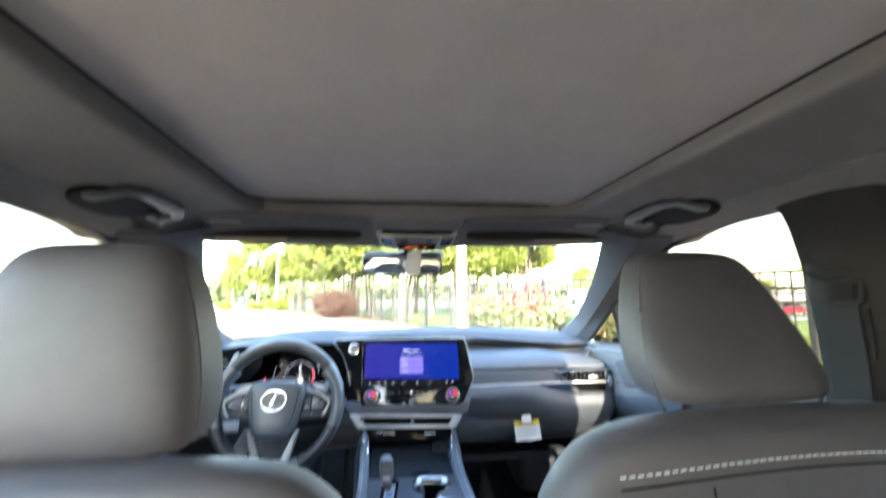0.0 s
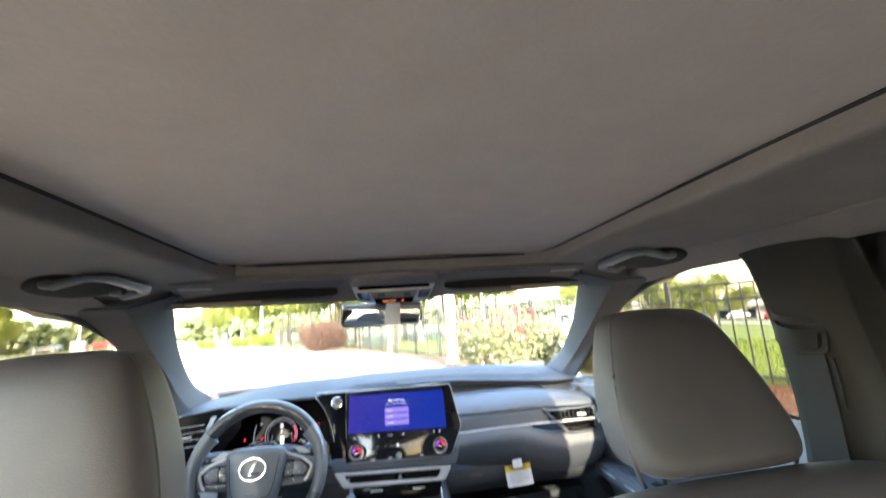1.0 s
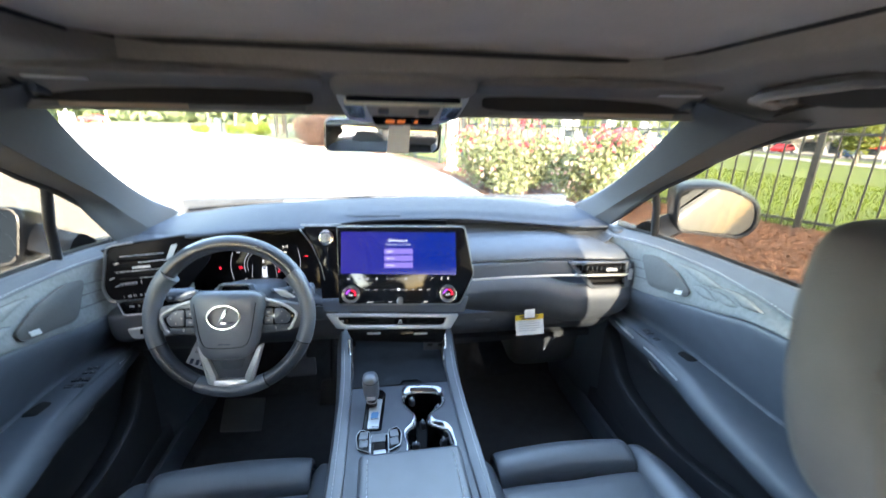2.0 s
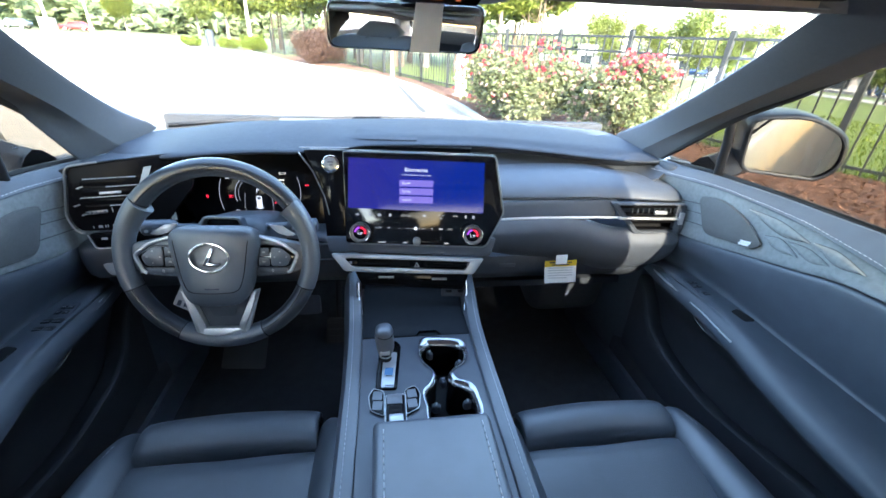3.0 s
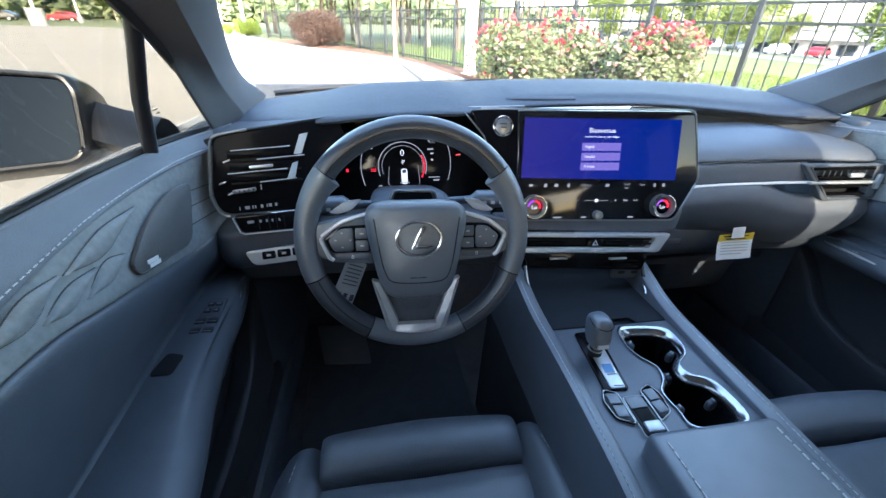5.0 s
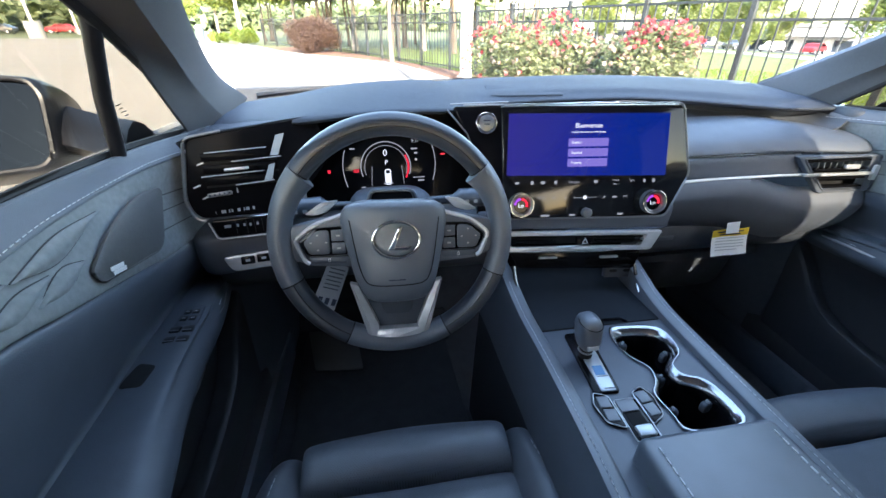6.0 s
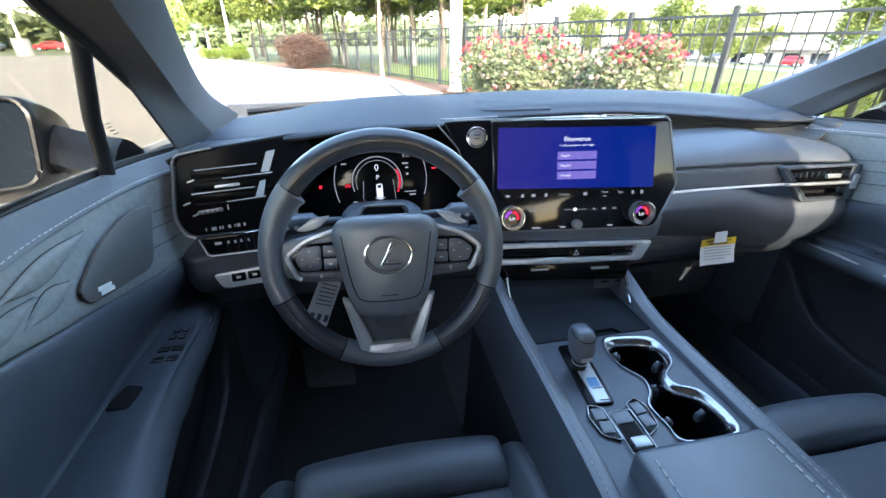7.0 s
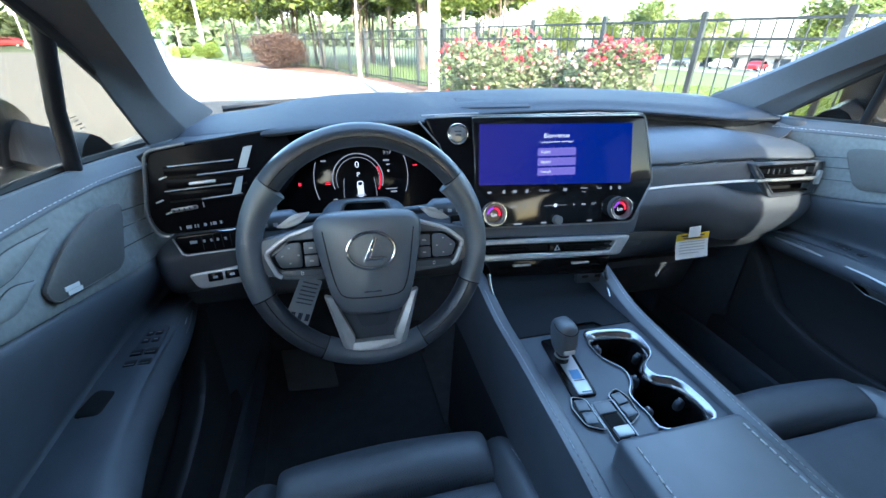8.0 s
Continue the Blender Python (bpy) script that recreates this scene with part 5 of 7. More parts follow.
# instrument binnacle
CM = plane((-0.345, 1.375, 1.075), (1, 0, 0), (0, 0.22, 1))
bo = corners([(-0.18, -0.085), (0.20, -0.10), (0.20, 0.05), (0.13, 0.098), (0.02, 0.112), (-0.09, 0.105), (-0.16, 0.07)], 0.03, 5)
cl = part("instrument_display", plate(bo, 0.012, CM, 0.003, back=-0.014), PIANO, dash, "gloss black instrument display")
rows = []
for f, dy in ((1.0, 0.0), (1.03, -0.03), (1.06, -0.055), (1.10, -0.06)):
    rows.append([tuple(CM @ Vector((p.x * (1 + (f - 1) * 0.5), min(p.y, 0.088) * f, -dy))) for p in bo])
part("cowl", skin(rows, 3, 1, close=True, thick=0.003), PIANO, cl, "gloss black cowl round the instruments")


def arc(r, a0, a1, n, cx=0.0, cy=0.0, z=0.0):
    return [(cx + r * math.cos(radians(a0 + (a1 - a0) * i / n)), cy + r * math.sin(radians(a0 + (a1 - a0) * i / n)), z) for i in range(n + 1)]


def line_on(m, pts, r, material, parent, name):
    return part(name, tube([m @ Vector(p) for p in pts], r, 5), material, parent)


line_on(CM, arc(0.047, 200, -20, 24, 0, 0.0, 0.0006), 0.0010, DIMGLOW, cl, "dial_ring")
line_on(CM, arc(0.040, 200, -20, 24, 0, 0.0, 0.0006), 0.0005, DIMGLOW, cl, "dial_ring")
line_on(CM, arc(0.043, 30, -30, 10, 0, 0.0, 0.0006), 0.0018, REDGLOW, cl, "red_zone")
line_on(CM, arc(0.10, 160, 200, 10, 0.02, 0.0, 0.0006), 0.0008, DIMGLOW, cl, "fuel_arc")
line_on(CM, arc(0.10, 20, -20, 10, -0.005, 0.005, 0.0006), 0.0008, DIMGLOW, cl, "heat_arc")
text("0", 0.017, offset(CM, 0, 0.026, 0.0006), WHITEGLOW, cl, align="CENTER")
text("P", 0.012, offset(CM, 0.001, 0.008, 0.0006), WHITEGLOW, cl, align="CENTER")
text("9:17", 0.009, offset(CM, 0.058, 0.046, 0.0006), DIMGLOW, cl, align="CENTER")
part("car_picture", plate(corners([(-0.006, -0.018), (0.006, -0.018), (0.006, 0.012), (-0.006, 0.012)], 0.004, 3), 0.0004, offset(CM, 0.003, -0.016, 0.0004)), WHITEGLOW, cl, smooth=False)
bar(0.007, 0.006, offset(CM, 0.003, -0.009, 0.001), INK, cl, "picture_window")
line_on(CM, [(-0.026, 0.002, 0.0006), (-0.029, -0.03, 0.0006), (-0.026, -0.038, 0.0006), (0.032, -0.038, 0.0006), (0.033, -0.03, 0.0006), (0.030, 0.002, 0.0006)], 0.0005, DIMGLOW, cl, "message_frame")
for x, y, w, h, mt in ((-0.106, -0.004, 0.005, 0.006, REDGLOW), (-0.056, -0.003, 0.010, 0.0018, REDGLOW), (-0.056, -0.0065, 0.010, 0.0018, REDGLOW), (0.110, 0.020, 0.009, 0.0025, REDGLOW), (-0.06, 0.036, 0.009, 0.0025, DIMGLOW), (0.055, 0.032, 0.012, 0.003, DIMGLOW), (0.058, 0.024, 0.006, 0.003, DIMGLOW), (0.058, 0.012, 0.004, 0.004, DIMGLOW), (0.062, -0.022, 0.022, 0.0018, DIMGLOW), (0.066, -0.028, 0.012, 0.003, DIMGLOW), (0.003, -0.031, 0.018, 0.002, DIMGLOW), (-0.045, -0.036, 0.008, 0.002, DIMGLOW)):
    bar(w, h, offset(CM, x, y, 0.0006), mt, cl, "display_mark")
# sloping bright edges between instruments and screen
part("edge_strip", tube([(-0.235, 1.325, 1.185), (-0.205, 1.30, 1.15), (-0.185, 1.29, 1.10), (-0.178, 1.287, 1.06)], 0.0014, 5), DARKSILVER, dash, "thin silver edge")
part("edge_strip", tube([(-0.56, 1.315, 1.115), (-0.535, 1.30, 1.07), (-0.528, 1.295, 1.04)], 0.0014, 5), DARKSILVER, dash, "thin silver edge")

# start button panel
SBM = plane((-0.172, 1.302, 1.125), (1, -0.06, 0), (0, 0.26, 1))
sb = part("start_panel", plate(corners([(-0.055, 0.068), (0.036, 0.070), (0.036, -0.115), (-0.012, -0.125), (-0.022, 0.0)], 0.006, 3), 0.014, SBM, 0.002, back=-0.016), PIANO, dash, "gloss black start button panel")
bb = part("start_button", disc(0.0185, 0.006, offset(SBM, 0.002, 0.040, 0.0), 32, 0.002), CHROME, sb, "chrome ringed start button")
part("button_face", disc(0.0135, 0.0015, offset(SBM, 0.002, 0.040, 0.006), 28, 0.0006), DARKSILVER, bb, "grey button face")
bar(0.012, 0.002, offset(SBM, 0.002, 0.044, 0.0076), INK, bb, "print")
bar(0.010, 0.002, offset(SBM, 0.002, 0.038, 0.0076), INK, bb, "print")
part("panel_edge", tube([SBM @ Vector((-0.060, 0.072, 0.002)), SBM @ Vector((0.04, 0.074, 0.002))], 0.0013, 5), DARKSILVER, sb)

# ---- touch screen ----
screen = thing("touch_screen", "wide black touch screen lit blue with language choices", "touch screen")
SM = plane((0.007, 1.268, 1.096), (1, -0.096, 0), (0, 0.275, 1))
ho = corners([(-0.155, 0.100), (0.166, 0.100), (0.190, -0.020), (0.154, -0.096), (-0.150, -0.094)], (0.004, 0.012, 0.010, 0.012, 0.006), 4)
part("housing", plate(ho, 0.016, SM, 0.003, back=-0.016), SCREENGLASS, screen, "gloss black screen glass")
part("top_edge", tube([SM @ Vector((p.x, p.y, -0.001)) for p in corners([(-0.22, 0.1015), (0.167, 0.1015), (0.1915, -0.020), (0.155, -0.0975), (-0.14, -0.0955)], (0, 0.012, 0.010, 0.012, 0), 4)], 0.0017, 6), DARKSILVER, screen, "slim metal edge")
part("picture", plate([(-0.144, -0.0175), (0.146, -0.0225), (0.143, 0.085), (-0.142, 0.087)], 0.0004, SM, back=0.0002), BLUE, screen, "glowing blue picture", smooth=False)
text("Bienvenue", 0.0118, offset(SM, -0.001, 0.0655, 0.0008), WHITEGLOW, screen, "heading", "CENTER")
text("Veuillez sélectionner votre langue", 0.0046, offset(SM, -0.001, 0.0550, 0.0008), WHITEGLOW, screen, "subheading", "CENTER")
for i, word in enumerate(("English", "Español", "Français")):
    b = bar(0.072, 0.0140, offset(SM, 0.0, 0.0375 - 0.0173 * i, 0.0006), LILAC, screen, "choice", label="violet choice button")
    text(word, 0.0062, offset(SM, -0.030, 0.0375 - 0.0173 * i, 0.0011), WHITEGLOW, b, "choice_text")
text("Climate", 0.0062, offset(SM, -0.022, -0.031, 0.0008), DIMGLOW, screen, "climate_text", "CENTER")
text("Front", 0.0055, offset(SM, 0.055, -0.029, 0.0008), DIMGLOW, screen, "climate_text", "CENTER")
text("Rear", 0.0042, offset(SM, 0.055, -0.036, 0.0008), DIMGLOW, screen, "climate_text", "CENTER")
text("Sync", 0.0055, offset(SM, 0.085, -0.030, 0.0008), DIMGLOW, screen, "climate_text", "CENTER")
text("AUTO", 0.0050, offset(SM, -0.080, -0.059, 0.0008), DIMGLOW, screen, "climate_text", "CENTER")
text("Off", 0.0050, offset(SM, -0.058, -0.059, 0.0008), DIMGLOW, screen, "climate_text", "CENTER")
text("A/C", 0.0058, offset(SM, 0.075, -0.059, 0.0008), DIMGLOW, screen, "climate_text", "CENTER")
for x, y, w, h in ((-0.125, -0.031, 0.007, 0.004), (-0.098, -0.031, 0.005, 0.006), (-0.078, -0.031, 0.007, 0.005), (-0.055, -0.031, 0.005, 0.006), (0.018, -0.031, 0.007, 0.005), (0.108, -0.031, 0.004, 0.006), (0.125, -0.031, 0.005, 0.006), (-0.036, -0.059, 0.005, 0.001), (0.0, -0.059, 0.044, 0.0008), (0.036, -0.059, 0.005, 0.001), (0.036, -0.059, 0.001, 0.005), (0.055, -0.059, 0.008, 0.003), (-0.072, -0.0905, 0.016, 0.003), (-0.022, -0.0905, 0.010, 0.003), (0.068, -0.0905, 0.010, 0.003)):
    bar(w, h, offset(SM, x, y, 0.0006), DIMGLOW, screen, "screen_mark")
part("slider_dot", disc(0.0035, 0.0006, offset(SM, 0.0, -0.059, 0.0004), 16), WHITEGLOW, screen)
for sx in (-1, 1):
    kx = 0.003 + sx * 0.1213
    k = part("dial", ring(circle(0.0215), circle(0.0150), 0.014, offset(SM, kx, -0.0690, 0), bevel=0.002), DARKSILVER, screen, "metal ringed temperature dial")
    part("dial_rim", ring(circle(0.0218), circle(0.0200), 0.003, offset(SM, kx, -0.0690, 0.0125), bevel=0.0006), CHROME, k)
    part("dial_face", disc(0.0152, 0.002, offset(SM, kx, -0.0690, 0.004), 32), PIANO, k)
    line_on(offset(SM, kx, -0.0690, 0.0065), arc(0.0105, 180, 95, 10), 0.0026, VIOLETGLOW, k, "cool_arc")
    line_on(offset(SM, kx, -0.0690, 0.0065), arc(0.0105, 85, -20, 10), 0.0026, REDGLOW, k, "warm_arc")
    text("Lo", 0.0105, offset(SM, kx, -0.0705, 0.0068), WHITEGLOW, k, "dial_text", "CENTER")
part("volume_knob", disc(0.0085, 0.012, offset(SM, 0.003, -0.086, 0), 24, 0.002), DARKSILVER, screen, "small metal volume knob")

# ---- centre stack below the screen ----
KM = plane((0.0, 1.228, 0.962), (1, -0.07, 0), (0, 0.30, 1))
stack = part("vent_surround", ring(corners([(-0.178, 0.0245), (0.1565, 0.0157), (0.134, -0.0205), (-0.150, -0.0140)], 0.006, 3), corners([(-0.150, 0.0155), (0.1255, 0.0080), (0.113, -0.0115), (-0.130, -0.0050)], 0.004, 3), 0.012, KM, back=-0.008, bevel=0.0022), SILVER, dash, "satin silver centre vent surround")
# shade behind the centre slats, put into a near-black plate
part("well", plate([(-0.150, 0.0165), (0.127, 0.009), (0.115, -0.0125), (-0.134, -0.006)], 0.002, KM, back=-0.03), SEAMSHADE, stack)
for xx, w in ((-0.085, 0.075), (0.075, 0.088)):
    for k in range(2):
        part("slat", box(w, 0.0035, 0.016, offset(KM, xx, 0.0090 - 0.009 * k - xx * 0.03, -0.006) @ pose(0, 0, 0, 0, 0, -1.8), 0.001), PANELBLACK, stack)
for xx in (-0.136, 0.007):
    hb = part("button", box(0.030, 0.0145, 0.010, offset(KM, xx, 0.0015 - xx * 0.025, -0.003) @ pose(0, 0, 0, 0, 0, -1.8), 0.002), PIANO, stack, "gloss black switch")
    if xx > 0:
        part("warning_mark", ring([(-0.006, -0.005), (0.006, -0.005), (0, 0.006)], [(-0.0035, -0.0035), (0.0035, -0.0035), (0, 0.003)], 0.0005, offset(KM, xx, 0.0012, 0.002)), PAPER, hb, "white triangle mark")
    else:
        bar(0.006, 0.006, offset(KM, xx, 0.005, 0.0022), PALEINK, hb, "print")
low = part("lower_vent", plate(corners([(-0.129, -0.019), (0.126, -0.0255), (0.112, -0.0600), (-0.114, -0.0490)], 0.006, 3), 0.010, KM, 0.002, back=-0.022), PIANO, dash, "gloss black lower vent")
for xx, w in ((-0.06, 0.085), (0.058, 0.085)):
    for k in range(2):
        part("slat", box(w, 0.003, 0.012, offset(KM, xx, -0.036 - 0.012 * k - xx * 0.03, -0.010) @ pose(0, 0, 0, 0, 0, -1.8), 0.001), PANELBLACK, low)
    part("vent_tab", box(0.034, 0.004, 0.008, offset(KM, xx, -0.031 - xx * 0.03, -0.006), 0.001), SILVER, low, "silver vane tab")
part("screen_ledge", plate(corners([(-0.19, 0.060), (0.185, 0.060), (0.172, 0.018), (-0.184, 0.027)], 0.006, 3), 0.02, KM, 0.004, back=-0.03), SOFT, dash, "soft ledge under the screen")
# open tray below with sockets
# black here carries the shade under the stack's overhang
part("tray_back", box(0.26, 0.012, 0.09, pose(0.003, 1.315, 0.888, 8, 0, -4)), PANELBLACK, dash, "dark back of the open tray")
ub = part("usb_panel", box(0.062, 0.012, 0.030, pose(0.098, 1.238, 0.886, -8, 0, -4), 0.002), PLASTIC, dash, "dark grey socket panel")
for xx in (0.084, 0.112):
    part("socket", pillow(0.016, 0.006, 0.007, pose(xx, 1.2335 - (xx - 0.098) * 0.07, 0.886, 4, 0, -4), 3, 6), SEAMSHADE, ub, "dark usb socket")
    bar(0.010, 0.0018, plane((xx, 1.2332 - (xx - 0.098) * 0.07, 0.897), (1, -0.07, 0), (0, 0.07, 1)), PALEINK, ub, "print")
for sx in (-1, 1):
    part("tray_trim", tube([(sx * 0.122, 1.238, 0.915), (sx * 0.122, 1.222, 0.893), (sx * 0.120, 1.205, 0.876), (sx * 0.112, 1.182, 0.866)], [0.0035, 0.0035, 0.0045, 0.0025], 8), CUPCHROME, dash, "chrome tray bracket")

# ---- steering wheel ----
wheel = thing("steering_wheel", "black leather steering wheel with silver spokes", "steering wheel")
WM = plane((-0.344, 1.119, 1.055), (1, 0, 0), (0, 0.30, 1)) @ pose(0, 0, 0, 0, 0, -1.5)
R = 0.151
WUP = WM.to_3x3() @ Vector((0, 0, 1))


def rim(a0, a1, n, r, flat=1.15):
    return tube([WM @ Vector(p) for p in arc(R, a0, a1, n)], r, 16, flat=flat, up=WUP)


for a0, a1, r, lab in ((37, 143, 0.0155, "smooth dark leather upper rim"), (143, 202, 0.0162, "leather grip with thumb rest"), (202, 243, 0.0152, "smooth leather lower rim"), (243, 297, 0.0160, "leather wrapped lower rim"), (297, 338, 0.0152, "smooth leather lower rim"), (-22, 37, 0.0162, "leather grip with thumb rest")):
    if "grip" in lab:
        n_ = 26
        fs = [i / n_ if a0 < 100 else 1 - i / n_ for i in range(n_ + 1)]
        rs = [0.0158 + 0.0050 * max(0.0, (f - 0.30) / 0.70) ** 3 for f in fs]
        ring_pts = [Vector(arc(R - (q - 0.0160), a0 + 0.35 + (a1 - a0 - 0.7) * i / n_, 0, 1)[0]) for i, q in enumerate(rs)]
        part("rim_section", tube([WM @ p for p in ring_pts], rs, 16, flat=1.08, up=WUP), LEATHER, wheel, lab)
    else:
        part("rim_section", rim(a0 + 0.35, a1 - 0.35, 26, r), SMOOTH if "smooth" in lab else LEATHER, wheel, lab)
part("rim_core", rim(0, 360, 64, 0.0138), SEAMSHADE, wheel)
for a0, a1 in ((37, 143), (202, 243), (297, 338)):
    for dr, zz in ((-0.004, 0.0169), (0.0105, 0.0118)):
        part("rim_seam", tube([WM @ Vector((p[0], p[1], zz)) for p in arc(R + dr, a0, a1, 20)], 0.0006, 5), SEAMSHADE, wheel)
for a in (37, 143, 202, 243, 297, 338):
    c, s_ = math.cos(radians(a)), math.sin(radians(a))
    part("rim_joint", tube([WM @ Vector((c * (R + 0.0156 * math.cos(q)), s_ * (R + 0.0156 * math.cos(q)), 0.0179 * math.sin(q))) for q in np.linspace(0, 2 * math.pi, 20)[:-1]], 0.0008, 5, closed=True), SEAMSHADE, wheel)


def hub_shape(x, y, z):
    f = (y + 0.08) / 0.125
    return (x * (0.66 + 0.36 * f), y, z + 0.010 * (1 - (x / 0.075) ** 2))


hub = part("airbag_cover", pillow(0.140, 0.136, 0.052, WM @ pose(0, -0.014, 0.010), 5, 16, hub_shape), LEATHER, wheel, "smooth black airbag cover")

hub_faces = BVHTree.FromPolygons([v.co for v in hub.data.vertices], [tuple(f.vertices) for f in hub.data.polygons])


def on_hub(x, y, lift=0.0):
    """The airbag cover's surface over a place in the wheel's plane."""
    hit_at = hub_faces.ray_cast(WM @ Vector((x, y, 0.2)), -WUP)[0]
    return hit_at + WUP * lift


seam = cr([Vector((x, y, 0)) for x, y in ((-0.057, 0.032), (-0.049, -0.022), (-0.042, -0.046), (-0.035, -0.053), (-0.024, -0.055), (0, -0.0555), (0.024, -0.055), (0.035, -0.053), (0.042, -0.046), (0.049, -0.022), (0.057, 0.032))], 6)
part("cover_seam", tube([on_hub(q[0], q[1], 0.0001) for q in seam], 0.0008, 5), SEAMSHADE, hub)
bar(0.022, 0.0018, offset(WM, 0, -0.048, 0.0455), INK, hub, "moulded_mark")
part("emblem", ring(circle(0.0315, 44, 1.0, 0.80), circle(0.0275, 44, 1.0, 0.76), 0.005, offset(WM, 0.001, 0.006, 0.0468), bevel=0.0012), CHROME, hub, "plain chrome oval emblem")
part("emblem_bar", plate(corners([(0.003, 0.0165), (0.0095, 0.0165), (-0.0015, -0.0085), (0.020, -0.0085), (0.0145, -0.0135), (-0.0115, -0.0135)], 0.002, 2), 0.005, offset(WM, 0.001, 0.006, 0.0468), 0.0012), CHROME, hub, "plain chrome bent bar")
for sx in (-1, 1):
    so = [(sx * 0.056, 0.036), (sx * 0.095, 0.030), (sx * 0.140, 0.020), (sx * 0.142, -0.022), (sx * 0.112, -0.034), (sx * 0.056, -0.038)]
    sp_ = part("spoke", plate(corners(so, 0.008, 4), 0.018, WM, 0.004, back=-0.014), LEATHER, wheel, "dark spoke with switches")
    part("spoke_trim", tube([WM @ Vector((p.x, p.y, 0.010)) for p in corners([(sx * 0.058, 0.0385), (sx * 0.064, 0.0365), (sx * 0.106, 0.0235), (sx * 0.130, 0.004), (sx * 0.127, -0.006), (sx * 0.118, -0.0265), (sx * 0.108, -0.0300)], 0.012, 4)[5:-5]], 0.0030, 8), SILVER, sp_, "satin silver spoke trim")
    fo = corners([(sx * 0.062, 0.020), (sx * 0.104, 0.0185), (sx * 0.126, 0.001), (sx * 0.116, -0.0185), (sx * 0.062, -0.0185)], 0.006, 4)
    part("switch_pad", plate(fo, 0.006, WM, 0.0015, back=0.004), SCREENGLASS, sp_, "gloss black switch pad")
    part("rocker", plate(corners([(sx * 0.086, 0.0165), (sx * 0.103, 0.0155), (sx * 0.120, 0.001), (sx * 0.113, -0.016), (sx * 0.086, -0.0165)], 0.005, 3), 0.0035, WM, 0.0012, back=0.0095), DECK, sp_, "four way rocker")
    for yy in (0.0085, -0.0085):
        part("key", box(0.0175, 0.0150, 0.0035, offset(WM, sx * 0.0745, yy, 0.0112), 0.001), DECK, sp_)
        bar(0.005, 0.0022, offset(WM, sx * 0.0745, yy, 0.0130), PALEINK, sp_, "print")
    for dx, dy in ((0, 0.010), (0, -0.010), (-0.009, 0.0), (0.011, 0.0)):
        bar(0.0026, 0.0018, offset(WM, sx * 0.101 + dx, dy, 0.0132), PALEINK, sp_, "print")
    part("long_key", plate(corners([(sx * 0.062, -0.020), (sx * 0.115, -0.020), (sx * 0.109, -0.029), (sx * 0.066, -0.030)], 0.003, 3), 0.006, WM, 0.001, back=0.004), DECK, sp_)
    part("key_mark", ring(corners([(-0.0016, -0.0024), (0.0016, -0.0024), (0.0016, 0.0024), (-0.0016, 0.0024)], 0.001, 2), corners([(-0.001, -0.0018), (0.001, -0.0018), (0.001, 0.0018), (-0.001, 0.0018)], 0.0008, 2), 0.0003, offset(WM, sx * 0.088, -0.0248, 0.010)), PAPER, sp_)
    pad = [(sx * 0.074, 0.0525), (sx * 0.098, 0.0495), (sx * 0.122, 0.033), (sx * 0.108, 0.031), (sx * 0.090, 0.036)]
    part("paddle", plate(corners(pad, 0.004, 3), 0.003, WM, 0.001, back=-0.026), SILVER, wheel, "satin shift paddle")
    stk = part("column_stalk", tube([(-0.342 + sx * 0.05, 1.20, 1.073), (-0.342 + sx * 0.095, 1.197, 1.075), (-0.342 + sx * 0.105, 1.196, 1.076), (-0.342 + sx * 0.150, 1.190, 1.078), (-0.342 + sx * 0.154, 1.190, 1.078)], [0.006, 0.007, 0.0145, 0.0140, 0.009], 16), DECK, wheel, "dark column stalk")
    for i in range(3):
        bar(0.006, 0.005, plane((-0.342 + sx * (0.112 + 0.013 * i), 1.1738 - 0.001 * i, 1.0790), (1, -0.12 * sx, 0), (0, 0.25, 1)), PALEINK, stk, "print")
    part("lower_spoke", plate(corners([(sx * 0.064, -0.058), (sx * 0.052, -0.062), (sx * 0.027, -0.122), (sx * 0.028, -0.1525), (sx * 0.0385, -0.1525)], 0.003, 3), 0.012, WM, 0.003, back=0.002), SILVER, wheel, "satin silver lower spoke")
part("lower_bridge", plate(corners([(-0.0345, -0.1535), (0.0345, -0.1535), (0.0330, -0.1275), (-0.0330, -0.1275)], 0.003, 3), 0.0125, WM, 0.003, back=0.002), SILVER, wheel, "satin silver lower bridge")
part("lower_insert", plate(corners([(-0.054, -0.066), (0.054, -0.066), (0.033, -0.124), (0.026, -0.130), (-0.026, -0.130), (-0.033, -0.124)], 0.004, 3), 0.006, WM, 0.002, back=-0.004), HARD, wheel, "black lower insert")
part("insert_hollow", plate(corners([(-0.030, -0.074), (0.030, -0.074), (0.018, -0.110), (-0.018, -0.110)], 0.006, 3), 0.002, WM, 0.001, back=0.002), PLASTIC, wheel, "recessed insert face")
part("column_shroud", pillow(0.13, 0.22, 0.09, pose(-0.344, 1.26, 1.028, -17), 5, 10), HARD, wheel, "dark column cover")
part("sensor_pod", ring(corners([(-0.041, 0.036), (0.041, 0.036), (0.031, 0.0660), (-0.031, 0.0660)], 0.008, 4), corners([(-0.035, 0.036), (0.035, 0.036), (0.0265, 0.0615), (-0.0265, 0.0615)], 0.006, 4), 0.022, WM, back=-0.034, bevel=0.003), DECK, wheel, "dark sensor pod on the column")
part("pod_lens", plate([(-0.036, 0.038), (0.036, 0.038), (0.027, 0.062), (-0.027, 0.062)], 0.004, WM, back=-0.034), PIANO, wheel, "gloss black sensor lens")

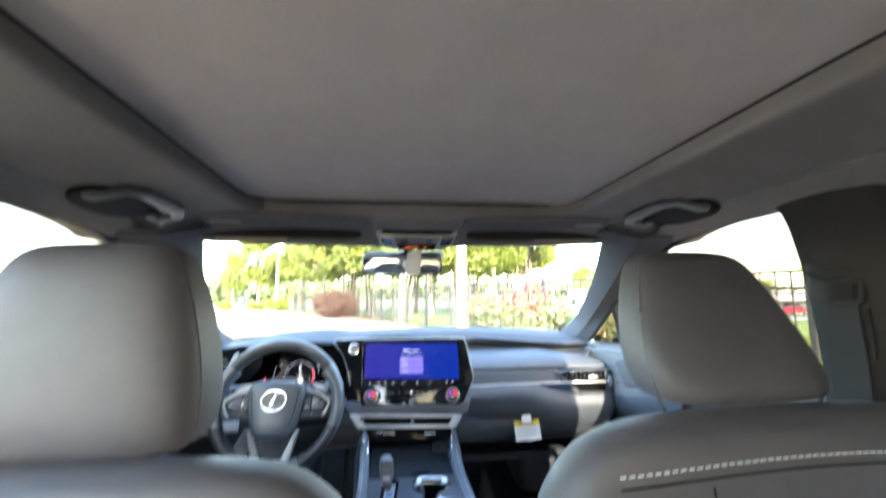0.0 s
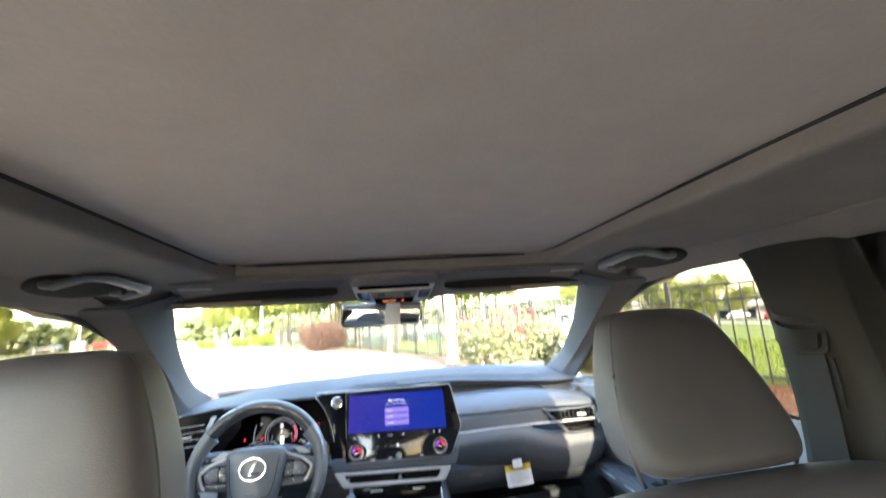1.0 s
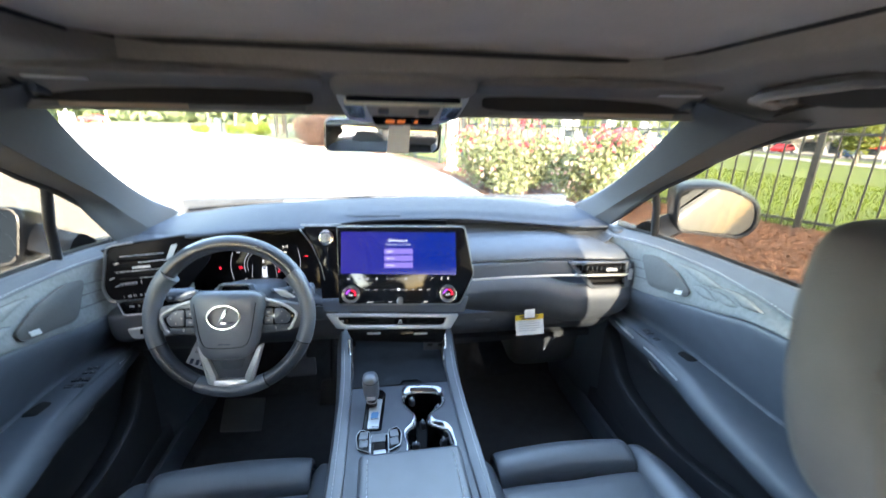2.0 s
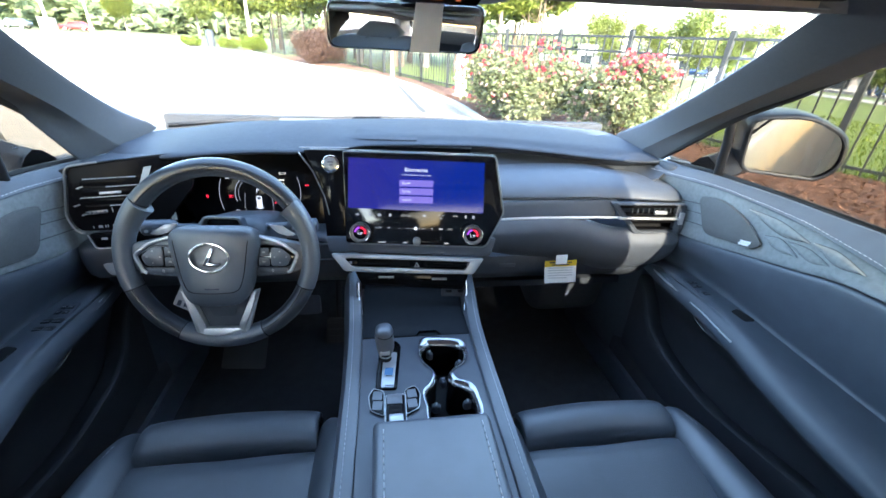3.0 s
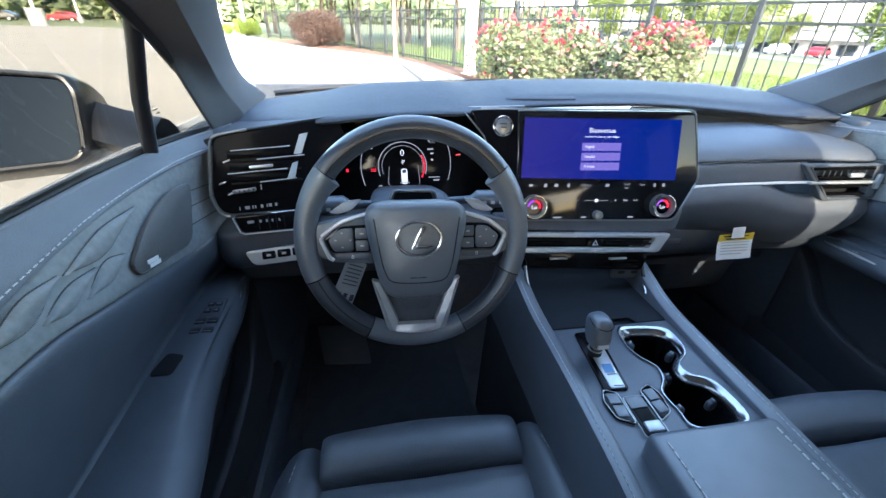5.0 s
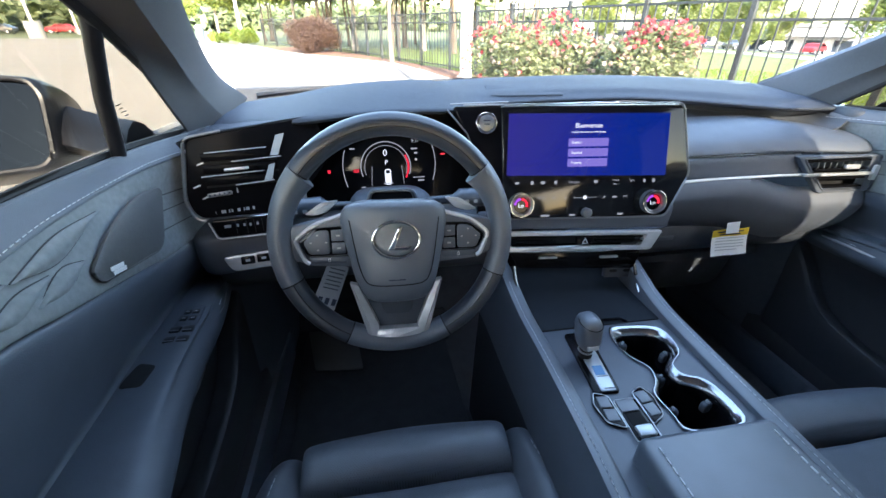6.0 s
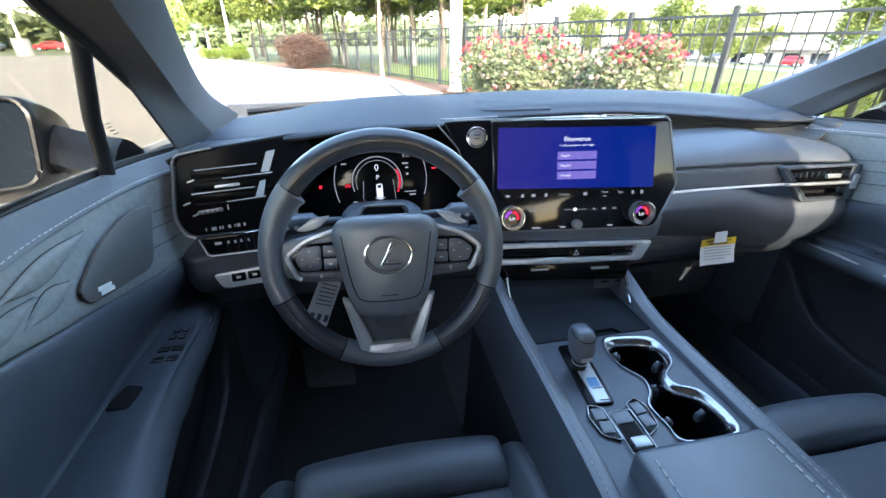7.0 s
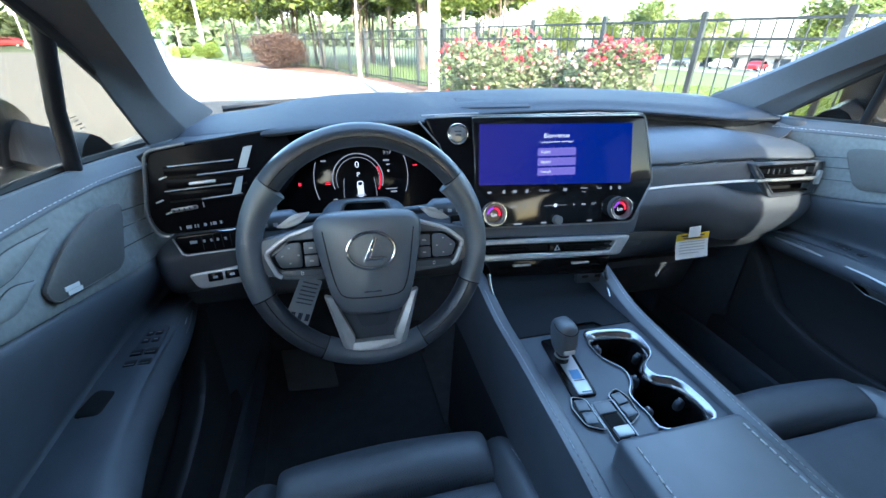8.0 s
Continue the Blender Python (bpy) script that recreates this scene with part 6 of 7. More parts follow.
# paper tags
tag = thing("paper_tag", "white paper tag with grey print hanging under the wheel", "paper tag")
TM = plane((-0.453, 1.2, 0.932), (1, 0.2, -0.55), (0.24, 0.25, 1))
part("card", plate(corners([(-0.019, -0.034), (0.021, -0.043), (0.019, 0.038), (-0.017, 0.040)], 0.003, 2), 0.0006, TM), PALEINK, tag, "grey printed card")
for i in range(3):
    bar(0.007, 0.012, offset(TM, -0.009 + 0.012 * i, -0.028, 0.0006), INK, tag, "print")
for i in range(6):
    bar(0.026, 0.002, offset(TM, 0.002, 0.03 - 0.007 * i, 0.0006), HARD, tag, "print")
tag2 = thing("paper_tag", "white and yellow warning tag taped to the dashboard", "paper tag")
T2 = plane((0.372, 1.277, 0.909), (1, 0.0, 0.05), (0, 0.20, 1))


def curled(x, y, lift):
    return tuple(T2 @ Vector((x, y, 0.010 * (y / 0.06) ** 2 + 0.003 * math.sin(x * 60) + lift)))


def on_card(x0, x1, y0, y1, lift, name, material, label=""):
    return part(name, skin([[curled(x, y, lift) for x in np.linspace(x0, x1, 5)] for y in np.linspace(y0, y1, 3)], 2, 2, thick=0.0003), material, tag2, label)


on_card(-0.041, 0.040, -0.034, 0.024, 0.0, "card", PAPER, "white card")
on_card(-0.041, 0.040, 0.0085, 0.0245, 0.0008, "yellow_head", YELLOW, "yellow printed head")
part("tape", plate([(-0.016, 0.016), (0.014, 0.016), (0.015, 0.040), (-0.015, 0.040)], 0.0006, offset(T2, 0, 0, 0.0055)), PAPER, tag2, "white tape", smooth=False)
on_card(-0.028, 0.026, 0.0175, 0.0205, 0.0014, "print", INK)
on_card(-0.022, 0.020, 0.0115, 0.0140, 0.0014, "print", INK)
for i in range(5):
    on_card(-0.031, 0.030 - 0.014 * (i == 4), 0.0035 - 0.0065 * i, 0.0053 - 0.0065 * i, 0.0008, "print", PALEINK)
tag3 = thing("sticker", "small white sticker on the instrument cowl", "sticker")
bar(0.010, 0.034, plane((-0.488, 1.290, 1.068), (1, 0.2, 0), (0.12, 0.2, 1)), PAPER, tag3, "paper")

# ---- centre console ----
con = thing("centre_console", "dark centre console with cup holders and satin trim", "centre console")
rows = []
for y, hw, z, dz in ((1.31, 0.150, 0.905, 0.0), (1.25, 0.146, 0.898, 0), (1.15, 0.141, 0.874, 0), (1.05, 0.138, 0.870, 0), (0.90, 0.138, 0.868, 0), (0.75, 0.140, 0.862, 0), (0.40, 0.14, 0.858, 0)):
    rows.append([(-hw - 0.03, y, 0.44), (-hw - 0.022, y, 0.66), (-hw - 0.012, y, z - 0.06), (-hw, y, z - 0.006), (-hw + 0.008, y, z), (-hw + 0.022, y, z - 0.001), (-hw + 0.028, y, z - 0.008), (-hw + 0.029, y, z - 0.05)])
for sx, nm in ((1, "left"), (-1, "right")):
    part(nm + "_rail", skin([[(sx * p[0], p[1], p[2]) for p in [Vector(r[1]).lerp(Vector(r[2]), 0.55)] + r[2:]] for r in rows], 4, 3, thick=0.004), LEATHER, con, "leather covered side")
    part("lower_side", skin([[(sx * (q[0] + 0.003), q[1], q[2]) for q in (Vector(r[0]), Vector(r[1]), Vector(r[1]).lerp(Vector(r[2]), 0.56))] for r in rows], 4, 3, thick=0.004), DOORLOW, con, "black plastic lower side")
for sx in (-1, 1):
    st = [(sx * (hw - 0.011), y, z + 0.0004) for y, hw, z, _ in ((1.22, 0.145, 0.892, 0), (1.15, 0.141, 0.874, 0), (1.05, 0.138, 0.870, 0), (0.90, 0.138, 0.868, 0), (0.75, 0.140, 0.862, 0), (0.5, 0.14, 0.858, 0))]
    part("stitching", stitches(cr(st, 6), 0.005, 0.003, 0.0005), THREAD, con)
# top deck: made in one piece round the cup opening
CUP = [(0.026, 1.103), (0.007, 1.098), (-0.001, 1.069), (0.003, 1.037), (0.020, 1.008), (0.014, 0.983), (-0.002, 0.962), (0.001, 0.930), (0.008, 0.900), (0.086, 0.900), (0.094, 0.942), (0.087, 0.973), (0.063, 0.987), (0.060, 1.008), (0.086, 1.029), (0.095, 1.059), (0.087, 1.092)]
CUPIN = [(0.032, 1.088), (0.019, 1.084), (0.006, 1.066), (0.010, 1.038), (0.027, 1.009), (0.023, 0.981), (0.007, 0.960), (0.008, 0.932), (0.015, 0.907), (0.076, 0.907), (0.083, 0.942), (0.074, 0.966), (0.050, 0.982), (0.050, 1.009), (0.078, 1.034), (0.085, 1.058), (0.077, 1.079)]
cup, cup_in = cr([(x, y, 0) for x, y in CUP], 4, True), cr([(x, y, 0) for x, y in CUPIN], 4, True)


def deck():
    """The deck: an outer edge and the cup opening, bridged."""
    bm = bmesh.new()
    outer = [(-0.111, 0.44), (0.111, 0.44), (0.111, 1.112), (-0.111, 1.112)]
    ov = [bm.verts.new((x, y, 0.858)) for x, y in outer]
    iv = [bm.verts.new((p.x, p.y, 0.858)) for p in cup]
    es = [bm.edges.new((ov[i], ov[(i + 1) % 4])) for i in range(4)] + [bm.edges.new((iv[i], iv[(i + 1) % len(iv)])) for i in range(len(iv))]
    bmesh.ops.triangle_fill(bm, use_beauty=True, edges=es)
    bmesh.ops.recalc_face_normals(bm, faces=bm.faces)
    if sum(f.normal.z for f in bm.faces) < 0:
        bmesh.ops.reverse_faces(bm, faces=bm.faces[:])
    bmesh.ops.solidify(bm, geom=bm.faces[:], thickness=0.004)
    return bm


part("deck", deck(), DECK, con, "dark satin console deck", smooth=False)
# tray mat: shade from the stack above is put into its dark colour
part("tray_floor", skin([[(x, y, z) for x in (-0.112, -0.05, 0.05, 0.112)] for y, z in ((1.116, 0.857), (1.18, 0.854), (1.26, 0.856), (1.31, 0.868))], 4, 2, thick=0.004), mat("tray mat darkened for shade", (0.018, 0.022, 0.028), 0.65, var=0.1, scale=60, bump=0.3, bscale=900, spec=0.2), con, "dark tray floor")
part("tray_tab", tube([(0.0, 1.113, 0.860), (0.006, 1.124, 0.860), (0.040, 1.124, 0.860), (0.048, 1.113, 0.860)], 0.0022, 6), PIANO, con, "small tray tab")
part("deck_seam", tube([(-0.111, 1.1145, 0.8585), (0.0, 1.1145, 0.8585)], 0.0012, 5), SEAMSHADE, con)

rim_rows = [[(p.x + (q.x - p.x) * f, p.y + (q.y - p.y) * f, z) for p, q in zip(cup, cup_in)] for f, z in ((-0.12, 0.8585), (-0.06, 0.8615), (0.12, 0.8622), (0.5, 0.8600), (0.9, 0.8545), (1.0, 0.850))]
ch = part("cup_holder", skin(rim_rows, 2, 1, close=True, thick=0.001), CUPCHROME, con, "chrome cup holder rim")
rows = [[(0.045 + (p.x - 0.045) * f, 1.0 + (p.y - 1.0) * f, z) for p in cup_in] for f, z in ((1.0, 0.851), (0.985, 0.845), (0.96, 0.80), (0.95, 0.775))]
part("cup_well", skin(rows, 2, 1, close=True, thick=-0.002), PIANO, ch, "gloss black cup well")
part("cup_floor", plate([(0.045 + (p.x - 0.045) * 0.96, 1.0 + (p.y - 1.0) * 0.96) for p in cup_in], 0.004, None, back=0.772), RUBBER, ch, "black rubber cup floor")
for x, y, a in ((0.022, 1.078, 40), (0.078, 1.046, -70), (0.020, 0.945, 80), (0.076, 0.948, -80), (0.040, 1.002, 20)):
    part("grip_finger", pillow(0.010, 0.016, 0.018, pose(x, y, 0.836, 0, 0, a), 4, 4), HARD, ch)
    part("finger_tip", box(0.006, 0.003, 0.005, pose(x, y, 0.846, 0, 0, a), 0.001), PALEINK, ch)
# gear selector
gs = thing("gear_selector", "short black leather gear selector on a silver track", "gear selector")
part("track", plate(corners([(-0.022, -0.060), (0.016, -0.060), (0.020, 0.052), (0.010, 0.066), (-0.022, 0.064)], 0.006, 3), 0.004, pose(-0.058, 1.033, 0.858, 0, 0, -4), 0.0015), PIANO, gs, "gloss black selector track")
part("track_plate", plate(corners([(-0.012, -0.058), (0.010, -0.058), (0.013, 0.03), (-0.013, 0.03)], 0.003, 3), 0.002, pose(-0.058, 1.033, 0.862, 0, 0, -4), 0.0006), SILVER, gs, "satin silver plate")
film = part("blue_film", plate([(-0.008, -0.030), (0.007, -0.030), (0.008, -0.012), (-0.007, -0.012)], 0.0005, pose(-0.058, 1.033, 0.8641, 0, 0, -4)), mat("pale blue film", (0.16, 0.34, 0.62), 0.25, var=0.05, scale=40), gs, "pale blue protective film", smooth=False)
for i in range(2):
    bar(0.016, 0.0010, pose(-0.0595, 1.000 - 0.022 * i, 0.8648, 0, 0, -4), PIANO, film, "line")
part("shaft", tube([(-0.064, 1.046, 0.858), (-0.065, 1.045, 0.888)], 0.0105, 12), RUBBER, gs, "black selector boot")
part("collar", tube([(-0.065, 1.0455, 0.874), (-0.065, 1.0455, 0.876)], 0.0118, 16), SILVER, gs, "slim silver collar")
knob = part("knob", pillow(0.034, 0.042, 0.060, pose(-0.066, 1.048, 0.908, -6, -4), 3.0, 12, lambda x, y, z: (x * (1 + 0.06 * z / 0.03), y * (1 + 0.10 * z / 0.03), z)), LEATHER, gs, "black leather knob")
part("release_button", box(0.018, 0.004, 0.007, pose(-0.066, 1.0275, 0.894, -10), 0.001), SILVER, knob, "pale mode button")
part("knob_seam", tube([(-0.066 + 0.0175 * math.sin(q), 1.047 - 0.0205 * math.cos(q), 0.930 - 0.004 * math.cos(q)) for q in np.linspace(-1.9, 1.9, 15)], 0.0007, 5), SEAMSHADE, knob)
KEYGREY = mat("satin grey keys", (0.20, 0.21, 0.23), 0.3, var=0.05, scale=60, spec=0.8)
# switches round the parking brake
pb = part("brake_switch", plate(corners([(-0.014, -0.03), (0.016, -0.03), (0.018, 0.03), (-0.012, 0.03)], 0.004, 3), 0.004, pose(-0.052, 0.927, 0.858, 0, 0, 2), 0.001), PIANO, con, "gloss black parking brake switch")
part("lever", box(0.023, 0.016, 0.006, pose(-0.050, 0.908, 0.864), 0.002), SILVER, pb, "silver brake lever")
part("top_plate", box(0.026, 0.020, 0.003, pose(-0.0515, 0.9485, 0.8625), 0.001), KEYGREY, pb, "satin grey plate")
# thin near-black plate painted as the shade under the lever
part("lever_well", box(0.021, 0.019, 0.001, pose(-0.0505, 0.9275, 0.8625), 0.0003), SEAMSHADE, pb)
for sx in (-1, 1):
    wing = part("drive_switch", plate(corners([(sx * 0.018, 0.022), (sx * 0.036, 0.030), (sx * 0.044, 0.012), (sx * 0.040, -0.018), (sx * 0.018, -0.030)], 0.005, 3), 0.0045, pose(-0.051, 0.946, 0.858), 0.001), PIANO, con, "gloss black switch pair")
    part("rim", tube([Vector((-0.051 + p.x, 0.946 + p.y, 0.862)) for p in corners([(sx * 0.018, 0.022), (sx * 0.036, 0.030), (sx * 0.044, 0.012), (sx * 0.040, -0.018), (sx * 0.018, -0.030)], 0.005, 3)], 0.0009, 5, closed=True), SILVER, wing)
    for k in (0, 1):
        part("key", box(0.016, 0.018, 0.002, pose(-0.051 + sx * 0.029, 0.958 - 0.021 * k, 0.8632, 0, 0, sx * 6), 0.0006), KEYGREY, wing)
part("switch_rim", tube([Vector((-0.052 + p.x, 0.927 + p.y, 0.862)) for p in corners([(-0.016, -0.032), (0.018, -0.032), (0.020, 0.032), (-0.014, 0.032)], 0.005, 3)], 0.0009, 5, closed=True), SILVER, pb)
# armrest lid
al = part("armrest_lid", box(0.180, 0.50, 0.085, pose(0.004, 0.634, 0.8525), 0.011, 4), LEATHER, con, "black leather armrest lid")
for sx in (-1, 1):
    st = [(0.004 + sx * 0.074, y, 0.8956) for y in np.linspace(0.42, 0.872, 30)]
    part("stitching", stitches(st, 0.008, 0.0035, 0.0012), THREAD, al)

# ---- pedals and mats ----
ped = thing("brake_pedal", "black rubber faced brake pedal", "pedal")
part("pad", plate(corners([(-0.05, -0.03), (0.05, -0.03), (0.045, 0.03), (-0.045, 0.03)], 0.01, 3), 0.018, plane((-0.322, 1.60, 0.61), (1, 0, 0), (0, 0.6, 1)), 0.004), HARD, ped, "ribbed rubber pad")
part("arm", tube([(-0.322, 1.62, 0.62), (-0.322, 1.70, 0.71), (-0.322, 1.74, 0.86)], 0.010, 8), HARD, ped)
acc = thing("accelerator_pedal", "long black accelerator pedal", "pedal")
APM = plane((-0.228, 1.612, 0.468), (1, 0, 0), (0, 0.5, 1))
part("pad", plate(corners([(-0.050, -0.062), (0.046, -0.062), (0.040, 0.062), (-0.036, 0.062)], 0.010, 3), 0.014, APM, 0.003), RUBBER, acc)
for i in range(5):
    part("rib", box(0.066, 0.003, 0.003, APM @ Matrix.Translation((0, -0.044 + 0.022 * i, 0.0145)), 0.001), RUBBER, acc)
part("arm", tube([(-0.228, 1.64, 0.50), (-0.228, 1.78, 0.74)], 0.010, 8), RUBBER, acc)
for s in (-1, 1):
    fm = thing("floor_mat", "dark grey carpet floor mat in the footwell", "floor mat", "floor mats")
    part("cloth", plate(corners([(s * 0.18, 1.05), (s * 0.60, 1.05), (s * 0.63, 1.67), (s * 0.20, 1.68)], 0.05, 4), 0.010, pose(0, 0, 0.441), 0.004), MATCLOTH, fm)
    if s < 0:
        part("heel_pad", plate(corners([(-0.582, 1.495), (-0.447, 1.482), (-0.475, 1.655), (-0.622, 1.670)], 0.01, 3), 0.003, pose(0, 0, 0.4515), 0.001), SPEAKER, fm, "grey heel pad")


# ---- door mirrors ----
def door_mirror(s):
    d = thing("door_mirror", "dark grey outside mirror with oval glass", "door mirror", "door mirrors")
    m = plane((s * 0.892, 1.285, 1.215), (1, -0.51, 0), (0, -0.05, 1))
    if s < 0:
        m = plane((s * 0.925, 1.290, 1.186), (1, 0.33, 0), (0, 0.36, 1))
    gl = [Vector((p.x * 0.86, p.y * 1.08)) for p in corners([(-s * 0.112, 0.055), (s * 0.02, 0.068), (s * 0.115, 0.030), (s * 0.125, -0.03), (s * 0.09, -0.062), (-s * 0.098, -0.058)], (0.03, 0.05, 0.04, 0.04, 0.04, 0.03), 5)]
    if s < 0:
        gl = gl[::-1]
    rows = []
    for f, z in ((1.0, 0.0), (1.08, -0.006), (1.13, -0.03), (1.14, -0.07), (1.06, -0.12), (0.85, -0.155), (0.45, -0.17)):
        rows.append([tuple(m @ Vector((p.x * f, p.y * f, z * (1.35 if s < 0 else 1.0)))) for p in gl])
    part("shell", skin(rows, 3, 1, close=True, ends=False, thick=0.003), SHELL, d, "dark grey mirror shell")
    part("mirror_glass", plate([(p.x * 0.985, p.y * 0.985) for p in gl], 0.002, m, back=-0.008), DOORMIRROR if s < 0 else SIDEMIRROR, d, "mirror glass")
    part("bezel", tube([m @ Vector((p.x, p.y, -0.001)) for p in gl], 0.004, 6, closed=True), SHELL, d, "black mirror bezel")
    part("foot", skin([[tuple(Vector((s * x, y + dy, z + dz))) for dy, dz in ((-0.055, 0), (0, 0.045), (0.055, 0), (0, -0.034))] for x, y, z in ((0.735, 1.345, 1.135), (0.79, 1.37, 1.140), (0.88, 1.385, 1.165))], 3, 3, close=True, ends=True), SHELL, d, "black mirror foot")
    return d


door_mirror(-1), door_mirror(1)
# bonnet
rows = []
for y, z in ((1.78, 1.10), (2.0, 1.105), (2.4, 1.075), (2.8, 1.02), (3.05, 0.94), (3.12, 0.80)):
    rows.append([(x, y - 0.25 * (x / 0.8) ** 2 * (y > 2.2), z - 0.06 * (x / 0.85) ** 2) for x in (-0.85, -0.45, 0, 0.45, 0.85)])
part("bonnet", skin(rows, 4, 4, thick=0.01), BODY, None, "white painted bonnet of the car", kind="structure", category="bonnet")
wp = thing("wiper", "black windscreen wiper lying at the base of the glass", "wiper")
part("blade", tube(cr([(-0.45, 1.785, 1.135), (-0.1, 1.86, 1.140), (0.35, 1.81, 1.136)], 6), 0.007, 6), RUBBER, wp)
part("arm", tube([(0.40, 1.87, 1.10), (0.25, 1.86, 1.128), (-0.05, 1.87, 1.142)], 0.008, 6), PLASTIC, wp)


# ---- outdoors: ground ----
def fall(x, y):
    """The land falls away to the right beyond the fence."""
    return -0.046 * max(0.0, min(x, 110.0) - 9.0)


def sheet_of(xs, ys, lift, rough=0.0):
    bm = bmesh.new()
    vs = [[bm.verts.new((x, y, fall(x, y) + lift + rough * noise.noise(Vector((x * 2.1, y * 2.1, 0))))) for y in ys] for x in xs]
    for i in range(len(xs) - 1):
        for j in range(len(ys) - 1):
            bm.faces.new((vs[i][j], vs[i + 1][j], vs[i + 1][j + 1], vs[i][j + 1]))
    return bm


tagged(part("ground", sheet_of([-2000, -300, -60, -20, 0, 9, 20, 40, 70, 110, 300, 2000], [-2000, -300, -60, 0, 30, 60, 120, 300, 2000], -0.03), FIELD), "grassy ground reaching the horizon", "ground", kind="structure")
KERBLINE = [(1.9, -40), (1.9, 7.3), (1.85, 9.2), (1.75, 10.6), (1.45, 12.0), (1.1, 14.0), (0.30, 16.9), (-1.4, 19.6), (-3.6, 22.6), (-5.4, 26.0), (-7.4, 31.0), (-9.8, 35.6), (-15, 43), (-22, 52), (-32, 57), (-90, 62)]
lotpoly = [(-90, -40)] + KERBLINE
tagged(part("pavement", plate(lotpoly, 0.028, None, back=-0.028), CONCRETE, smooth=False), "bright pale concrete parking lot", "pavement", kind="structure")
# dark lines on the paving, the first widening from the young tree's foot
part("paving_line", plate([(0.36, 16.9), (0.46, 16.9), (0.93, 9.6), (0.79, 9.6)], 0.004, None, back=0.0), ASPHALT, None, "dark line across the concrete paving", kind="structure", category="pavement", smooth=False)
part("paving_line", plate([(-30, 20.0), (0.2, 17.9), (0.2, 17.94), (-30, 20.04)], 0.003, None, back=0.0), ASPHALT, None, "dark line across the concrete paving", kind="structure", category="pavement", smooth=False)
FA = [(8.90, -1.11), (3.07, 11.37)]
FB = [(3.07, 11.37), (2.10, 14.5), (0.72, 18.2), (-1.1, 23.4), (-4.5, 30.5), (-8.0, 35.4)]
FC = [(8.90, -1.11), (11.3, -6.2)]


def fence_x(y):
    """Where the fence stands at that depth."""
    return float(np.interp(y, [-40.0, -6.2, 11.37, 14.5, 18.2, 23.4, 30.5, 35.4], [13.0, 11.3, 3.07, 2.10, 0.72, -1.1, -4.5, -8.0]))


bedpoly = KERBLINE[1:11] + [(fence_x(y) + 0.12, y) for y in (31.0, 23.4, 18.2, 14.5, 11.37, -6.2, -40.0)] + [(1.9, -40)]
tagged(part("mulch_bed", plate(bedpoly, 0.06, None, back=-0.02), MULCHM, smooth=False), "planting bed of red brown bark mulch", "mulch bed", kind="structure")


def chips(n, x0, x1, y0, y1, inside):
    bm = bmesh.new()
    rnd = random.Random(5)
    k = 0
    while k < n:
        x, y = rnd.uniform(x0, x1), rnd.uniform(y0, y1)
        if not inside(x, y):
            continue
        k += 1
        a, l, w = rnd.uniform(0, 6.28), rnd.uniform(0.02, 0.06), rnd.uniform(0.006, 0.016)
        c, s_ = math.cos(a), math.sin(a)
        z = 0.045 + rnd.uniform(0, 0.03)
        t = rnd.uniform(-0.02, 0.02)
        bm.faces.new([bm.verts.new((x + c * u * l - s_ * v * w, y + s_ * u * l + c * v * w, z + t * u)) for u, v in ((-1, -1), (1, -1), (1, 1), (-1, 1))])
    return bm


CHIP = leafy("bark chips", (0.080, 0.036, 0.020), (0.288, 0.152, 0.088), 0.9)
tagged(part("bark_chips", chips(19000, 1.7, 8.0, 0.5, 12.5, lambda x, y: 2.05 - max(0, y - 9) * 0.14 < x < fence_x(y) + 0.05), CHIP, smooth=False), "loose bark chips covering the planting bed", "bark chips", kind="stuff")
kb = []
for (xa, ya), (xb, yb) in zip(KERBLINE[:11], KERBLINE[1:12]):
    d = Vector((xb - xa, yb - ya, 0))
    m = Matrix.Translation(((xa + xb) / 2, (ya + yb) / 2, 0.0)) @ Matrix.Rotation(math.atan2(d.y, d.x), 4, "Z")
    part("kerb", box(d.length + 0.05, 0.15, 0.22, m, 0.02), KERB, None, "pale concrete kerb along the planting bed", kind="structure", category="kerb")


def lawn_mesh():
    """The lawn, from the fence's foot outwards."""
    bm = bmesh.new()
    ys = [-40.0, -20.0, -6.2, 0.0, 5.0, 11.37, 14.5, 18.2, 23.4, 30.5, 40.0]
    vs = [[bm.verts.new((x, y, fall(x, y) + 0.004)) for x in np.linspace(fence_x(y) + 0.10, 34.0, 22)] for y in ys]
    for r, q in zip(vs, vs[1:]):
        for i in range(21):
            bm.faces.new((r[i], r[i + 1], q[i + 1], q[i]))
    return bm


tagged(part("lawn", lawn_mesh(), GRASSM), "mown bright green lawn beyond the fence", "lawn", kind="structure")
tagged(part("road", sheet_of([34.5, 38, 44], [-60, -20, 20, 60, 120], 0.01), KERB), "pale far road beyond the lawn", "road", kind="structure")
tagged(part("far_lawn", sheet_of([44.2, 50, 56], [-60, -20, 20, 60, 120], 0.0), GRASSM), "strip of mown lawn beside the far road", "lawn", kind="structure")
tagged(part("car_park", sheet_of([56.2, 70, 92], [-60, -20, 20, 60, 120], 0.01), ASPHALT), "far asphalt car park", "car park", kind="structure")


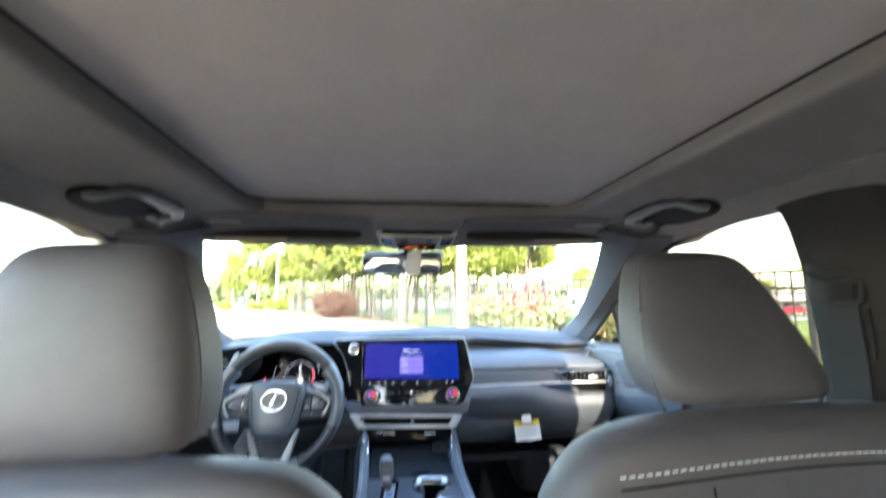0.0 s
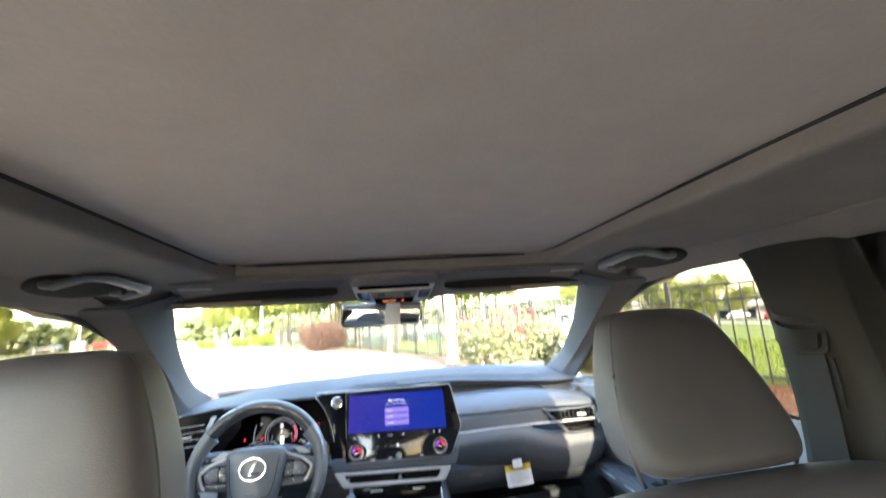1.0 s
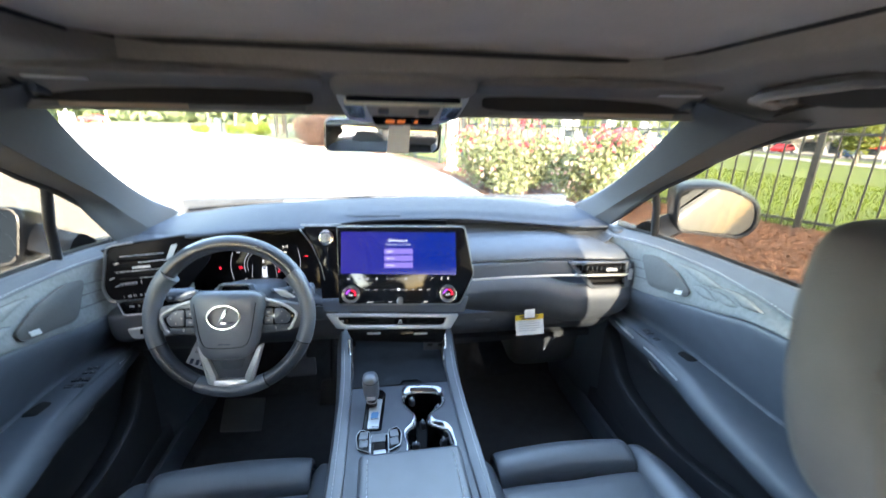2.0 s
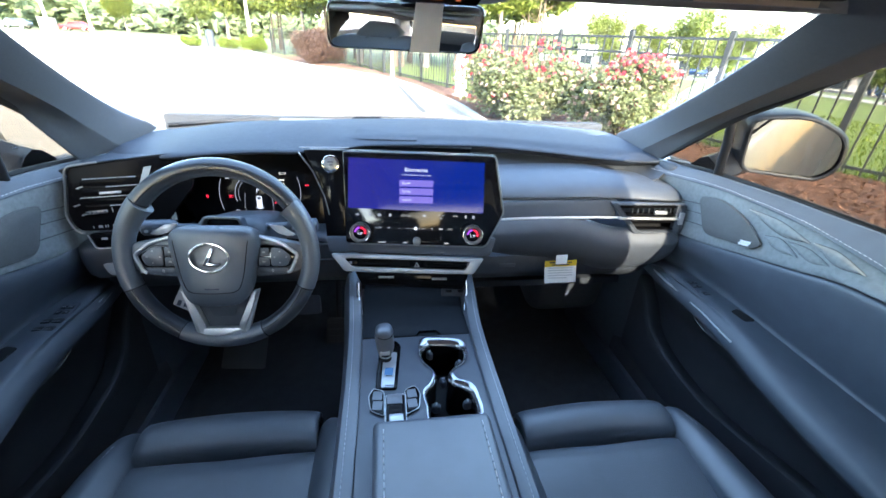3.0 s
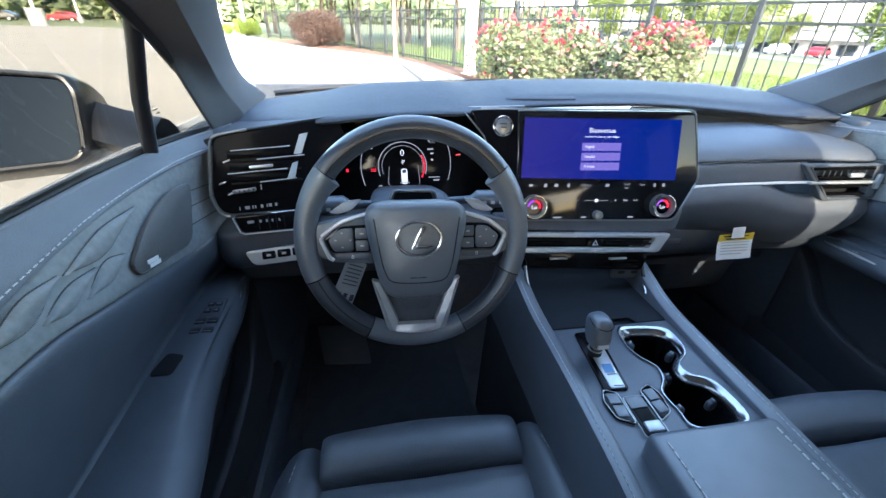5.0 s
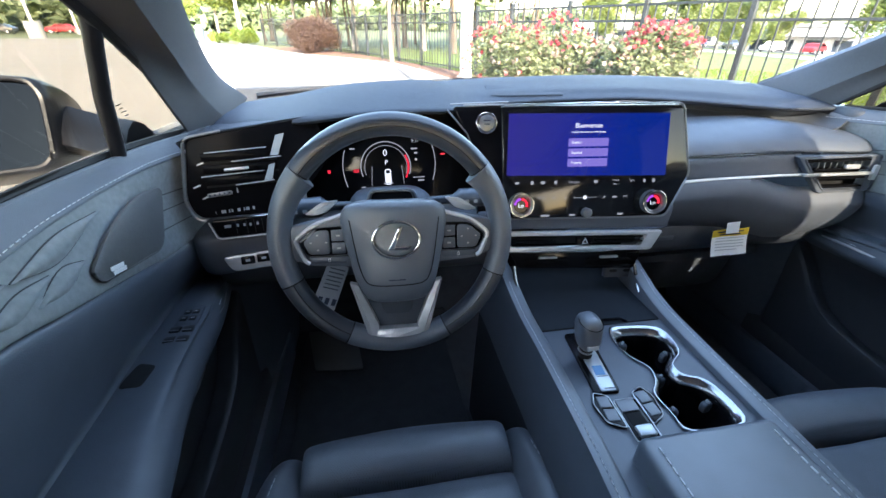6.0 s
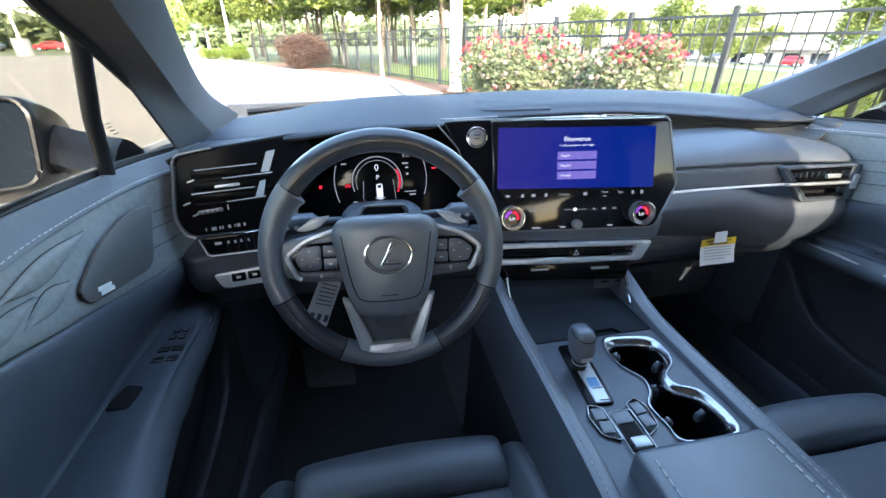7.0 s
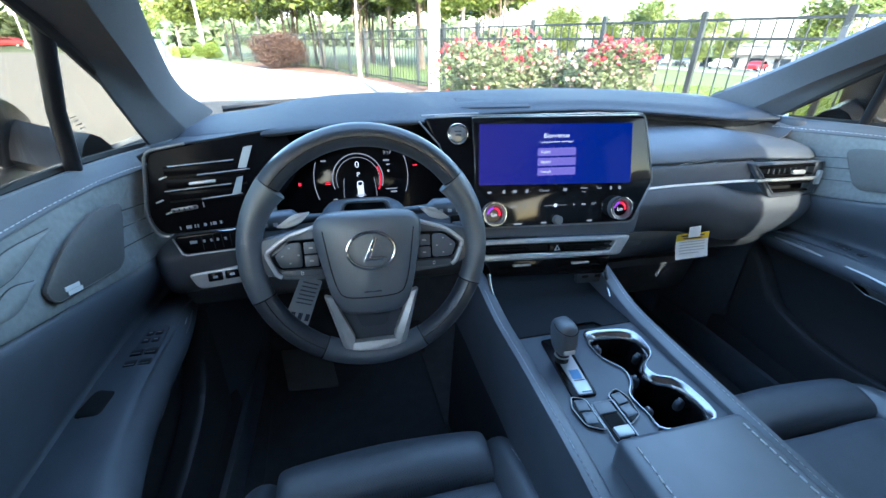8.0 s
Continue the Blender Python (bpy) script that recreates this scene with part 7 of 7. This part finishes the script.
def blades(n):
    bm = bmesh.new()
    rnd = random.Random(9)
    for _ in range(n):
        u = rnd.random() ** 1.6
        y = rnd.uniform(-1, 15)
        x = fence_x(y) + 0.08 + u * 12
        a, h, w = rnd.uniform(0, 6.28), rnd.uniform(0.03, 0.08), 0.012 + 0.01 * u
        z = fall(x, y)
        c, s_ = math.cos(a) * w, math.sin(a) * w
        bm.faces.new([bm.verts.new(q) for q in ((x - c, y - s_, z), (x + c, y + s_, z), (x + rnd.uniform(-0.03, 0.03), y + rnd.uniform(-0.03, 0.03), z + h))])
    return bm


tagged(part("grass_blades", blades(24000), leafy("grass blades", (0.085, 0.128, 0.007), (0.187, 0.238, 0.017)), smooth=False), "short mown grass blades of the lawn", "grass", kind="stuff")


# ---- fence ----
def picket_mesh(name, w, h):
    bm = box(w, w, h, pose(0, 0, h / 2), 0.003, 1)
    me = bpy.data.meshes.new(name)
    bm.to_mesh(me)
    bm.free()
    me.materials.append(FENCEM)
    return me


POST, PICKET = picket_mesh("post", 0.078, 1.75), picket_mesh("picket", 0.022, 1.58)


def fence(line, step, label, pitch=0.19):
    f = thing("fence", label, "fence", "fences")
    for (xa, ya), (xb, yb) in zip(line, line[1:]):
        d = Vector((xb - xa, yb - ya, 0))
        n = max(1, round(d.length / step))
        rot = math.degrees(math.atan2(d.y, d.x))
        for i in range(n + 1):
            o = new("post", POST)
            o.matrix_world = pose(xa + d.x * i / n, ya + d.y * i / n, 0.0, 0, 0, rot)
            o.parent = f
        for i in range(n):
            a, b = Vector((xa, ya, 0)) + d * (i / n), Vector((xa, ya, 0)) + d * ((i + 1) / n)
            for z in (1.628, 1.373, 0.157):
                mid = (a + b) / 2
                part("rail", box(d.length / n - 0.05, 0.035, 0.04, pose(mid.x, mid.y, z, 0, 0, rot), 0.003, 1), FENCEM, f)
            k = int(d.length / n / pitch)
            for j in range(1, k):
                q = a.lerp(b, j / k)
                o = new("picket", PICKET)
                o.matrix_world = pose(q.x, q.y, 0.05, 0, 0, rot)
                o.parent = f
    return f


fence(FA, 1.722, "black steel picket fence between mulch bed and lawn")
fence(FB, 1.80, "black steel picket fence behind the roses and trees")
fence(FC, 1.80, "black steel picket fence running on along the lawn")


# ---- plants ----
def leaves(clumps, n, size, seed, squash=1.0, shell=0.55):
    """Many small bent leaves spread through clumps (centre, radius)."""
    rnd = random.Random(seed)
    verts, faces = [], []
    for (cx, cy, cz), r in clumps:
        for _ in range(n):
            while True:
                p = Vector((rnd.uniform(-1, 1), rnd.uniform(-1, 1), rnd.uniform(-1, 1)))
                if shell < p.length < 1 or (p.length < 1 and rnd.random() < 0.35):
                    break
            lump = 1 + 0.35 * noise.noise(p * 2.3 + Vector((cx, cy, cz)))
            c = Vector((cx, cy, cz)) + Vector((p.x, p.y, p.z * squash)) * r * lump
            if c.z < 0.05:
                continue
            d = Vector((rnd.uniform(-1, 1), rnd.uniform(-1, 1), rnd.uniform(-0.6, 0.6))).normalized()
            u = d.orthogonal().normalized()
            s = size * rnd.uniform(0.6, 1.3)
            b = len(verts)
            up = d.cross(u) * s * 0.18
            verts += [c - d * s, c + u * s * 0.5 + up, c + d * s, c - u * s * 0.5 + up]
            faces += [(b, b + 1, b + 2), (b, b + 2, b + 3)]
    return verts, faces


def foliage(name, data, material, parent, label=""):
    me = bpy.data.meshes.new(name)
    me.from_pydata([tuple(v) for v in data[0]], [], data[1])
    me.materials.append(material)
    ob = new(name, me)
    ob.parent = parent
    return tagged(ob, label)


def tree(seed, height, trunk_r, fork, spread, n_clumps, n_leaf, leaf, bark, label, size=0.13, stems=1, crown_lo=0.45):
    rnd = random.Random(seed)
    t = thing("tree", label, "tree", "trees")
    clumps = []
    for st in range(stems):
        bx, by = (0, 0) if stems == 1 else (rnd.uniform(-0.5, 0.5), rnd.uniform(-0.4, 0.4))
        lean = (rnd.uniform(-0.06, 0.06), rnd.uniform(-0.06, 0.06))
        pts = [(bx + lean[0] * z + 0.05 * math.sin(z * 1.3 + seed), by + lean[1] * z, z) for z in np.linspace(0, height * 0.8, 9)]
        r = [trunk_r * (1 - 0.75 * i / 8) * (1.35 if i == 0 else 1) for i in range(9)]
        part("trunk", tube(pts, r, 9), bark, t, "tapered trunk" if st == 0 else "")
        for k in range(5):
            z0 = height * (fork + (0.75 - fork) * k / 5)
            a = rnd.uniform(0, 6.28)
            l = spread * rnd.uniform(0.5, 0.9)
            p0 = Vector((bx + lean[0] * z0, by + lean[1] * z0, z0))
            tip = p0 + Vector((math.cos(a) * l, math.sin(a) * l, l * rnd.uniform(0.5, 1.1)))
            part("limb", tube([p0, p0.lerp(tip, 0.5) + Vector((0, 0, -0.08 * l)), tip], [trunk_r * 0.45, trunk_r * 0.28, trunk_r * 0.1], 6), bark, t)
            clumps.append((tuple(tip), spread * rnd.uniform(0.30, 0.48)))
    for _ in range(n_clumps):
        a, rr = rnd.uniform(0, 6.28), spread * math.sqrt(rnd.random()) * 0.9
        z = height * rnd.uniform(crown_lo, 0.98)
        f = math.sqrt(max(0.1, 1 - ((z / height - 0.65) / 0.45) ** 2))
        clumps.append(((math.cos(a) * rr * f, math.sin(a) * rr * f, z), spread * rnd.uniform(0.28, 0.48)))
    foliage("crown", leaves(clumps, n_leaf, size, seed), leaf, t, "uneven leafy crown")
    return t


def at_tree(t, x, y, turn=0.0, scale=1.0, first=False):
    z = fall(x, y)
    if first:
        t.matrix_basis = pose(x, y, z, 0, 0, turn)
        return t
    return copy_thing(t, pose(x, y, z, 0, 0, turn))


oak = tree(11, 8.5, 0.16, 0.32, 2.8, 14, 520, LEAF, BARK, "green leafy tree with a grey trunk behind the fence", size=0.17, stems=1, crown_lo=0.36)
at_tree(oak, -1.2, 27.5, 0, first=True)
for x, y, a in ((2.6, 26.0, 70), (6.5, 25.0, 200), (-6.0, 38.0, 130), (-14.5, 47.0, 20), (-46.0, 92.0, 260), (-66.0, 84.0, 310), (-27.0, 74.0, 80)):
    at_tree(oak, x, y, a)
slim = tree(23, 7.5, 0.09, 0.35, 2.0, 10, 420, LEAF, DARKBARK, "slim many stemmed tree with dark green crown", size=0.16, stems=4, crown_lo=0.40)
at_tree(slim, -3.2, 30.5, 0, first=True)
for x, y, a in ((0.8, 25.2, 45), (4.4, 23.8, 150), (-1.4, 33.0, 220), (9.0, 27.0, 300), (-9.5, 44.0, 10), (1.8, 30.0, 100), (6.6, 31.0, 190), (-4.0, 37.0, 280), (3.4, 36.0, 350), (10.5, 35.0, 30)):
    at_tree(slim, x, y, a)
lowt = tree(31, 6.0, 0.14, 0.35, 2.9, 14, 300, LEAF, BARK, "broad green tree standing on the far lawn", size=0.17, crown_lo=0.30)
at_tree(lowt, 37.0, 27.0, 0, first=True)
for x, y, a in ((52.0, 62.0, 90), (63.0, 71.0, 40), (41.0, 66.0, 200), (75.0, 74.0, 300), (30.0, 58.0, 120), (46.0, 50.0, 10), (33.0, 44.0, 77), (66.0, 50.0, 170), (34.0, 8.0, 60)):
    at_tree(lowt, x, y, a)
# young tree at the end of the bed: pale bare trunk with a few limbs
young = tree(41, 6.2, 0.075, 0.38, 1.4, 5, 240, LEAF, mat("pale bark", (0.20, 0.17, 0.14), 0.9, var=0.2, scale=20, bump=0.5, bscale=60), "young tree with a pale slender trunk in the mulch", size=0.10, crown_lo=0.62)
at_tree(young, 0.42, 17.6, 30, first=True)


def bush(x, y, rx, h, n, leaf, label, size, seed, category="bush", clumps=14, name="bush"):
    rnd = random.Random(seed)
    b = thing(name, label, category)
    cl = []
    for _ in range(clumps):
        a, q = rnd.uniform(0, 6.28), math.sqrt(rnd.random())
        cl.append(((math.cos(a) * rx * 0.7 * q, math.sin(a) * rx * 0.7 * q, h * rnd.uniform(0.25, 0.72)), min(rx, h) * rnd.uniform(0.30, 0.42)))
    foliage("foliage", leaves(cl, n, size, seed), leaf, b, "dense small leaves")
    for k in range(5):
        a = 6.28 * k / 5
        part("stem", tube([(0, 0, 0), (math.cos(a) * rx * 0.3, math.sin(a) * rx * 0.3, h * 0.5)], [0.03, 0.01], 6), DARKBARK, b)
    b.matrix_basis = pose(x, y, fall(x, y))
    return b, cl


bush(-3.25, 25.0, 1.42, 1.74, 1000, PLUMLEAF, "rounded plum brown clipped bush at the bed end", 0.05, 3, clumps=40)
bush(-9.8, 36.8, 1.3, 1.1, 400, LIMELEAF, "low lime green rounded shrub", 0.06, 4)
bush(-13.0, 41.5, 1.1, 0.8, 300, LIMELEAF, "low lime green rounded shrub", 0.06, 6)
bush(-16.5, 43.0, 0.9, 0.8, 300, LIMELEAF, "low lime green rounded shrub", 0.06, 8)


def roses(x, y, rx, h, seed, n):
    b, cl = bush(x, y, rx, h, n, ROSELEAF, "blooming rose bush with red and pale flowers", 0.045, seed, "rose bush", 26, "rose_bush")
    rnd = random.Random(seed + 50)
    for nm, material, cnt, lo in (("red_blooms", ROSERED, 26, 0.82), ("pale_blooms", ROSEPALE, 16, 0.25)):
        verts, faces = [], []
        for (cx, cy, cz), r in cl:
            if cz + r < lo * h:
                continue
            for _ in range(cnt):
                d = Vector((rnd.gauss(0, 1), rnd.gauss(0, 1), rnd.gauss(0.35 if lo < 0.5 else 0.9, 0.7))).normalized()
                c = Vector((cx, cy, cz)) + d * r * rnd.uniform(0.95, 1.25)
                for _p in range(6):
                    p = Vector((rnd.gauss(0, 1), rnd.gauss(0, 1), rnd.gauss(0, 1))).normalized()
                    u = p.orthogonal().normalized()
                    w = p.cross(u)
                    s = rnd.uniform(0.022, 0.042)
                    k = len(verts)
                    q = c + p * 0.02
                    verts += [q - u * s, q - w * s, q + u * s, q + w * s]
                    faces += [(k, k + 1, k + 2, k + 3)]
        foliage(nm[:-1], (verts, faces), material, b, "red rose blooms" if lo > 0.5 else "pale pink rose blooms")
    return b


roses(2.68, 8.65, 1.22, 1.50, 61, 620)
roses(4.02, 7.20, 0.85, 1.44, 67, 520)

# ---- poles, signs, cars, buildings ----
lp1 = thing("light_pole", "thick white parking lot light pole on a base", "light pole")
part("shaft", tube([(2.15, 12.3, 0.0), (2.15, 12.3, 9.0)], [0.155, 0.14], 24), WHITEPOLE, lp1)
part("base", disc(0.24, 0.10, pose(2.15, 12.3, 0), 24, 0.02), KERB, lp1, "round concrete base")
for x, y, h, b in ((-12.0, 45.0, 9.0, 0.8), (-44.0, 78.0, 9.0, 0.8), (-37.0, 58.0, 9.5, 1.7)):
    q = thing("light_pole", "slim white light pole beside the lot", "light pole", "far light poles")
    part("shaft", tube([(x, y, 0.0), (x, y, h)], [0.16, 0.10], 12), WHITEPOLE, q)
    part("base", tube([(x, y, 0), (x, y, b)], 0.38 * b / 0.8, 16), KERB, q, "concrete footing")
    part("lamp_head", box(0.6, 0.3, 0.14, pose(x, y, h + 0.05), 0.03), DARKSILVER, q)
bn = thing("litter_bin", "dark waste bin beside the lot", "litter bin")
part("drum", tube([(-15.2, 44.0, 0), (-15.2, 44.0, 1.1)], [0.33, 0.36], 16), PLASTIC, bn)
part("hood", tube([(-15.2, 44.0, 1.1), (-15.2, 44.0, 1.35)], [0.38, 0.2], 16), PLASTIC, bn)


def parked_car(x, y, turn, paint, label):
    c = thing("parked_car", label, "car", "parked cars")
    side = [(-2.2, 0.35), (-2.25, 0.75), (-2.1, 0.95), (-1.1, 1.02), (-0.55, 1.45), (0.9, 1.48), (1.7, 1.05), (2.2, 0.95), (2.25, 0.4)]
    bm = plate(corners(side, 0.12, 3), 1.7, plane((0, 0, 0), (1, 0, 0), (0, 0, 1)) @ Matrix.Translation((0, 0, -0.85)), 0.12)
    part("body", bm, paint, c, "painted body")
    for s_ in (-0.86, 0.835):
        part("side_window", plate([(-0.9, 1.04), (-0.45, 1.38), (0.8, 1.40), (1.35, 1.06)], 0.03, plane((0, -s_, 0), (1, 0, 0), (0, 0, 1)) @ Matrix.Translation((0, 0, -0.015))), DARKGLASS, c, smooth=False)
    for wx in (-1.4, 1.4):
        for wy in (-0.78, 0.78):
            w = part("wheel", tube([(wx, wy - 0.1, 0.33), (wx, wy + 0.1, 0.33)], 0.33, 18), RUBBER, c)
            part("rim", tube([(wx, wy - 0.105, 0.33), (wx, wy + 0.105, 0.33)], 0.2, 14), SILVER, w)
    c.matrix_basis = pose(x, y, fall(x, y) + 0.01, 0, 0, turn)
    return c


pc = [parked_car(60.0, 60.0, 20, BODY, "white parked car far across the lawn"), parked_car(64.5, 57.5, 20, REDPAINT, "red parked car far across the lawn"), parked_car(57.0, 64.0, 20, BODYDARK, "dark grey parked car far across the lawn"), parked_car(69.0, 51.0, 20, BLUEPAINT, "blue parked car far across the lawn")]
for src, x, y in ((0, 72, 47.0), (2, 75, 42.0), (1, 78, 36.0), (0, 62, 38.0), (2, 65, 33.0), (3, 54, 69.0)):
    copy_thing(pc[src], pose(x, y, fall(x, y) + 0.01, 0, 0, 24))
parked_car(-52.0, 88.0, 5, REDPAINT, "red parked car beyond the far lawn")
parked_car(-60.0, 86.0, 5, BODYDARK, "dark grey parked car beside the far lawn")


def building(x, y, turn, length, depth, h, bays, label):
    b = thing("building", label, "building", "far buildings")
    part("wall", box(length, depth, h, pose(0, depth / 2, h / 2)), WALLW, b, "white clad wall", smooth=False)
    part("roof", box(length + 0.8, depth + 0.8, 0.35, pose(0, depth / 2, h + 0.17), 0.05), ROOFG, b, "flat grey roof edge")
    part("canopy", box(length * 0.9, 1.6, 0.25, pose(0, -0.8, h * 0.68), 0.03), ROOFG, b)
    for i in range(bays):
        xx = -length / 2 + length * (i + 0.5) / bays
        w = part("window", box(length / bays * 0.62, 0.12, h * 0.42, pose(xx, -0.03, h * 0.33), 0.02), PLASTIC, b, "window frame")
        part("pane", box(length / bays * 0.54, 0.04, h * 0.36, pose(xx, -0.10, h * 0.33)), DARKGLASS, w, smooth=False)
    b.matrix_basis = pose(x, y, fall(x, y), 0, 0, turn)
    return b


building(88.0, 62.0, -52, 46, 16, 4.6, 11, "long low white shop building across the lawn")
building(66.0, 96.0, -30, 40, 14, 4.6, 9, "low white building behind the parked cars")
sg = thing("sign", "red and white board on two posts across the lawn", "sign")
part("board", box(2.6, 0.12, 1.3, pose(0, 0, 2.0), 0.03), REDPAINT, sg, "red board")
for k in range(2):
    part("lettering_bar", box(1.8 - 0.5 * k, 0.02, 0.22, pose(0.0, -0.075, 2.25 - 0.45 * k)), PAPER, sg, "white bar", smooth=False)
for sx in (-0.9, 0.9):
    part("post", box(0.12, 0.12, 1.5, pose(sx, 0, 0.75), 0.01), WHITEPOLE, sg)
sg.matrix_basis = pose(47.0, 33.0, fall(47.0, 33.0), 0, 0, -55)
# woods closing the distance; their haze is only the paler leaf colour
rnd_far = random.Random(77)
fc = []
for i in range(150):
    a = radians(-75 + 150 * i / 149)
    r = rnd_far.uniform(120, 170)
    hgt = rnd_far.uniform(1.0, 2.6)
    fc.append(((math.sin(a) * r, math.cos(a) * r, fall(math.sin(a) * r, 0) + hgt), rnd_far.uniform(3.4, 5.8)))
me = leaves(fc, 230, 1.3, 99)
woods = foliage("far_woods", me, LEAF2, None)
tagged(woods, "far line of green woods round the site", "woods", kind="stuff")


# ---- the plan's unit ----
for me in bpy.data.meshes:
    me.transform(Matrix.Scale(SIZE, 4))
for ob in scene.objects:
    if ob.type in ("MESH", "EMPTY"):
        ob.location = ob.location * SIZE
